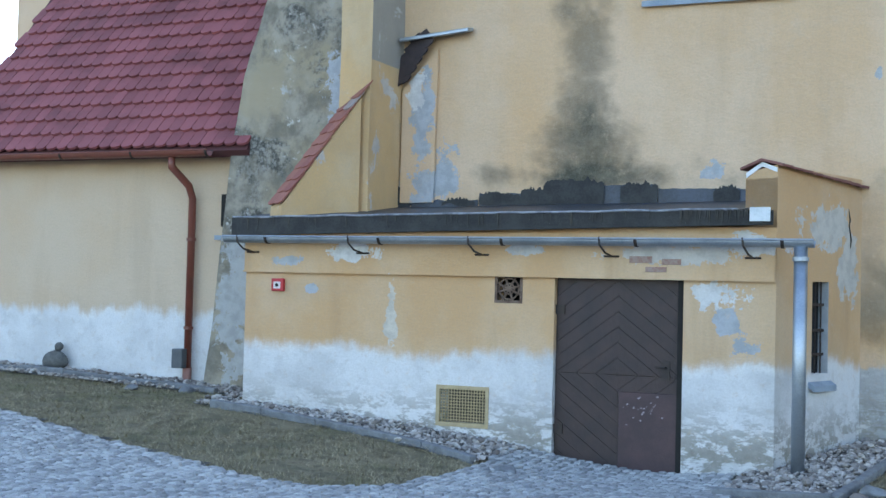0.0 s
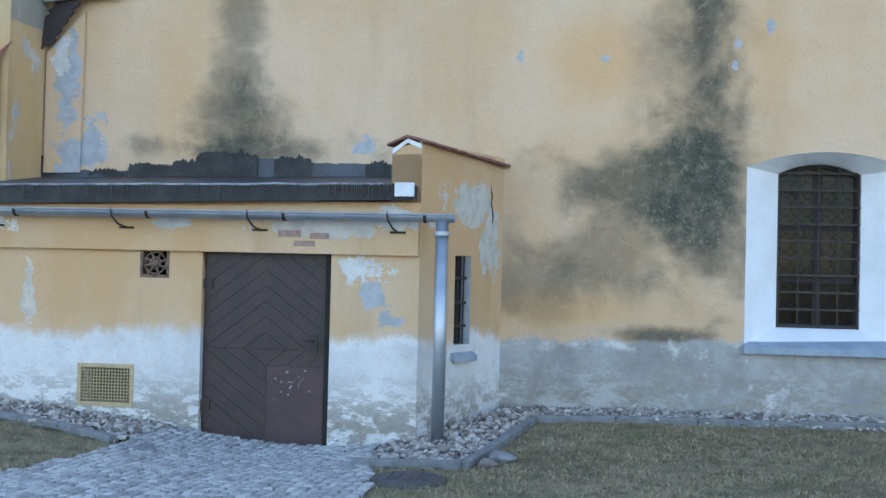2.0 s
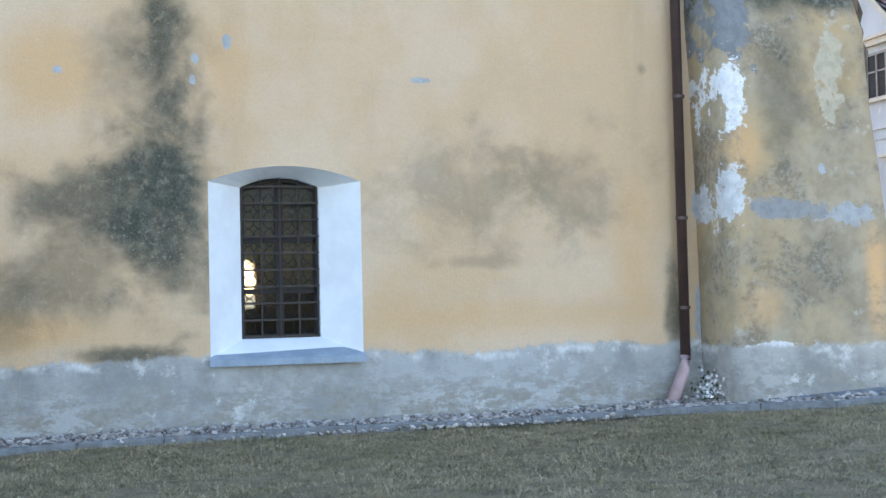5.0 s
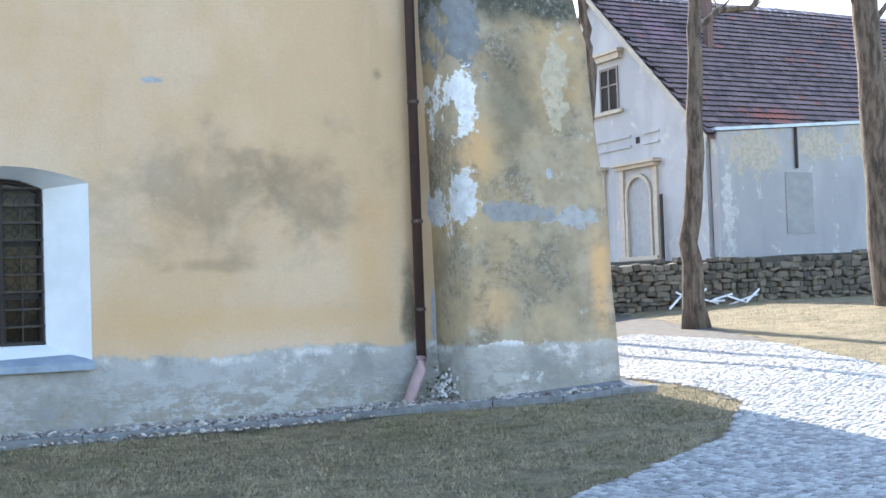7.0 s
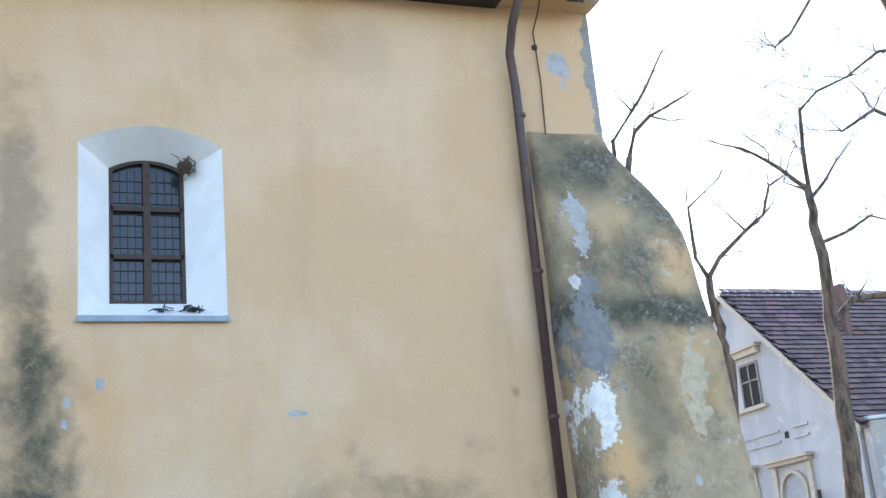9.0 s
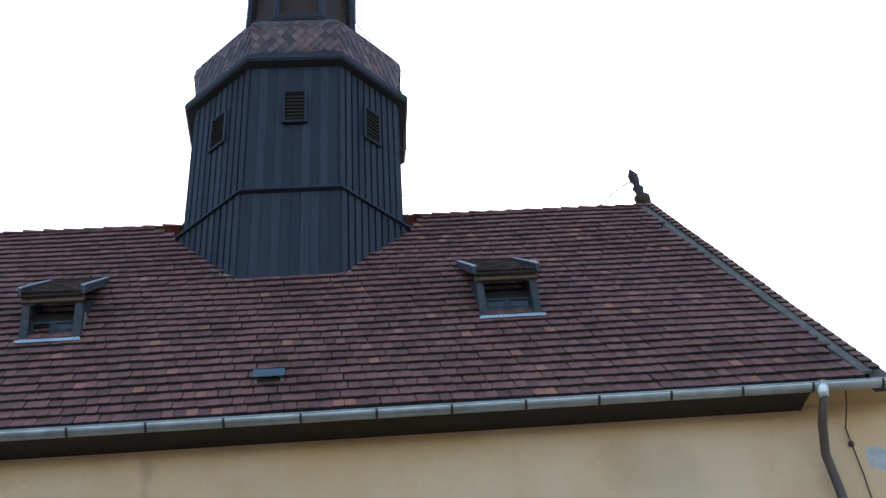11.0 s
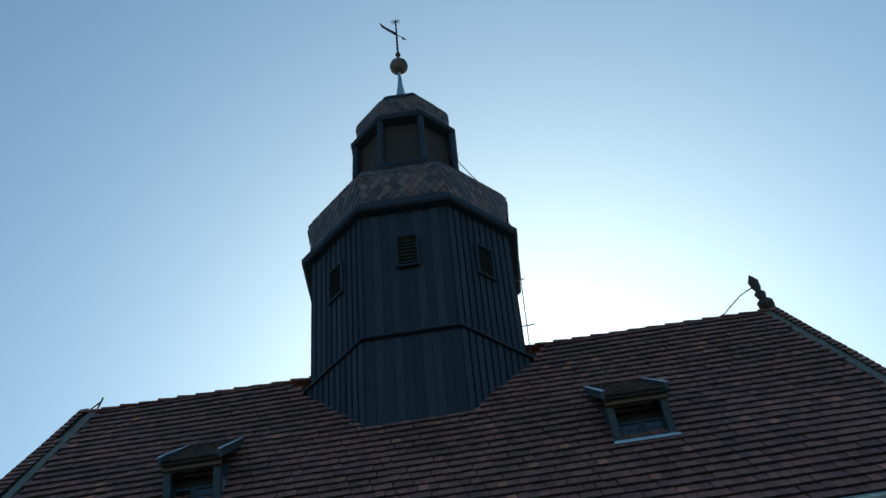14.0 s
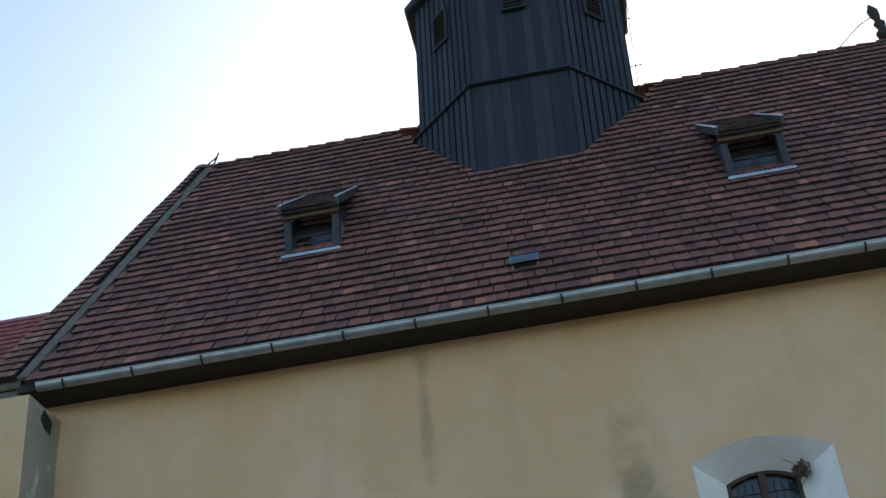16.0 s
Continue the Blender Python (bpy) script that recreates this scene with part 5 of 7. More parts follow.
pipe("nave_downpipe", [(7.44, 13.54, 9.9), (7.44, 13.56, 9.72), (7.38, 13.72, 9.42), (7.40, 13.95, 9.1), (7.45, 13.99, 8.6), (7.47, 13.99, 0.86)], 0.062, PIPEBROWN, "dark brown painted downpipe with a terracotta shoe",
     (8.2, 6.0, 4.1, 2.6, 1.5), [(7.47, 13.99, 0.90), (7.43, 13.95, 0.76), (7.20, 13.86, 0.32)], plain("terracotta_pipe", (0.50, 0.36, 0.36), (0.42, 0.29, 0.29), 6), "pinkish clay pipe shoe")
pipe("red_downpipe", [(-9.72, 13.55, 3.5), (-9.72, 13.56, 3.36), (-9.60, 13.80, 3.12), (-9.59, 13.88, 2.95), (-9.59, 13.88, 0.62)], 0.052, PIPERED, "red-brown downpipe into a clay socket",
     (2.4, 1.2), [(-9.59, 13.88, 0.66), (-9.59, 13.88, 0.36)], plain("clay_socket", (0.30, 0.15, 0.12), (0.22, 0.11, 0.09), 6), "clay pipe socket")
half_gutter(-18.0, -9.1, 13.52, 3.56, 0.075, "side_building_gutter", "red-brown eaves gutter of the low building", 1.2, PIPERED)
half_gutter(-7.95, -1.27, 12.20, 2.36, 0.07, "annex_gutter", "grey zinc gutter along the annex front", 1.45, ZINC, 0.0)
pipe("annex_downpipe", [(-1.40, 12.20, 2.30), (-1.40, 12.20, 0.02)], 0.066, ZINC, "shiny zinc downpipe at the annex corner", (2.18,))


# ---- annex door and openings ----
door = thing("door_1", (-3.27, AY, 0.0), "dark brown plank door with herringbone boards and scuffed panel", "door", "", "structure")
bm = bmesh.new()
box(bm, DX0, DX1, AY + 0.10, AY + 0.15, -0.2, DTOP)
hang("door_leaf", bm, DOORWOOD, door)
w = (DX1 - DX0) / 2


def clip_poly(poly, x0, x1, z0, z1):
    for ax, lim, keep in ((0, x0, 1), (0, x1, -1), (1, z0, 1), (1, z1, -1)):
        res = []
        for i, p in enumerate(poly):
            q = poly[(i + 1) % len(poly)]
            a, b = (p[ax] - lim) * keep, (q[ax] - lim) * keep
            if a >= 0:
                res.append(p)
            if a * b < 0:
                t = a / (a - b)
                res.append((p[0] + (q[0] - p[0]) * t, p[1] + (q[1] - p[1]) * t))
        poly = res
        if not poly:
            return []
    return poly


rng = random.Random(8)
for half, xa, xb in ((0, DX0 + 0.02, -3.27), (1, -3.27, DX1 - 0.02)):
    for z0, z1 in ((-0.12, 0.95), (0.96, 1.97)):
        up = 1 if half == 0 else -1
        flip = 1 if z0 > 0.5 else -1
        for i in range(-8, 16):
            off = i * 0.162
            s = 0.75 * up
            poly = [(xa, off), (xb, off + s * (xb - xa)), (xb, off + s * (xb - xa) + 0.158), (xa, off + 0.158)]
            poly = [(x, z0 + z) if flip > 0 else (x, z1 - z) for x, z in poly]
            poly = clip_poly(poly, xa, xb, z0, z1)
            if len(poly) >= 3 and (max(p[1] for p in poly) - min(p[1] for p in poly)) > 0.02:
                bm = bmesh.new()
                dep = rng.uniform(0.021, 0.026)
                prism(bm, [(x, AY + 0.098, z) for x, z in poly], (0, -dep, 0))
                hang("plank", bm, DOORWOOD, door)
bm = bmesh.new()
box(bm, -3.25, -2.62, AY + 0.055, AY + 0.068, -0.08, 0.78)
soften(bm, 0.004)
hang("kick_panel", bm, plain("scuffed_panel_paint", (0.066, 0.033, 0.036), (0.044, 0.024, 0.026), 5, 0.5), door, "smooth scuffed brown sheet panel")
# near-black strip painted in for the shaded gap beside the leaf
bm = bmesh.new()
box(bm, -2.645, -2.585, AY + 0.045, AY + 0.072, -0.1, DTOP - 0.01)
hang("door_gap", bm, DARK, door, "dark strip drawn for the shaded gap")
bm = bmesh.new()
rng = random.Random(52)
for _ in range(26):
    a, z = rng.gauss(-3.02, 0.12), rng.gauss(0.62, 0.06)
    if -3.22 < a < -2.68:
        w, h = rng.uniform(0.004, 0.022), rng.uniform(0.003, 0.014)
        prism(bm, [(a - w, AY + 0.0545, z), (a, AY + 0.0545, z - h), (a + w * 0.8, AY + 0.0545, z + h * 0.2), (a + w * 0.1, AY + 0.0545, z + h)], (0, -0.001, 0))
hang("paint_scuff", bm, plain("bare_scuff", (0.34, 0.30, 0.32), (0.22, 0.18, 0.19), 30, 0.8), door, "pale paint scuffs")
bm = bmesh.new()
box(bm, -2.80, -2.72, AY + 0.058, AY + 0.070, 0.92, 1.12)
tube(bm, [(-2.76, AY + 0.06, 1.05), (-2.76, AY + 0.0, 1.05), (-2.86, AY + 0.0, 1.05)], 0.010, 8)
hang("door_handle", bm, IRON, door)
for z in (0.35, 1.62):
    bm = bmesh.new()
    box(bm, DX0 - 0.02, DX0 + 0.10, AY + 0.05, AY + 0.07, z - 0.05, z + 0.05)
    hang("hinge", bm, IRON, door)
bm = bmesh.new()
box(bm, DX0 - 0.3, DX1 + 0.45, AY - 0.22, AY + 0.1, -0.3, -0.03)
soften(bm, 0.03)
rough_up(bm, 0.02, 3)
tagged(part("door_step", bm, CONCRETE), "worn grey stone threshold below the annex door", "step", "", "structure")

# low grating
gr = thing("wall_grating", (-4.99, AY, 0.32), "pale yellow perforated metal grating in the wall", "grating")
GRATE = plain("cream_grating_paint", (0.46, 0.36, 0.20), (0.36, 0.28, 0.16), 8, 0.6)
bm = bmesh.new()
for a, b, c, d in ((-5.30, -4.68, 0.30, 0.34), (-5.30, -4.68, 0.71, 0.75), (-5.30, -5.26, 0.34, 0.71), (-4.72, -4.68, 0.34, 0.71)):
    box(bm, a, b, AY - 0.012, AY + 0.03, c, d)
hang("grating_frame", bm, GRATE, gr)
bm = bmesh.new()
for i in range(17):
    x = -5.26 + 0.54 * i / 16
    box(bm, x - 0.005, x + 0.005, AY + 0.008, AY + 0.014, 0.34, 0.71)
for i in range(12):
    z = 0.34 + 0.37 * i / 11
    box(bm, -5.26, -4.72, AY + 0.0, AY + 0.006, z - 0.005, z + 0.005)
hang("mesh", bm, GRATE, gr)
vent = thing("air_brick", (-4.48, AY, 1.67), "square rusty iron air vent with an ornamental pattern", "vent")
bm = bmesh.new()
RUST = plain("rusty_iron", (0.10, 0.060, 0.040), (0.20, 0.14, 0.10), 14, 0.8)
for a, b, c, d in ((-4.64, -4.32, 1.67, 1.70), (-4.64, -4.32, 1.95, 1.98), (-4.64, -4.61, 1.70, 1.95), (-4.35, -4.32, 1.70, 1.95)):
    box(bm, a, b, AY - 0.006, AY + 0.04, c, d)
hang("vent_frame", bm, RUST, vent)
bm = bmesh.new()
for k in range(8):
    a = math.pi * k / 4 + 0.3
    tube(bm, [(-4.48, AY + 0.01, 1.825), (-4.48 + 0.17 * math.cos(a), AY + 0.01, 1.825 + 0.15 * math.sin(a))], 0.012, 5)
for r in (0.06, 0.115):
    tube(bm, [(-4.48 + r * math.cos(2 * math.pi * k / 14), AY + 0.012, 1.825 + r * math.sin(2 * math.pi * k / 14)) for k in range(15)], 0.010, 5)
hang("rosette", bm, RUST, vent)
al = thing("fire_alarm_box", (-7.34, AY, 1.74), "red fire alarm call point on the annex wall", "alarm")
bm = bmesh.new()
box(bm, -7.42, -7.26, AY - 0.06, AY - 0.001, 1.735, 1.885)
soften(bm, 0.012)
hang("case", bm, plain("alarm_red", (0.50, 0.02, 0.03), (0.42, 0.02, 0.03), 6, 0.4), al)
bm = bmesh.new()
box(bm, -7.385, -7.295, AY - 0.064, AY - 0.060, 1.765, 1.845)
hang("face_plate", bm, plain("alarm_white", (0.7, 0.66, 0.66), (0.6, 0.55, 0.55), 6, 0.4), al)
bm = bmesh.new()
tube(bm, [(-7.34, AY - 0.064, 1.805), (-7.34, AY - 0.072, 1.805)], 0.022, 12)
hang("button", bm, DARK, al)

# slit window of the annex side
sw = thing("window_3", SM @ Vector(((SW0 + SW1) / 2, 0, SWZ0)), "narrow barred slit window with grey sill", "window", "", "structure")
bm = bmesh.new()
box(bm, SW0, SW1, 0.12, 0.13, SWZ0, SWZ1, SM)
hang("pane", bm, DARKGLASS, sw)
for z in (SWZ0 + 0.2, SWZ0 + 0.45, SWZ0 + 0.72):
    bm = bmesh.new()
    box(bm, SW0, SW1, 0.05, 0.07, z - 0.015, z + 0.015, SM)
    hang("cross_bar", bm, IRON, sw)
for i in range(3):
    bm = bmesh.new()
    x = SW0 + (SW1 - SW0) * (i + 0.5) / 3
    tube(bm, [SM @ Vector((x, 0.06, SWZ0)), SM @ Vector((x, 0.06, SWZ1))], 0.009, 6)
    hang("upright_bar", bm, IRON, sw)
SLITREVEAL = plain("grey_reveal", (0.46, 0.48, 0.49), (0.36, 0.38, 0.40), 6, 0.9)
for xa, xb in ((SW0 + 0.001, SW0 + 0.006), (SW1 - 0.006, SW1 - 0.001)):
    bm = bmesh.new()
    box(bm, xa, xb, 0.004, 0.118, SWZ0, SWZ1, SM)
    hang("window_reveal", bm, SLITREVEAL, sw, "grey-white plastered reveal")
bm = bmesh.new()
prism(bm, [SM @ Vector(p) for p in ((SW0 - 0.06, -0.07, SWZ0 - 0.12), (SW1 + 0.06, -0.07, SWZ0 - 0.12), (SW1 + 0.06, 0.13, SWZ0), (SW0 - 0.06, 0.13, SWZ0))], (0, 0, -0.06))
hang("window_sill", bm, GREYSILL, sw)


# ---- pavings, lawns, gravel ----
def inside(poly, x, y):
    hit = False
    for (x0, y0), (x1, y1) in zip(poly, poly[1:] + poly[:1]):
        if (y0 > y) != (y1 > y) and x < x0 + (y - y0) / (y1 - y0) * (x1 - x0):
            hit = not hit
    return hit


PATH_AREA = [(-30, 13.0), (-14, 11.9), (-9.8, 10.65), (-8.0, 9.95), (-6.7, 9.5), (-5.5, 9.05), (-4.9, 8.95), (-4.35, 9.4), (-4.25, 10.6), (-4.3, 11.5), (-4.4, 12.0), (-4.2, 12.44), (-2.0, 12.44),
             (-1.95, 11.2), (-1.6, 10.0), (-1.45, 8.8), (-0.9, 7.3), (0.6, 6.5), (3.0, 6.7), (6.2, 8.2), (8.5, 9.45), (10.2, 11.2), (10.6, 12.4), (10.9, 15.0), (12.5, 20), (15, 28), (20, 29),
             (19.0, 25.0), (17.5, 20.0), (15.2, 14.6), (13.8, 12.0), (14.5, 10.6), (30, 9.5), (30, -6), (-30, -6)]
heights("cobbled_path", spread(-30, 30, 0.25), spread(-6, 29, 0.25), 0.012, JOINT, "path of grey granite setts laid in arcs with sandy joints", "path", "structure", lambda x, y: inside(PATH_AREA, x, y))
path = bpy.data.objects["cobbled_path"]


def sett_shapes():
    shapes = []
    rng = random.Random(11)
    for _ in range(6):
        w, d, h = 0.039, 0.036, 0.042
        c = [(-w, -d), (w, -d), (w, d), (-w, d)]
        c = [(x + rng.uniform(-0.006, 0.006), y + rng.uniform(-0.006, 0.006)) for x, y in c]
        vs = [(x, y, -0.03) for x, y in c] + [(x, y, h - 0.013) for x, y in c] + [(x * 0.72, y * 0.72, h + rng.uniform(-0.004, 0.005)) for x, y in c]
        fs = [(a, (a + 1) % 4, 4 + (a + 1) % 4, 4 + a) for a in range(4)] + [(4 + a, 4 + (a + 1) % 4, 8 + (a + 1) % 4, 8 + a) for a in range(4)] + [(8, 9, 10, 11)]
        shapes.append((vs, fs))
    return shapes


SETTS = sett_shapes()
sett_meshes = []
for vs, fs in SETTS:
    me = bpy.data.meshes.new("sett")
    me.from_pydata(vs, [], fs)
    me.materials.append(SETT)
    sett_meshes.append(me)
verts, faces, count = [], [], 0
rng = random.Random(12)
P = 0.086
u = -166
while u * P < 16.5:
    x = u * P
    bow = 0.36 * (1 - (2 * ((x / 1.45) % 1.0) - 1) ** 2)
    v = 60
    while v * P < 24:
        y = v * P + bow
        v += 1
        if x < -3 and y > 13 or not inside(PATH_AREA, x, y):
            continue
        if y < 6.9 and x < 5 or x > 8 and (y < 6.0 or y > 22):
            continue
        k = rng.randrange(6)
        m = Matrix.Translation((x + rng.uniform(-0.006, 0.006), y + rng.uniform(-0.006, 0.006), ground_z(x, y) + rng.uniform(-0.006, 0.006))) @ Matrix.Rotation(rng.uniform(-0.12, 0.12), 4, "Z") @ Matrix.Rotation(rng.uniform(-0.05, 0.05), 4, "X")
        if count < 300 and -5.2 < x < -1.9 and 9.6 < y < 10.8:
            o = new("sett", sett_meshes[k])
            o.parent = path
            o.matrix_basis = m
            count += 1
        else:
            b = len(verts)
            verts.extend((m @ Vector(p))[:] for p in SETTS[k][0])
            faces.extend([b + i for i in f] for f in SETTS[k][1])
    u += 1
me = bpy.data.meshes.new("setts")
me.from_pydata(verts, [], faces)
me.materials.append(SETT)
o = new("setts", me)
o.parent = path
tagged(o, kind="stuff")

# concrete edging between gravel and lawn
edging = thing("edging", (2, 13.1, 0.2), "weathered grey concrete edging strip along the gravel", "edging", "", "structure")
LINES = [[(-1.95, 10.82), (-0.92, 10.48), (-0.50, 13.15), (1.2, 13.17), (3.2, 13.2), (5.2, 13.22), (7.0, 13.05), (8.6, 12.55), (10.1, 12.75)],
         [(-19, 13.45), (-15, 13.42), (-12, 13.38), (-9.5, 13.2), (-8.5, 12.95)], [(-7.9, 11.95), (-6.4, 11.75), (-5.0, 11.45), (-4.35, 11.2)]]
for line in LINES:
    for (x0, y0), (x1, y1) in zip(line, line[1:]):
        n = max(1, round(math.hypot(x1 - x0, y1 - y0) / 1.0))
        for i in range(n):
            ax, ay = x0 + (x1 - x0) * i / n, y0 + (y1 - y0) * i / n
            bx, by = x0 + (x1 - x0) * (i + 0.99) / n, y0 + (y1 - y0) * (i + 0.99) / n
            d = Vector((bx - ax, by - ay, 0)).normalized()
            s = Vector((-d.y, d.x, 0)) * 0.045
            bm = bmesh.new()
            dz = rng.uniform(-0.012, 0.012)
            za, zb = ground_z(ax, ay) + 0.08 + dz, ground_z(bx, by) + 0.08 + dz + rng.uniform(-0.01, 0.01)
            top = [Vector((ax, ay, za)) - s, Vector((bx, by, zb)) - s, Vector((bx, by, zb)) + s, Vector((ax, ay, za)) + s]
            low = [p - Vector((0, 0, 0.2)) for p in top]
            loft(bm, [low, top])
            soften(bm, 0.010, 1)
            hang("kerb_stone", bm, CONCRETE, edging)

GRAVEL_AREAS = [[(-1.95, 10.82), (-0.92, 10.48), (-0.50, 13.15), (7.0, 13.05), (8.6, 12.55), (10.1, 12.75), (9.9, 13.4), (7.7, 13.4), (7.5, 14.2), (-0.9, 14.2), (-1.66, 12.44), (-1.95, 12.4)],
                [(-19, 13.42), (-8.5, 12.95), (-7.75, 12.6), (-9.0, 14.0), (-19, 14.0)], [(-8.2, 11.98), (-6.4, 11.75), (-4.35, 11.2), (-4.2, 12.44), (-7.8, 12.44), (-8.3, 13.0)]]


def icosa():
    t = (1 + 5 ** 0.5) / 2
    v = [Vector(p).normalized() for p in ((-1, t, 0), (1, t, 0), (-1, -t, 0), (1, -t, 0), (0, -1, t), (0, 1, t), (0, -1, -t), (0, 1, -t), (t, 0, -1), (t, 0, 1), (-t, 0, -1), (-t, 0, 1))]
    f = [(0, 11, 5), (0, 5, 1), (0, 1, 7), (0, 7, 10), (0, 10, 11), (1, 5, 9), (5, 11, 4), (11, 10, 2), (10, 7, 6), (7, 1, 8), (3, 9, 4), (3, 4, 2), (3, 2, 6), (3, 6, 8), (3, 8, 9), (4, 9, 5), (2, 4, 11), (6, 2, 10), (8, 6, 7), (9, 8, 1)]
    return v, f


ICO_V, ICO_F = icosa()
rng = random.Random(31)
verts, faces = [], []
for area in GRAVEL_AREAS:
    x0, x1 = min(p[0] for p in area), max(p[0] for p in area)
    y0, y1 = min(p[1] for p in area), max(p[1] for p in area)
    for _ in range(int((x1 - x0) * (y1 - y0) * 560)):
        x, y = rng.uniform(x0, x1), rng.uniform(y0, y1)
        if not inside(area, x, y):
            continue
        s = rng.choice((0.012, 0.015, 0.018, 0.022, 0.027, 0.042 if rng.random() < 0.4 else 0.024))
        m = Matrix.Translation((x, y, ground_z(x, y) + 0.02 + s * rng.uniform(0.0, 0.9))) @ Euler((rng.uniform(-0.5, 0.5), rng.uniform(-0.5, 0.5), rng.uniform(0, 6))).to_matrix().to_4x4() @ Matrix.Diagonal((s * rng.uniform(0.9, 1.5), s, s * rng.uniform(0.45, 0.8), 1))
        b = len(verts)
        verts.extend((m @ (p * rng.uniform(0.85, 1.1)))[:] for p in ICO_V)
        faces.extend((b + i, b + j, b + k) for i, j, k in ICO_F)
me = bpy.data.meshes.new("gravel")
me.from_pydata(verts, [], faces)
me.materials.append(PEBBLE)
tagged(new("gravel", me), "strip of mixed grey and reddish gravel against the wall", "gravel", "", "stuff")
for k, area in enumerate(GRAVEL_AREAS):
    heights("gravel_bed", spread(min(p[0] for p in area), max(p[0] for p in area), 0.15), spread(min(p[1] for p in area), max(p[1] for p in area), 0.15), 0.016, JOINT,
            "earthy bed under the gravel strip", "gravel", "structure", lambda x, y, a=area: inside(a, x, y))

# loose stones
for x, y, s, lab in ((-3.95, 10.95, 0.11, "pale broken stone lying on the path"), (-4.08, 10.8, 0.06, "small pale stone lying on the path"), (-0.62, 10.85, 0.12, "pale round stone beside the edging"), (-0.72, 10.62, 0.08, "reddish stone beside the edging"), (-8.9, 12.9, 0.10, "flat grey stone on the bare earth"), (-9.6, 12.7, 0.08, "flat grey stone on the bare earth")):
    bm = bmesh.new()
    bmesh.ops.create_icosphere(bm, subdivisions=3, radius=s)
    for v in bm.verts:
        v.co += noise.noise_vector(v.co * 9 + Vector((x, y, 0))) * s * 0.35
        v.co.z = max(v.co.z * 0.55, -s * 0.3)
    bmesh.ops.translate(bm, verts=bm.verts, vec=(x, y, ground_z(x, y) + s * 0.28))
    tagged(part("stone", bm, PEBBLE if "red" in lab else CONCRETE), lab, "stone", "loose stones")

# manhole cover in the lawn
mh = thing("manhole_cover", (-1.27, 9.78, 0.12), "round dark iron manhole cover sunk in the lawn", "manhole")
bm = bmesh.new()
zz = ground_z(-1.27, 9.78)
bmesh.ops.create_cone(bm, cap_ends=True, segments=32, radius1=0.29, radius2=0.28, depth=0.05, matrix=Matrix.Translation((-1.27, 9.78, zz + 0.03)))
hang("cover", bm, plain("cast_iron", (0.07, 0.07, 0.075), (0.05, 0.05, 0.05), 12, 0.7), mh)
bm = bmesh.new()
for k in range(5):
    box(bm, -1.45 + 0.08 * k, -1.42 + 0.08 * k, 9.62, 9.94, zz + 0.054, zz + 0.062)
hang("rib", bm, plain("cast_iron_rib", (0.08, 0.08, 0.085), (0.05, 0.05, 0.05), 12, 0.7), mh)

# grass blades
grng = np.random.default_rng(5)
GRASS = [((-1.9, 11.0, 6.6, 13.2), 190000), ((-15.5, -4.2, 8.8, 13.4), 90000), ((9, 30, 9.5, 27.5), 90000)]


def inside_all(poly, px, py):
    hit = np.zeros(len(px), bool)
    for (x0, y0), (x1, y1) in zip(poly, poly[1:] + poly[:1]):
        if y0 != y1:
            hit ^= ((y0 > py) != (y1 > py)) & (px < x0 + (py - y0) / (y1 - y0) * (x1 - x0))
    return hit


gv = []
for (x0, x1, y0, y1), n in GRASS:
    px, py = grng.uniform(x0, x1, n), grng.uniform(y0, y1, n)
    bad = inside_all(PATH_AREA, px, py) | ((py > 13.3) & (px < 9)) | ((px < -4.1) & (py > 12.9) & (px > -8.5)) | (np.hypot(px + 1.27, py - 9.78) < 0.28)
    for a in GRAVEL_AREAS:
        bad |= inside_all(a, px, py)
    for x, y, q in zip(px[~bad].tolist(), py[~bad].tolist(), grng.random(int((~bad).sum())).tolist()):
        if q > 0.75 or noise.noise((x * 1.7, y * 1.7, 0)) > -0.25:
            gv.append((x, y, ground_z(x, y)))
gv = np.array(gv)
n = len(gv)
ang, h, lean, wd = grng.uniform(0, 6.283, n), grng.uniform(0.012, 0.050, n), grng.uniform(0.6, 2.6, n), grng.uniform(0.0015, 0.0038, n)
side = np.stack([np.cos(ang) * wd, np.sin(ang) * wd, 0 * ang], 1)
tip = np.stack([-np.sin(ang) * h * lean, np.cos(ang) * h * lean, h], 1)
co = np.concatenate([gv - side, gv + side, gv + tip], 1).reshape(-1, 3)
me = bpy.data.meshes.new("grass")
me.from_pydata(co.tolist(), [], np.arange(3 * n).reshape(-1, 3).tolist())
me.materials.append(STRAW)
tagged(new("grass", me), "short dry straw-coloured grass blades on the lawn", "grass", "", "stuff")

# ---- details on the church ----
nest = thing("bird_nest", (3.03, 14.42, 7.42), "small tangled twig bird nest in the window corner", "nest")
bm = bmesh.new()
rng = random.Random(2)
for _ in range(120):
    c = Vector((3.04 + rng.gauss(0, 0.045), 14.40 + rng.gauss(0, 0.04), 7.42 + rng.gauss(0, 0.045)))
    d = Vector((rng.gauss(0, 1), rng.gauss(0, 1), rng.gauss(0, 0.7))).normalized() * 0.06
    tube(bm, [c - d, c + d], 0.006, 4)
hang("twigs", bm, plain("nest_twig", (0.09, 0.07, 0.05), (0.14, 0.11, 0.08), 30), nest)

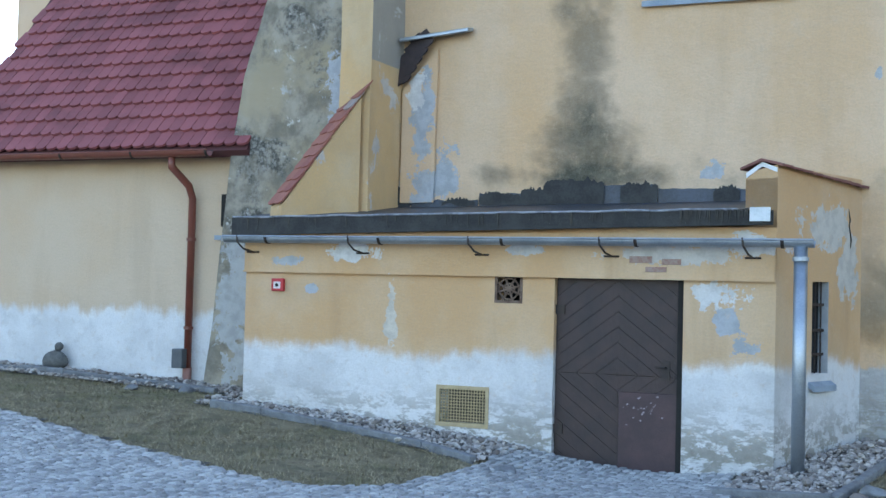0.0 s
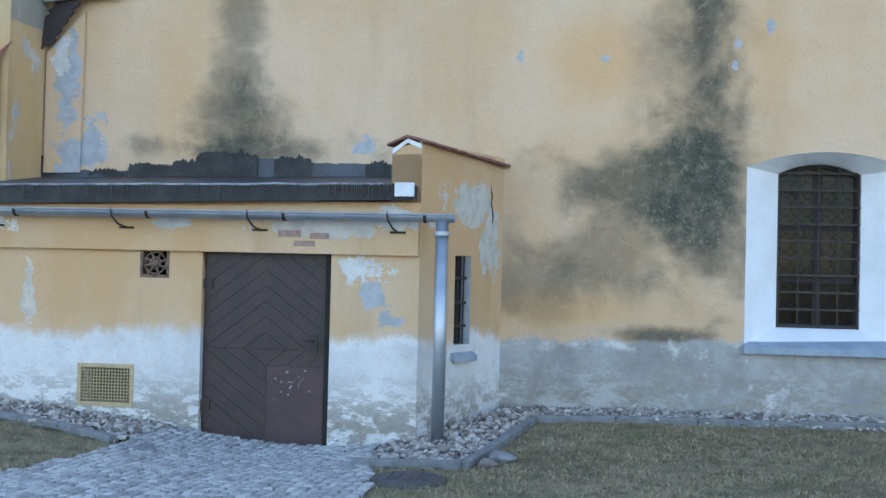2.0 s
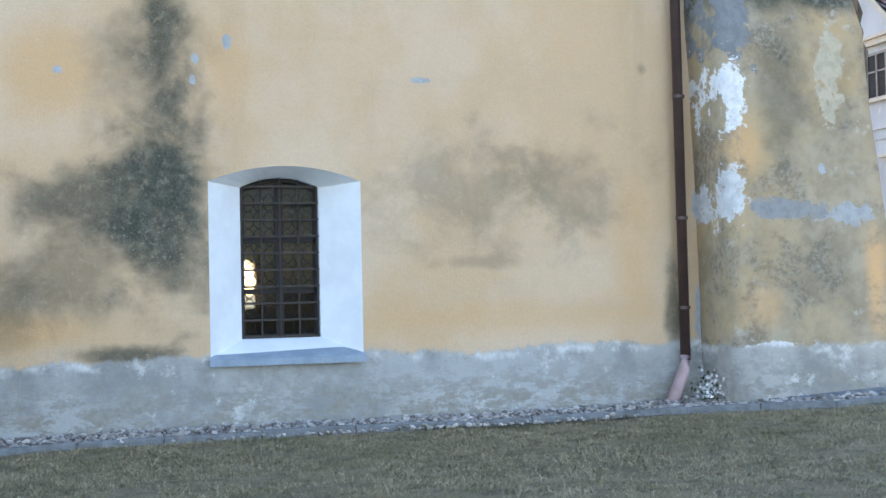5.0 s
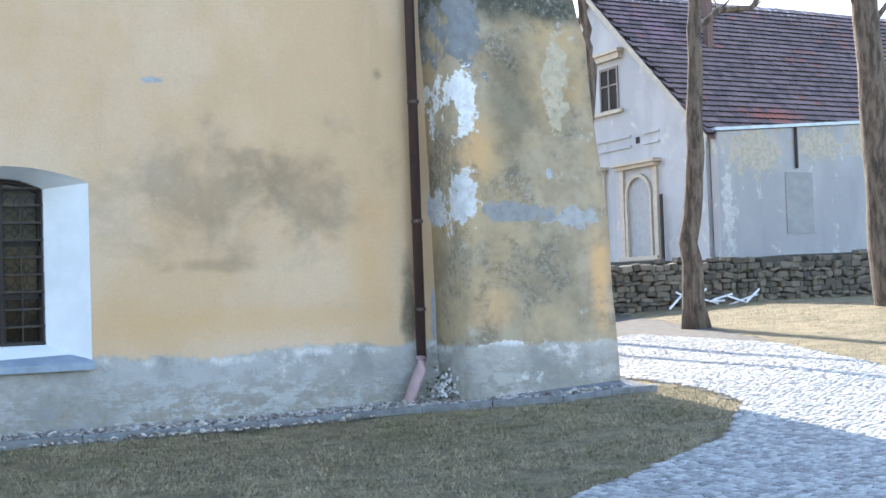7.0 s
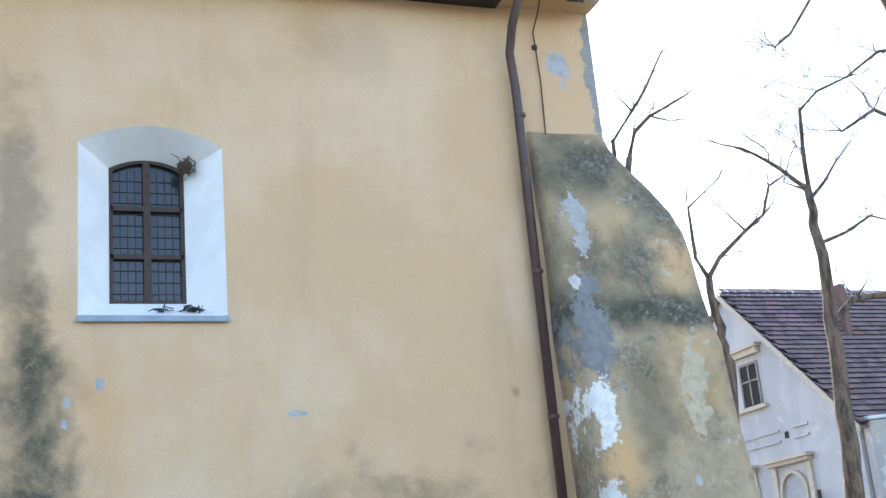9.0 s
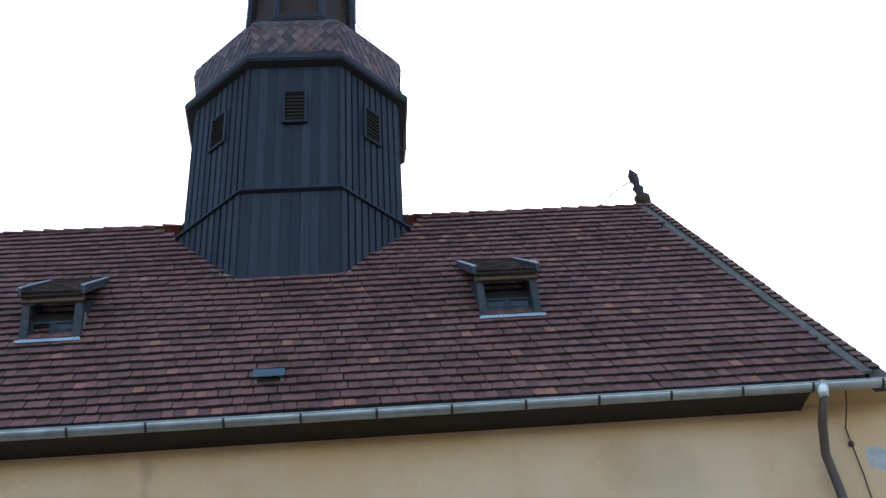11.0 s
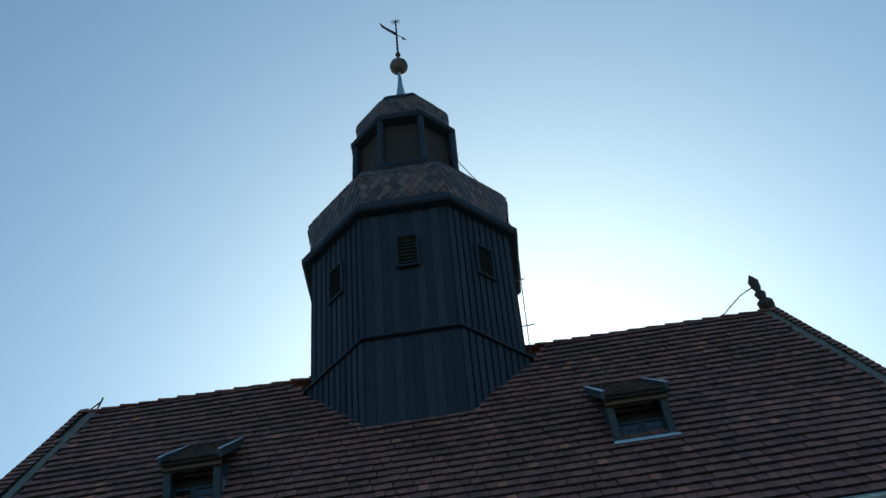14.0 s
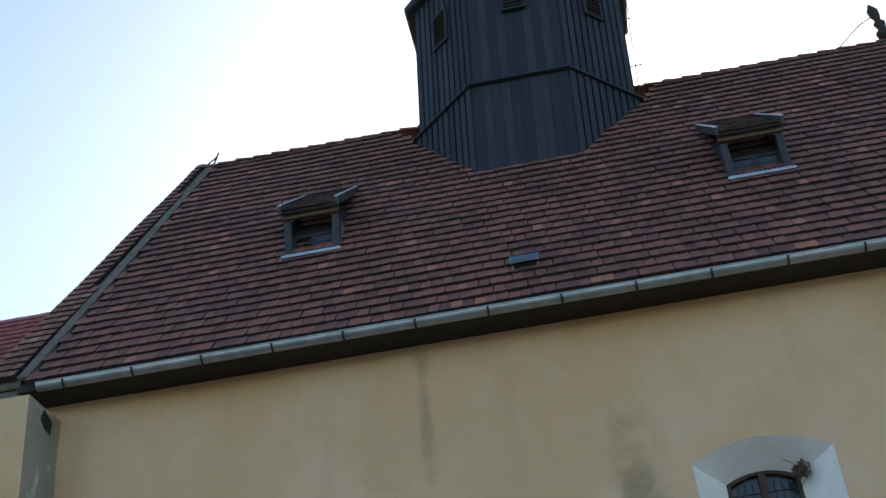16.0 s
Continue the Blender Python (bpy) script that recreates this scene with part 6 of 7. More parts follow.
litter = thing("sill_litter", (2.85, WY - 0.02, 5.5), "small heap of dark twigs and droppings on the sill", "litter")
bm = bmesh.new()
rng = random.Random(29)
for cx, cnt, sp in ((3.05, 40, 0.05), (2.72, 14, 0.07)):
    for _ in range(cnt):
        c = Vector((cx + rng.gauss(0, sp), WY + 0.10 + rng.gauss(0, 0.05), 5.53 + abs(rng.gauss(0, 0.025))))
        d = Vector((rng.gauss(0, 1), rng.gauss(0, 1), rng.gauss(0, 0.3))).normalized() * 0.05
        tube(bm, [c - d, c + d], 0.007, 4)
hang("twigs", bm, TARBLACK, litter)

# grey painted pier side with its hole, the broken ledge beside it
bm = bmesh.new()
hole = thing("pier_hole", (-6.62, 13.7, 9.2), "dark broken hole near the top of the corner pier", "hole", "", "structure")
prism(bm, [(-6.606, 13.60, 9.42), (-6.590, 13.86, 9.30), (-6.590, 13.88, 9.50), (-6.606, 13.66, 9.60)], (0.006, 0, 0))
hang("hole_face", bm, DARK, hole)
ledge = thing("broken_ledge", (-6.1, 14.0, 4.9), "broken stub of tiled ledge with a zinc strip on the wall", "ledge")
bm = bmesh.new()
prism(bm, [(-6.58, WY - 0.01, 4.98), (-5.64, WY - 0.01, 5.06), (-5.64, WY - 0.20, 5.02), (-6.58, WY - 0.20, 4.94)], (0, 0, 0.05))
soften(bm, 0.01, 1)
hang("zinc_strip", bm, ZINC, ledge)
lt = tile_mesh("ledge_tile", 0.17, 0.24, 0.022, plain("dark_ledge_tile", (0.055, 0.038, 0.036), (0.035, 0.027, 0.027), 9), 0.03)
for k in range(5):
    for j in range(2):
        o = new("ledge_tile", lt)
        o.parent = ledge
        t = k / 4
        o.matrix_basis = Matrix.Translation(Vector((-6.58 + 0.30 * t + 0.11 * j, WY - 0.13 - 0.02 * j, 4.40 + 0.44 * t + 0.04 * j)) - ledge.location) @ Matrix.Rotation(radians(-38), 4, "Y") @ Matrix.Rotation(radians(74), 4, "X")
bm = bmesh.new()
prism(bm, [(-6.58, WY - 0.003, 2.9), (-6.12, WY - 0.003, 2.9), (-6.10, WY - 0.003, 4.85), (-6.58, WY - 0.003, 4.35)], (0, -0.05, 0))
bmesh.ops.subdivide_edges(bm, edges=bm.edges, cuts=4, use_grid_fill=True)
rough_up(bm, 0.012, 3)
hang("render_patch", bm, plaster("patch_plaster", peel=0.0, chips=[(-6.3, 3.9, 0.16, 0.7, BLUEGREY), (-6.25, 3.1, 0.25, 0.3, BLUEGREY), (-6.4, 4.4, 0.12, 0.3, PALE)]), ledge)

# black tarred upstand where felt meets wall: lapped felt pieces with square ends
rng = random.Random(6)
for xa, xb, top in ((-7.75, -7.0, 2.95), (-6.98, -6.45, 3.07), (-6.43, -5.52, 2.93), (-5.50, -4.68, 3.01), (-4.66, -3.27, 3.10), (-3.25, -2.30, 3.05), (-2.32, -1.75, 3.04)):
    bm = bmesh.new()
    y = WY - 0.018 - rng.uniform(0, 0.008)
    cols = spread(xa, xb, 0.06)
    edge = [top + 0.012 * noise.noise((x * 9, 1, 0)) + rng.uniform(-0.006, 0.006) for x in cols]
    loft(bm, [[Vector((x, y - 0.02, 2.80)), Vector((x, y, z)), Vector((x, y + 0.012, z)), Vector((x, y + 0.012, 2.80))] for x, z in zip(cols, edge)])
    hang("tar_upstand", bm, TAR, annex, "lapped dark felt upstand")
bm = bmesh.new()
box(bm, -1.90, -1.70, AY - 0.20, AY - 0.168, 2.55, 2.69)
hang("fascia_end", bm, ZINC, annex, "bare pale zinc fascia end")
bm = bmesh.new()
for (x, z, w, h) in ((-3.02, 2.16, 0.24, 0.07), (-2.70, 2.14, 0.2, 0.06), (-2.86, 2.06, 0.22, 0.055)):
    box(bm, x - w / 2, x + w / 2, AY - 0.054, AY - 0.046, z - h / 2, z + h / 2)
soften(bm, 0.003, 1)
hang("bare_brick", bm, plain("bare_brick", (0.30, 0.17, 0.13), (0.36, 0.28, 0.24), 18, 0.95), annex, "bare reddish brick showing through")

# slot in the low building, dark object by the wall
slot = thing("wall_slot", (-9.1, LY, 2.6), "narrow dark slot window in the low wall", "window")
bm = bmesh.new()
box(bm, -9.19, -9.03, LY - 0.006, LY - 0.002, 2.58, 3.02)
hang("opening", bm, DARK, slot)
bm = bmesh.new()
box(bm, -9.25, -9.0, LY - 0.06, LY - 0.002, 2.40, 2.46)
hang("sill", bm, GREYSILL, slot)
spout = thing("stone_spout", (-11.8, LY, 0.55), "small dark stone lump with a knob beside the wall", "stone")
bm = bmesh.new()
bmesh.ops.create_icosphere(bm, subdivisions=3, radius=0.17, matrix=Matrix.Translation((-11.80, LY - 0.13, 0.66)) @ Matrix.Diagonal((1.1, 0.8, 0.85, 1)))
bmesh.ops.create_icosphere(bm, subdivisions=2, radius=0.075, matrix=Matrix.Translation((-11.74, LY - 0.13, 0.86)))
box(bm, -11.9, -11.7, LY - 0.2, LY - 0.02, 0.40, 0.6)
rough_up(bm, 0.03, 6)
hang("lump", bm, plain("dark_stone", (0.09, 0.09, 0.085), (0.14, 0.14, 0.13), 14, 0.9), spout, "", True)
boxy = thing("pipe_filter_box", (-9.66, 13.8, 0.7), "small grey plastic filter box on the red downpipe", "filter box")
bm = bmesh.new()
box(bm, -9.74, -9.57, 13.72, 13.86, 0.66, 0.92)
soften(bm, 0.012)
hang("case", bm, plain("grey_plastic", (0.08, 0.09, 0.10), (0.06, 0.07, 0.08), 10, 0.5), boxy)

# felt and leaf litter at the pipe foot
fl = thing("white_flower_clump", (7.6, 13.72, 0.4), "clump of small white flowers with dark leaves by the pipe", "flowers")
bm = bmesh.new()
rng = random.Random(17)
for _ in range(70):
    c = Vector((7.60 + rng.gauss(0, 0.10), 13.68 + rng.gauss(0, 0.06), ground_z(7.6, 13.7) + 0.05 + abs(rng.gauss(0, 0.16))))
    a = Vector((rng.gauss(0, 1), rng.gauss(0, 1), rng.gauss(0, 1))).normalized()
    b = a.cross(Vector((0.3, 0.2, 1))).normalized()
    bm.faces.new([bm.verts.new(c + p) for p in (a * 0.03, b * 0.016, a * -0.03, b * -0.016)])
hang("leaves", bm, plain("dark_leaf", (0.03, 0.05, 0.025), (0.05, 0.07, 0.03), 20), fl)
bm = bmesh.new()
for _ in range(60):
    c = Vector((7.60 + rng.gauss(0, 0.09), 13.64 + rng.gauss(0, 0.05), ground_z(7.6, 13.7) + 0.08 + abs(rng.gauss(0, 0.15))))
    for k in range(5):
        t = 2 * math.pi * k / 5
        e = Vector((math.cos(t), -0.3, math.sin(t))) * 0.022
        f = Vector((math.cos(t + 0.7), -0.3, math.sin(t + 0.7))) * 0.018
        bm.faces.new([bm.verts.new(p) for p in (c, c + e, c + f)])
hang("blossom", bm, plain("white_petal", (0.75, 0.75, 0.74), (0.65, 0.66, 0.66), 20), fl)

# concrete apron at the east buttress
bm = bmesh.new()
prism(bm, [(8.2, 13.36, 0.42), (10.0, 13.40, 0.52), (10.35, 12.95, 0.38), (8.4, 12.95, 0.34)], (0, 0, -0.25))
bmesh.ops.subdivide_edges(bm, edges=bm.edges, cuts=3, use_grid_fill=True)
rough_up(bm, 0.02, 3)
tagged(part("buttress_apron", bm, CONCRETE), "dark grey mortar apron sloping from the buttress foot", "apron", "", "structure")

# ---- street house behind the stone wall ----
HOUSEWALL = plaster("house_plaster", ochre=(0.40, 0.41, 0.43), pale=(0.47, 0.48, 0.50), plinth=None, peel=0.15)
EXTWALL = plaster("extension_plaster", ochre=(0.36, 0.36, 0.37), pale=(0.42, 0.42, 0.43), peel=0.1, chips=[(26.3, 5.7, 1.3, 0.75, (0.50, 0.45, 0.36)), (28.9, 6.0, 1.0, 0.6, (0.50, 0.45, 0.36)), (31.5, 6.1, 1.6, 0.7, (0.50, 0.45, 0.36)), (25.2, 4.0, 0.25, 1.4, (0.56, 0.56, 0.55))])
STUCCO = plain("stucco_trim", (0.50, 0.45, 0.37), (0.42, 0.37, 0.30), 6)
house = thing("gabled_house", (32, 36, 2.3), "pale weathered old house with stucco niches and tiled gable roof", "house")
GX, GY0, GAP, GAZ, GEZ, GEND = 24.8, 29.9, 35.8, 11.8, 6.4, 47.0
bm = bmesh.new()
prism(bm, [(GX, GY0, 0.5), (GX, 2 * GAP - GY0, 0.5), (GX, 2 * GAP - GY0, GEZ), (GX, GAP, GAZ), (GX, GY0, GEZ)], (GEND - GX, 0, 0))
hang("wall", bm, HOUSEWALL, house)
ha = math.degrees(math.atan2(GAZ - GEZ, GAP - GY0))
hl = math.hypot(GAP - GY0, GAZ - GEZ) + 0.45
hy, hz = GY0 - 0.35, GEZ - 0.35 * math.tan(radians(ha)) + 0.10
for sgn in (1, -1):
    bm = bmesh.new()
    c, s = math.cos(radians(ha)), math.sin(radians(ha))
    yy = lambda q: hy + q * c if sgn > 0 else 2 * GAP - hy - q * c
    prism(bm, [(GX - 0.2, yy(0), hz - 0.04), (GEND, yy(0), hz - 0.04), (GEND, yy(hl), hz + hl * s - 0.04), (GX - 0.2, yy(hl), hz + hl * s - 0.04)], (0, 0, -0.08))
    hang("roof", bm, HOUSETILE, house)
tiled_slope(house, HOUSETILE, (hy, hz), ha, lambda q: GX - 0.22, lambda q: 44.0, hl, 0.30, 0.31, 0.44, 0.075, lambda x, s: False, random.Random(41), nose=0.03, pitch=0.15, edge=TILE_SHADE)
bm = bmesh.new()
prism(bm, [(GX - 0.24, hy, hz), (GX - 0.24, GAP, hz + (GAP - hy) * math.tan(radians(ha))), (GX - 0.24, GAP, hz + (GAP - hy) * math.tan(radians(ha)) - 0.22), (GX - 0.24, hy, hz - 0.22)], (0.05, 0, 0))
hang("verge_board", bm, STUCCO, house)
ch = bmesh.new()
box(ch, 40.1, 41.4, 36.6, 37.4, 10.0, 12.3)
box(ch, 40.0, 41.5, 36.5, 37.5, 12.05, 12.2)
hang("chimney", ch, plain("chimney_brick", (0.16, 0.11, 0.09), (0.22, 0.16, 0.13), 10), house)
ch = bmesh.new()
box(ch, 27.9, 28.15, 33.4, 33.65, 9.0, 11.6)
hang("flue", ch, plain("stack_brick", (0.14, 0.08, 0.07), (0.18, 0.11, 0.09), 10), house)


def gable_box(name, y0, y1, z0, z1, d, mat, parent=house):
    bm = bmesh.new()
    box(bm, GX - d, GX - 0.003, y0, y1, z0, z1)
    return hang(name, bm, mat, parent)


win = gable_box("gable_window", 34.43, 35.40, 7.75, 9.13, 0.02, DARK)
for y0, y1, z0, z1 in ((34.36, 34.44, 7.7, 9.2), (35.39, 35.47, 7.7, 9.2), (34.88, 34.95, 7.75, 9.13), (34.44, 35.39, 9.12, 9.2), (34.44, 35.39, 8.55, 8.60)):
    gable_box("frame_bar", y0, y1, z0, z1, 0.05, plain("grey_frame", (0.25, 0.22, 0.20), (0.2, 0.18, 0.16), 8))
gable_box("window_hood", 34.1, 35.75, 9.42, 9.62, 0.18, STUCCO)
gable_box("window_hood", 34.0, 35.85, 9.62, 9.74, 0.28, STUCCO)
gable_box("window_sill", 34.1, 36.2, 7.58, 7.70, 0.15, STUCCO)
for y0, y1 in ((33.75, 36.5), (32.2, 33.05)):
    for z in (6.32, 6.66):
        gable_box("string_course", y0, y1, z, z + 0.07, 0.06, HOUSEWALL)
gable_box("round_hole", 33.28, 33.50, 6.40, 6.62, 0.01, DARK)


def niche(y0, y1, z0, spring):
    r = (y1 - y0) / 2
    c = (y0 + y1) / 2
    pts = [(y0, z0), (y1, z0)] + [(c + r * math.cos(t), spring + r * math.sin(t)) for t in [math.pi * i / 10 for i in range(11)]]
    bm = bmesh.new()
    prism(bm, [(GX - 0.006, y, z) for y, z in pts], (-0.01, 0, 0))
    hang("niche", bm, plain("niche_plaster", (0.36, 0.37, 0.38), (0.30, 0.31, 0.32), 5), house)
    bm = bmesh.new()
    outer = [(c + (y - c) * 1.18, z if z == z0 else spring + (z - spring) * 1.18) for y, z in pts]
    a = [(GX - 0.003, y, z) for y, z in outer]
    b = [(GX - 0.12, y, z) for y, z in outer]
    e = [(GX - 0.12, y, z) for y, z in pts]
    f = [(GX - 0.003, y, z) for y, z in pts]
    loft(bm, [a, b, e, f], True, False)
    hang("niche_arch", bm, STUCCO, house, "sand-coloured stucco arch")
    for yy0, yy1 in ((y0 - 0.42, y0 - 0.2), (y1 + 0.2, y1 + 0.42)):
        gable_box("niche_pilaster", yy0, yy1, z0, spring + r + 0.3, 0.10, STUCCO)
    gable_box("niche_cornice", y0 - 0.5, y1 + 0.5, spring + r + 0.30, spring + r + 0.42, 0.22, STUCCO)
    gable_box("niche_cornice", y0 - 0.6, y1 + 0.6, spring + r + 0.42, spring + r + 0.52, 0.34, STUCCO)
    gable_box("niche_sill", y0 - 0.45, y1 + 0.45, z0 - 0.14, z0, 0.2, STUCCO)


niche(32.75, 34.0, 2.65, 4.65)
niche(35.75, 37.0, 2.65, 4.65)
pp = bmesh.new()
tube(pp, [(GX - 0.15, 32.05, 2.4), (GX - 0.15, 32.05, 4.6)], 0.06, 8)
hang("gable_pipe", pp, IRON, house)
ext = thing("yard_wall", (29, 29.5, 2.3), "tall patchy grey and cream plaster wall with blind window", "wall", "", "structure")
bm = bmesh.new()
prism(bm, [(24.9, 29.45, 1.5), (33.4, 29.45, 1.5), (33.4, 29.45, 6.86), (28.1, 29.45, 6.5), (24.9, 29.45, 6.28)], (0, 0.35, 0))
hang("wall", bm, EXTWALL, ext)
bm = bmesh.new()
prism(bm, [(24.8, 29.38, 6.30), (28.1, 29.38, 6.52), (33.5, 29.38, 6.88), (33.5, 29.38, 6.98), (28.1, 29.38, 6.62), (24.8, 29.38, 6.40)], (0, 0.5, 0))
hang("coping_sheet", bm, ZINC, ext)
bm = bmesh.new()
box(bm, 27.5, 28.6, 29.42, 29.447, 3.15, 5.08)
hang("blind_window", bm, plain("blind_plaster", (0.33, 0.33, 0.33), (0.28, 0.28, 0.28), 4), ext)
bm = bmesh.new()
tube(bm, [(27.95, 29.38, 5.2), (27.95, 29.38, 6.5)], 0.05, 8)
hang("pipe", bm, IRON, ext)
bm = bmesh.new()
box(bm, 14, 60, 27.95, 60, 0.2, 2.35)
tagged(part("terrace", bm, JOINT), "raised earth terrace behind the stone wall", "terrace", "", "structure")

# rubble stone wall
def rubble_mat():
    n = Nodes("rubble_stone", 0.9)
    r = n.math("FRACT", n.math("ADD", n.random(), n.island()))
    c = n.mix(r, (0.07, 0.060, 0.048), (0.24, 0.20, 0.15))
    c = n.mix(n.math("MULTIPLY", n.noise(14, 5), 0.5), c, (0.08, 0.075, 0.06))
    n.color(c)
    n.bump(n.noise(18, 5), 0.6, 0.02)
    return n.mat


RUBBLE = rubble_mat()
sw_ = thing("stone_wall", (24, 27.7, 0.8), "rough dry rubble retaining wall with uneven top", "wall", "", "structure")
bm = bmesh.new()
prism(bm, [(14, 27.72, 0.2), (34, 27.72, 0.2), (34, 27.72, 2.55), (26, 27.72, 2.45), (22.5, 27.72, 2.3), (14, 27.72, 2.05)], (0, 0.4, 0))
hang("core", bm, plain("wall_earth", (0.05, 0.045, 0.035), (0.08, 0.07, 0.055), 6), sw_)
rng = random.Random(71)
stone_meshes = []
for k in range(8):
    bm = bmesh.new()
    box(bm, -0.5, 0.5, -0.5, 0.5, -0.5, 0.5)
    bmesh.ops.bevel(bm, geom=list(bm.edges), offset=0.14, segments=1, affect="EDGES")
    for v in bm.verts:
        v.co += Vector((rng.uniform(-0.07, 0.07), rng.uniform(-0.07, 0.07), rng.uniform(-0.07, 0.07)))
    me = bpy.data.meshes.new("rubble_stone")
    bm.to_mesh(me)
    bm.free()
    me.materials.append(RUBBLE)
    stone_meshes.append(me)
verts, faces, count = [], [], 0
z = 0.5
while z < 2.5:
    h = rng.uniform(0.09, 0.19)
    x = 14.5 + rng.uniform(0, 0.3)
    while x < 33.5:
        w = rng.uniform(0.12, 0.40)
        top = 2.05 + 0.5 * (x - 14) / 20 + rng.uniform(-0.1, 0.12)
        if z + h / 2 < top:
            m = Matrix.Translation((x + w / 2, 27.70 + rng.uniform(-0.09, 0.05), z + h / 2 + rng.uniform(-0.03, 0.03))) @ Matrix.Rotation(rng.uniform(-0.22, 0.22), 4, "Y") @ Matrix.Diagonal((w * 0.98, 0.3, h * rng.uniform(0.85, 1.2), 1))
            k = rng.randrange(8)
            if count < 300 and 19.5 < x < 29.5:
                o = new("rubble_stone", stone_meshes[k])
                o.parent = sw_
                o.matrix_basis = Matrix.Translation(-sw_.location) @ m
                count += 1
            else:
                b = len(verts)
                verts.extend((m @ v.co)[:] for v in stone_meshes[k].vertices)
                faces.extend([b + i for i in p.vertices] for p in stone_meshes[k].polygons)
        x += w
    z += h
me = bpy.data.meshes.new("rubble_rest")
me.from_pydata(verts, [], faces)
me.materials.append(RUBBLE)
o = new("rubble_stones", me)
o.parent = sw_
o.location = -Vector(sw_.location)
tagged(o, kind="stuff")

# ---- bare trees ----
def bark():
    n = Nodes("tree_bark", 0.95)
    f = n.noise(9, 6, 0.7, n.scaled(n.pos, (1, 1, 0.22)))
    n.color(n.mix(n.ramp(f, 0.38, 0.62), (0.055, 0.042, 0.032), (0.17, 0.13, 0.10)))
    n.bump(f, 0.9, 0.04)
    return n.mat


BARK = bark()


def grow(bm, p, d, length, r, depth, rng, gn):
    """A crooked bare limb that forks into thinner ones."""
    pts, rad = [p.copy()], [r]
    n = 5
    for i in range(n):
        d = (d + Vector((rng.gauss(0, 0.20), rng.gauss(0, 0.20), rng.gauss(0.04, 0.16)))).normalized()
        p = p + d * length / n
        pts.append(p.copy())
        rad.append(r * (1 - 0.55 * (i + 1) / n))
        if depth > 0 and i >= 1 and rng.random() < 0.62:
            s = (d + Vector((rng.gauss(0, 0.7), rng.gauss(0, 0.7), rng.gauss(0.15, 0.5)))).normalized()
            grow(bm, p, s, length * rng.uniform(0.40, 0.70), max(rad[-1] * 0.62, 0.005), depth - 1, rng, gn)
    tube(bm, pts, rad, 9 if r > 0.12 else 6 if r > 0.04 else 4)
    if depth > 0:
        for _ in range(2):
            s = (d + Vector((rng.gauss(0, 0.5), rng.gauss(0, 0.5), rng.gauss(0.1, 0.4)))).normalized()
            grow(bm, p, s, length * rng.uniform(0.5, 0.75), rad[-1] * 0.75, depth - 1, rng, gn)


def tree(trunk, radii, limbs, seed, label, depth=3, tips=3):
    rng = random.Random(seed)
    x, y, z = trunk[0]
    t = thing("bare_tree", (x, y, z), label, "tree", "bare trees")
    bm = bmesh.new()
    fine, fr = [], []
    for (a, b), (ra, rb) in zip(zip(trunk, trunk[1:]), zip(radii, radii[1:])):
        for k in range(4):
            q = Vector(a).lerp(Vector(b), k / 4)
            fine.append(q + Vector((rng.gauss(0, 0.03), rng.gauss(0, 0.03), 0)))
            fr.append(ra + (rb - ra) * k / 4)
    fine.append(Vector(trunk[-1]))
    fr.append(radii[-1])
    fine[0].z -= 0.3
    fr[0] *= 1.35
    tube(bm, fine, fr, 14)
    hang("trunk", bm, BARK, t, "", True)
    bm = bmesh.new()
    for limb in limbs:
        pts = [Vector(p) for p in limb[0]]
        tube(bm, pts, [limb[1] * (1 - 0.6 * i / (len(pts) - 1)) for i in range(len(pts))], 8)
        for i in range(1, len(pts)):
            for _ in range(2):
                d = ((pts[i] - pts[i - 1]).normalized() + Vector((rng.gauss(0, 0.6), rng.gauss(0, 0.6), rng.gauss(0.2, 0.4)))).normalized()
                grow(bm, pts[i], d, rng.uniform(0.5, 1.3), max(limb[1] * 0.30, 0.012), depth - 1, rng, 0)
    p = Vector(trunk[-1])
    d = (p - Vector(trunk[-2])).normalized()
    for _ in range(tips):
        s = (d + Vector((rng.gauss(0, 0.5), rng.gauss(0, 0.5), 0.1))).normalized()
        grow(bm, p, s, rng.uniform(1.6, 2.4), radii[-1] * 0.7, depth, rng, 0)
    hang("crown", bm, BARK, t, "bare twisting twigs")


def at(y, *pts):
    """Points of a limb that lies in the upright plane at y, given as x, z, swaying a little to and fro."""
    return [(x, y + 0.06 * math.sin(1.7 * x + z), z) for x, z in pts]


tree(at(22, (18.05, 0.85), (17.92, 2.6), (18.15, 4.6), (18.30, 7.4), (18.38, 9.4), (18.26, 10.5)), [0.27, 0.22, 0.20, 0.16, 0.12, 0.09],
     [(at(22, (18.25, 7.3), (19.0, 7.9), (19.9, 8.0), (20.6, 8.7), (21.4, 8.8)), 0.10), (at(22, (18.38, 9.2), (19.07, 9.45), (19.9, 9.9), (20.6, 9.8)), 0.05), (at(22, (18.26, 10.45), (17.68, 10.65), (17.95, 11.3)), 0.035),
      (at(22, (18.3, 10.45), (18.3, 11.3), (18.47, 12.47), (19.13, 13.05), (20.14, 13.5)), 0.06), (at(22, (18.35, 10.3), (18.77, 10.7), (19.2, 11.2), (19.63, 11.6)), 0.05)], 3, "slim bare tree with a crooked side limb", 4, 1)
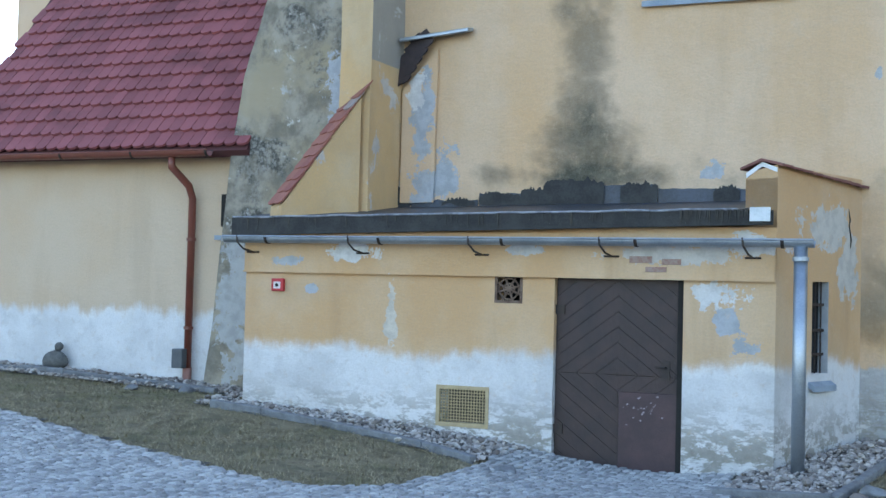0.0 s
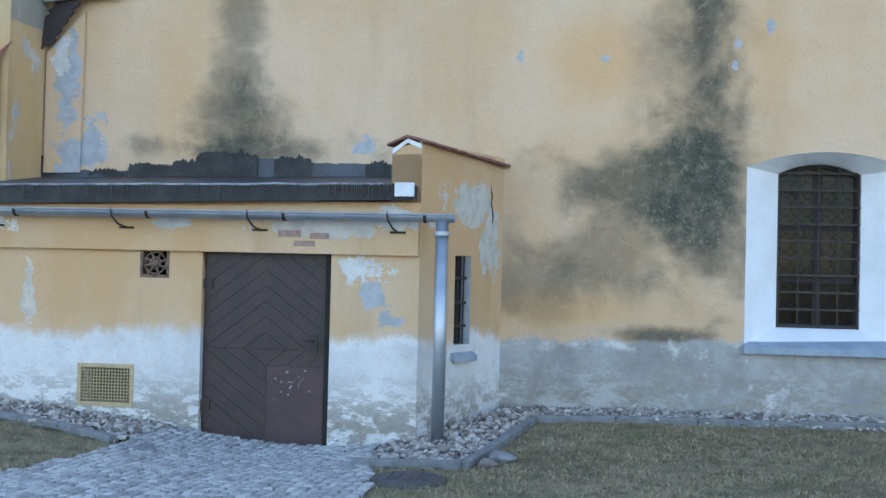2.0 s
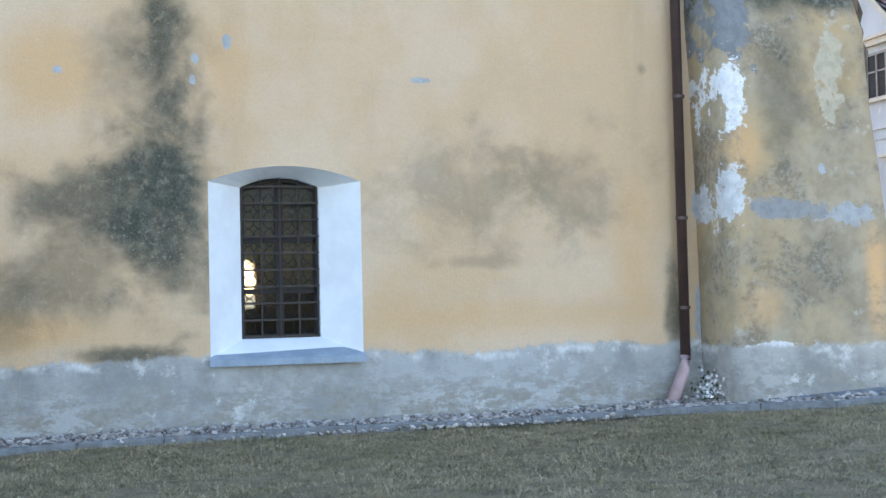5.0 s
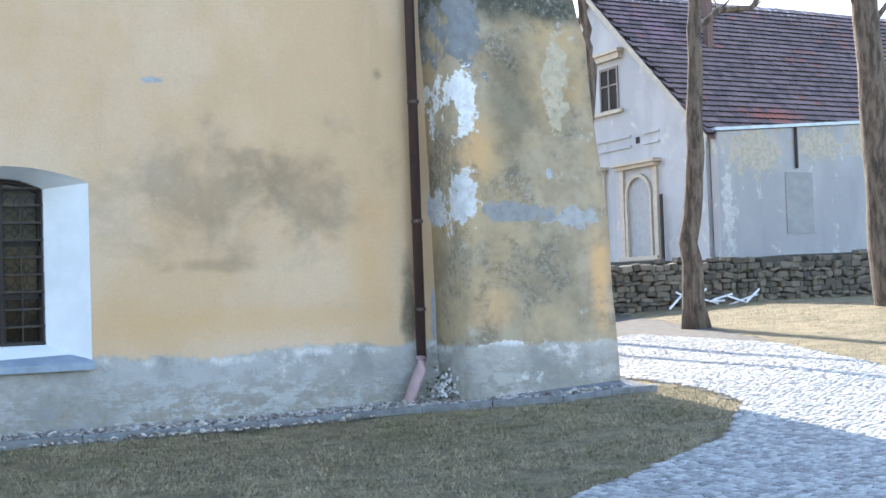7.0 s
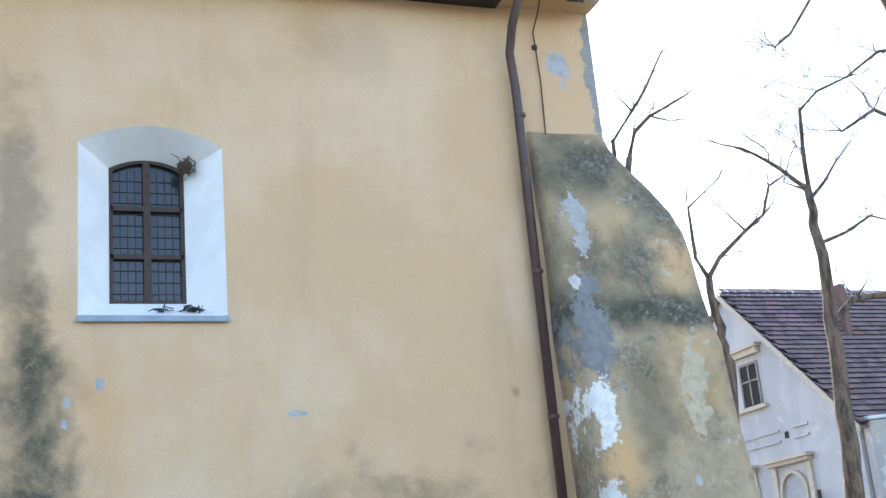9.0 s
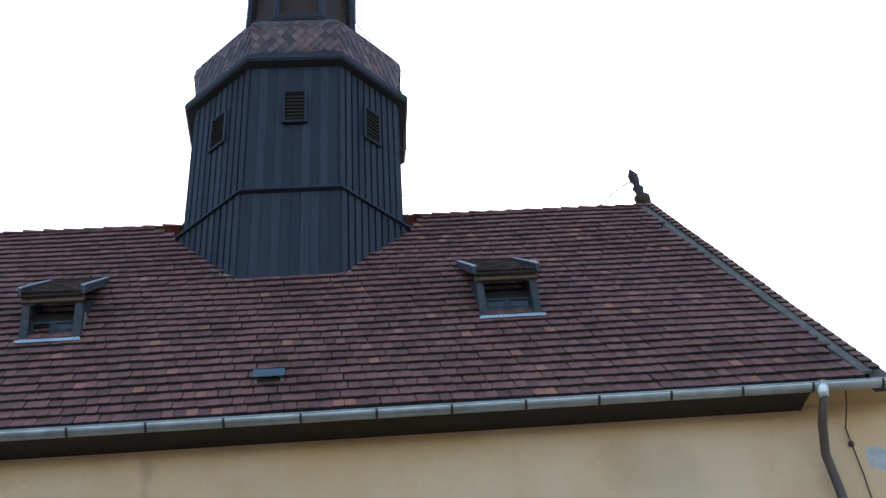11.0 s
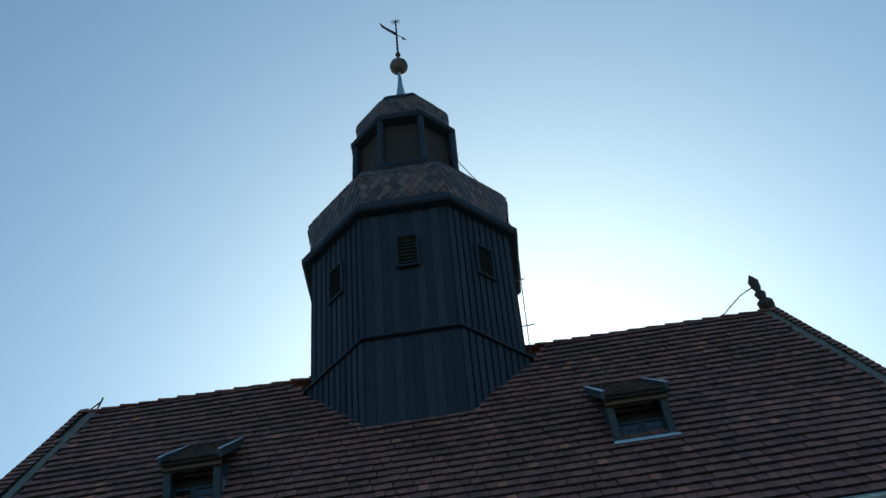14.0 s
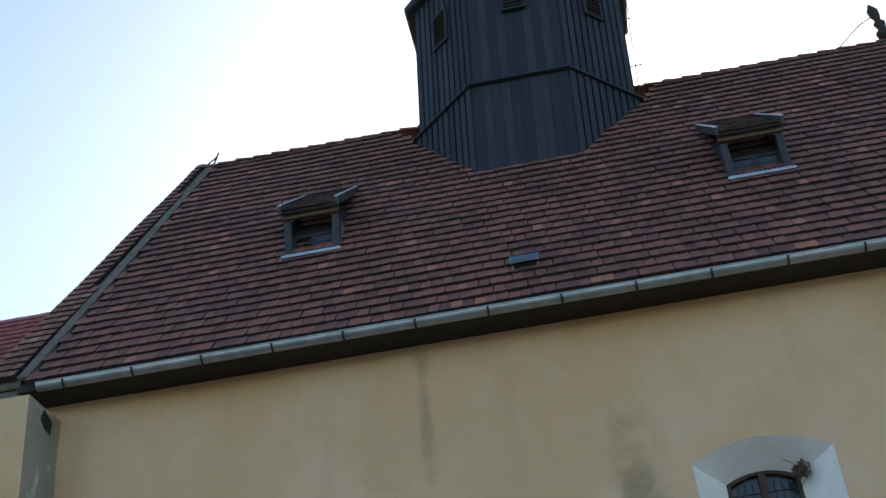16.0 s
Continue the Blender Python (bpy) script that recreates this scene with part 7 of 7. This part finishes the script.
tree(at(22, (15.0, 0.7), (15.15, 3.6), (15.52, 6.44), (15.44, 7.24), (15.31, 8.35)), [0.17, 0.15, 0.12, 0.10, 0.08],
     [(at(22, (15.31, 8.33), (15.05, 8.79), (15.02, 9.92), (15.96, 10.68)), 0.055), (at(22, (15.31, 8.35), (15.62, 8.79), (16.51, 9.51), (17.01, 9.86), (17.28, 10.56), (17.66, 10.78)), 0.06), (at(22, (16.39, 9.46), (15.82, 9.99)), 0.03)],
     8, "thin bare tree leaning beside the buttress", 3, 0)
tree(at(24, (13.9, 0.7), (13.9, 5.0), (14.4, 9.5), (14.92, 11.9)), [0.17, 0.15, 0.11, 0.08],
     [(at(24, (14.92, 11.9), (15.2, 12.6), (15.68, 13.05), (16.0, 13.22), (16.79, 13.67)), 0.065), (at(24, (14.5, 10.6), (14.53, 12.29), (15.22, 13.16), (15.63, 13.71), (16.13, 14.63)), 0.06), (at(24, (15.68, 13.05), (16.2, 12.95), (16.84, 13.0)), 0.03), (at(24, (15.22, 13.16), (14.87, 13.54)), 0.03)],
     15, "bare tree rising behind the buttress", 3, 0)
tree(at(21.5, (23.5, 0.55), (23.2, 2.4), (23.2, 4.7), (22.9, 8.7), (22.5, 12.5), (21.6, 15.0), (20.75, 17.2), (20.5, 18.6), (20.3, 20.2)), [0.42, 0.36, 0.33, 0.30, 0.26, 0.23, 0.19, 0.16, 0.10],
     [(at(21.5, (22.9, 8.0), (21.8, 9.3), (20.8, 9.7)), 0.07), (at(21.5, (22.9, 7.4), (23.8, 8.4), (24.8, 8.6)), 0.09), (at(21.5, (22.7, 10.8), (21.4, 11.9), (20.2, 12.4), (19.2, 11.8)), 0.08), (at(21.5, (20.53, 18.4), (20.1, 18.3), (18.62, 17.5)), 0.05),
      (at(21.5, (20.7, 17.0), (20.48, 16.9), (19.73, 16.82), (18.72, 16.14), (18.4, 16.05)), 0.08), (at(21.5, (21.3, 15.7), (20.36, 15.7), (19.14, 15.42), (18.26, 14.23), (17.71, 13.81)), 0.06), (at(21.5, (21.9, 14.2), (20.6, 13.9), (19.6, 13.2)), 0.06),
      (at(21.5, (20.35, 20.0), (19.19, 20.37), (18.46, 20.18), (17.72, 20.06), (16.99, 20.19)), 0.06), (at(21.5, (20.4, 19.3), (18.77, 18.96), (18.48, 19.01), (17.35, 18.3)), 0.045), (at(21.5, (22.6, 11.6), (23.6, 13.5), (24.6, 15.0)), 0.10)], 23, "large bare tree with rough bark and hanging twigs", 4)

# broken white garden frame lying by the far lawn
fr_ = thing("white_frame_debris", (22.5, 27.0, 1.0), "pile of broken white-painted slats on the ground", "debris")
rng = random.Random(9)
for k in range(9):
    bm = bmesh.new()
    m = Matrix.Translation((21.2 + 0.32 * k, 26.9 + rng.uniform(-0.2, 0.2), ground_z(22, 26.9) + 0.15 + rng.uniform(0, 0.15))) @ Matrix.Rotation(rng.uniform(-0.7, 0.7), 4, "Y") @ Matrix.Rotation(rng.uniform(-0.5, 0.5), 4, "Z")
    box(bm, -0.45, 0.45, -0.02, 0.02, -0.025, 0.025, m)
    hang("slat", bm, WHITE, fr_)

# black tar daubs above the felt upstand
rng = random.Random(44)
for x0, x1, h in ((-8.0, -7.66, 0.0), (-7.62, -7.05, 0.03), (-6.98, -6.42, 0.15), (-6.0, -5.55, -0.02), (-5.5, -4.95, 0.05), (-4.95, -4.5, 0.10), (-4.66, -3.9, 0.20), (-3.7, -3.25, 0.15), (-2.6, -2.3, 0.10)):
    bm = bmesh.new()
    k = 30
    rows = []
    for i in range(k + 1):
        x = x0 + (x1 - x0) * i / k
        z = 2.97 + h + 0.035 * noise.noise((x * 14, h, 2)) + rng.uniform(-0.02, 0.02) - 0.05 * abs(2 * i / k - 1) ** 4
        low = 2.86 + 0.05 * noise.noise((x * 5, 3, h))
        rows.append([Vector((x, WY - 0.050, low)), Vector((x, WY - 0.046, z)), Vector((x, WY - 0.040, z)), Vector((x, WY - 0.040, low))])
    loft(bm, rows)
    hang("tar_daub", bm, TARBLACK, annex, "ragged black tar daub")

# hooks under the annex gutter
for x in (-7.75, -6.3, -4.85, -3.4, -1.95):
    bm = bmesh.new()
    tube(bm, [(x, 12.13, 2.38), (x + 0.01, 12.12, 2.30), (x + 0.05, 12.20, 2.22), (x + 0.07, AY - 0.05, 2.19)], 0.011, 6)
    tube(bm, [(x - 0.01, AY - 0.06, 2.19), (x + 0.15, AY - 0.06, 2.19)], 0.012, 6)
    hang("gutter_hook", bm, IRON, bpy.data.objects["annex_gutter"])

# outlet funnel and lightning conductor by the nave downpipe
out_ = thing("gutter_outlet", (7.44, 13.54, 9.8), "bright zinc outlet funnel under the eaves gutter", "gutter")
bm = bmesh.new()
loft(bm, [[(7.44 + r * math.cos(2 * math.pi * k / 14), 13.53 + r * math.sin(2 * math.pi * k / 14), z) for k in range(14)] for r, z in ((0.07, 9.72), (0.075, 9.78), (0.10, 9.84), (0.10, 9.93))])
hang("funnel", bm, plain("bright_zinc", (0.62, 0.66, 0.70), (0.5, 0.55, 0.6), 5, 0.35, 0.5), out_, "", True)
wire = thing("lightning_conductor", (7.85, WY, 8.1), "thin dark lightning conductor wire down the wall", "wire")
bm = bmesh.new()
tube(bm, [(7.80, 13.50, 10.0), (7.86, 13.85, 9.75), (7.87, WY - 0.03, 9.55), (7.90, WY - 0.03, 8.8), (7.88, WY - 0.03, 8.0)], 0.010, 5)
hang("wire", bm, IRON, wire)
bm = bmesh.new()
box(bm, 7.84, 7.90, WY - 0.05, WY - 0.002, 9.28, 9.34)
hang("clip", bm, IRON, wire)
tw = thing("turret_wire", (2.5, 18.3, 16.6), "thin lightning wire on brackets beside the turret", "wire")
bm = bmesh.new()
tube(bm, [(1.62, 18.1, 23.2), (1.95, 17.9, 22.2), (2.50, 17.75, 20.8), (2.78, 17.6, 19.5), (2.66, 17.6, 18.0), (2.56, 17.7, 16.4)], 0.010, 5)
for z in (18.2, 17.0):
    tube(bm, [(2.3, 17.6, z), (2.75, 17.6, z + 0.02)], 0.012, 5)
hang("wire", bm, IRON, tw)

# ---- higher wing behind the low side building ----
wing = thing("west_wing", (-12, 18.2, 0.3), "taller ochre wing with a red tiled roof behind the low building", "building", "", "structure")
bm = bmesh.new()
box(bm, -16.9, NX0 - 0.02, 18.4, 24.6, -0.3, 12.4)
hang("wall", bm, LEFTWALL, wing)
wl = 5.6
bm = bmesh.new()
prism(bm, [(-17.1, 18.0, 12.1), (-7.6, 18.0, 12.1), (-7.6, 18.0 + wl * 0.64, 12.1 + wl * 0.768), (-17.1, 18.0 + wl * 0.64, 12.1 + wl * 0.768)], (0, 0.15, -0.12))
hang("roof_deck", bm, REDTILE, wing)
tiled_slope(wing, REDTILE, (18.0, 12.12), 50.2, lambda q: -17.1, lambda q: -7.7, wl, 0.20, 0.30, 0.40, 0.034, lambda x, s: False, random.Random(61))
